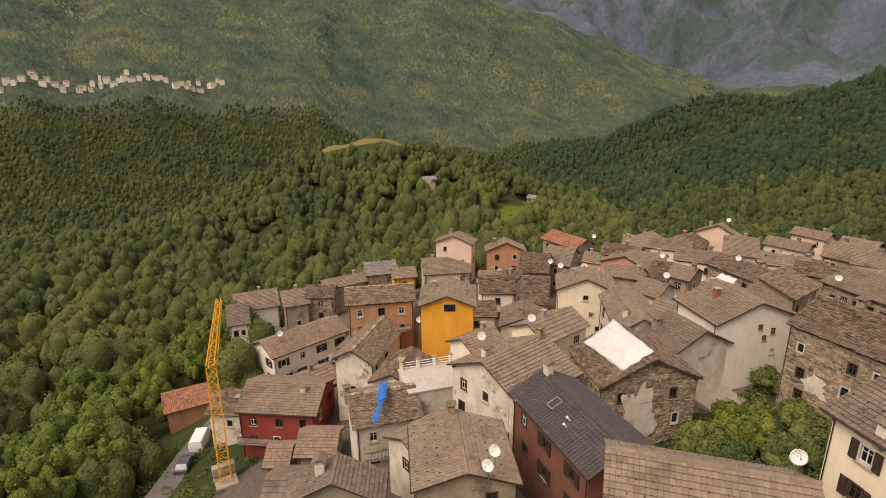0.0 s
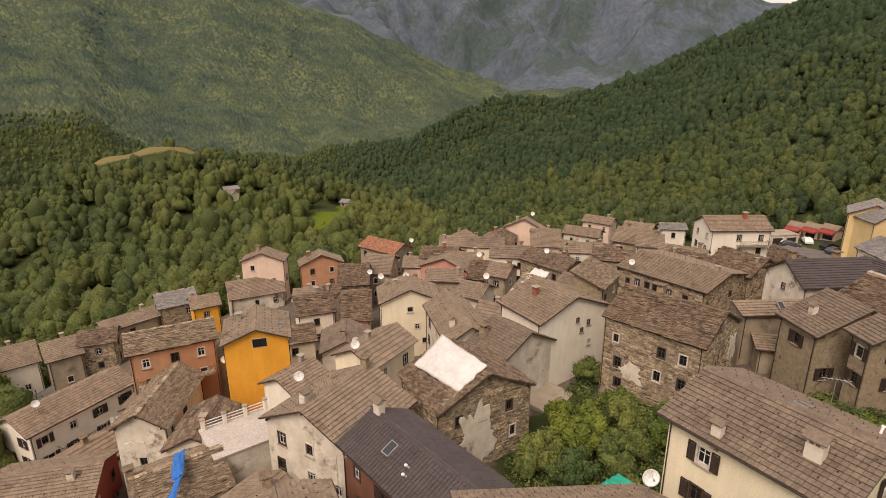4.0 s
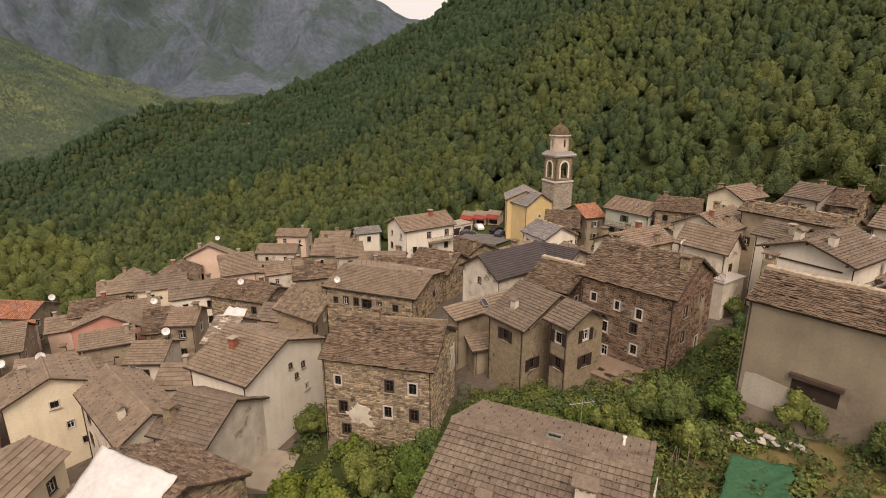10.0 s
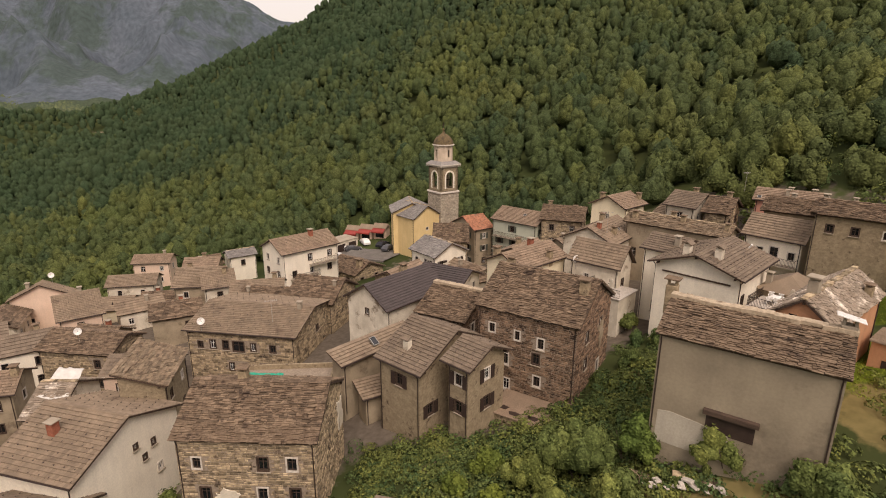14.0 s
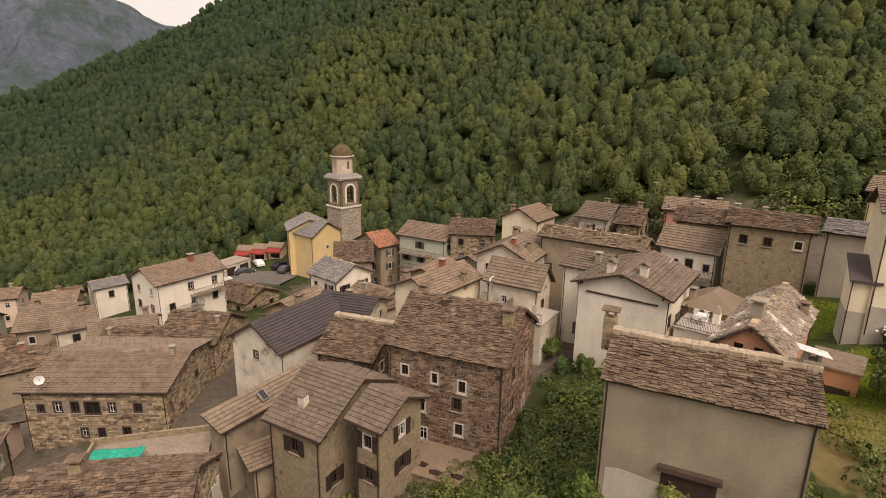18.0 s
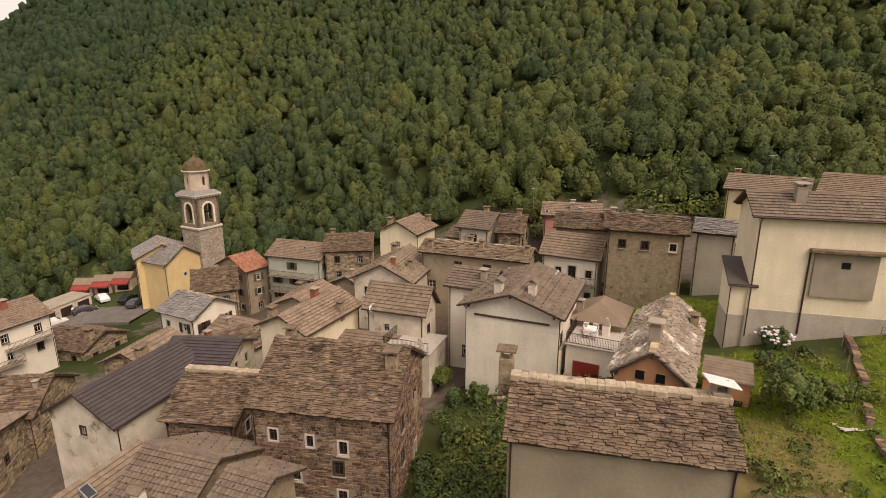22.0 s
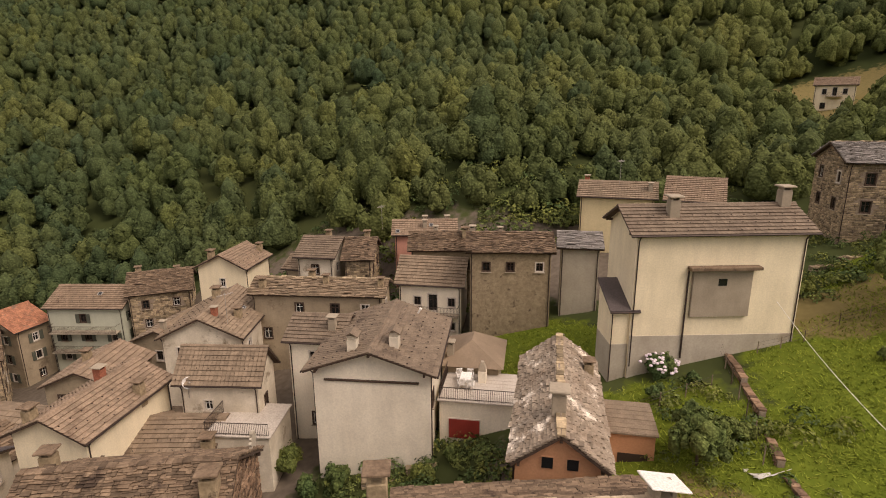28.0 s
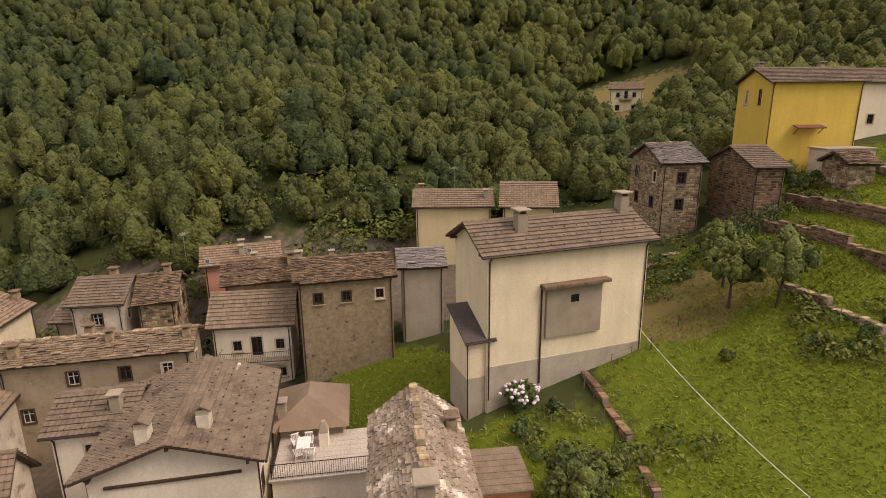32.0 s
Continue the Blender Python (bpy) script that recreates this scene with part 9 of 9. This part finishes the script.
skylight(pose(51.77, 69.06, 19.96, 0, 0, 317.8) @ pose(0, 0, 0.03, 25.3, 0, 0), 0.5, 0.6)
skylight(pose(-73.50, 0.60, -5.35, 0, 0, 283.3) @ pose(0, 0, 0.03, 23.8, 0, 0), 0.6, 0.6)
skylight(pose(23.60, 103.22, 9.93, 0, 0, 314.7) @ pose(0, 0, 0.03, 25.4, 0, 0), 0.6, 0.6)
skylight(pose(28.99, 71.00, 15.26, 0, 0, 46.0) @ pose(0, 0, 0.03, 26.0, 0, 0), 0.5, 0.6)
skylight(pose(-37.47, 38.65, 5.45, 0, 0, 147.4) @ pose(0, 0, 0.03, 25.1, 0, 0), 0.7, 0.7)
skylight(pose(17.62, 66.35, 13.25, 0, 0, 32.4) @ pose(0, 0, 0.03, 29.4, 0, 0), 0.6, 0.6)
roof_vent(pose(-17.39, 7.04, 8.41, 0, 0, 349.8) @ pose(0, 0, 0.03, 26.4, 0, 0))
roof_vent(pose(-17.14, 6.49, 8.16, 0, 0, 349.8) @ pose(0, 0, 0.03, 26.4, 0, 0))
roof_vent(pose(5.83, 18.86, 15.03, 0, 0, 162.8) @ pose(0, 0, 0.03, 19.4, 0, 0))
roof_vent(pose(36.15, 53.76, 17.46, 0, 0, 39.9) @ pose(0, 0, 0.03, 18.7, 0, 0))
patch(pose(-12.90, 34.96, 4.68, 0, 0, 353.5), 2.6, 2, "old_white", 0)
patch(pose(-5.64, 41.62, 7.55, 0, 0, 83.5), 1.9, 3.4, "old_white", 1)
patch(pose(-20.45, 18.6, 2.9, 0, 0, 68.9), 4.2, 5.4, "old_white", 3)
patch(pose(-21.28, 16.47, 6.94, 0, 0, 68.9), 1.6, 2.2, "beige", 4)
patch(pose(18.93, 48.56, 10.76, 0, 0, 52.7), 1.6, 2.6, "beige", 5)
patch(pose(19.97, 49.92, 15.04, 0, 0, 52.7), 1.2, 1.4, "cement", 6)
patch(pose(-49.94, 1.47, -2.55, 0, 0, 42.2), 2.2, 2.4, "old_white", 7)
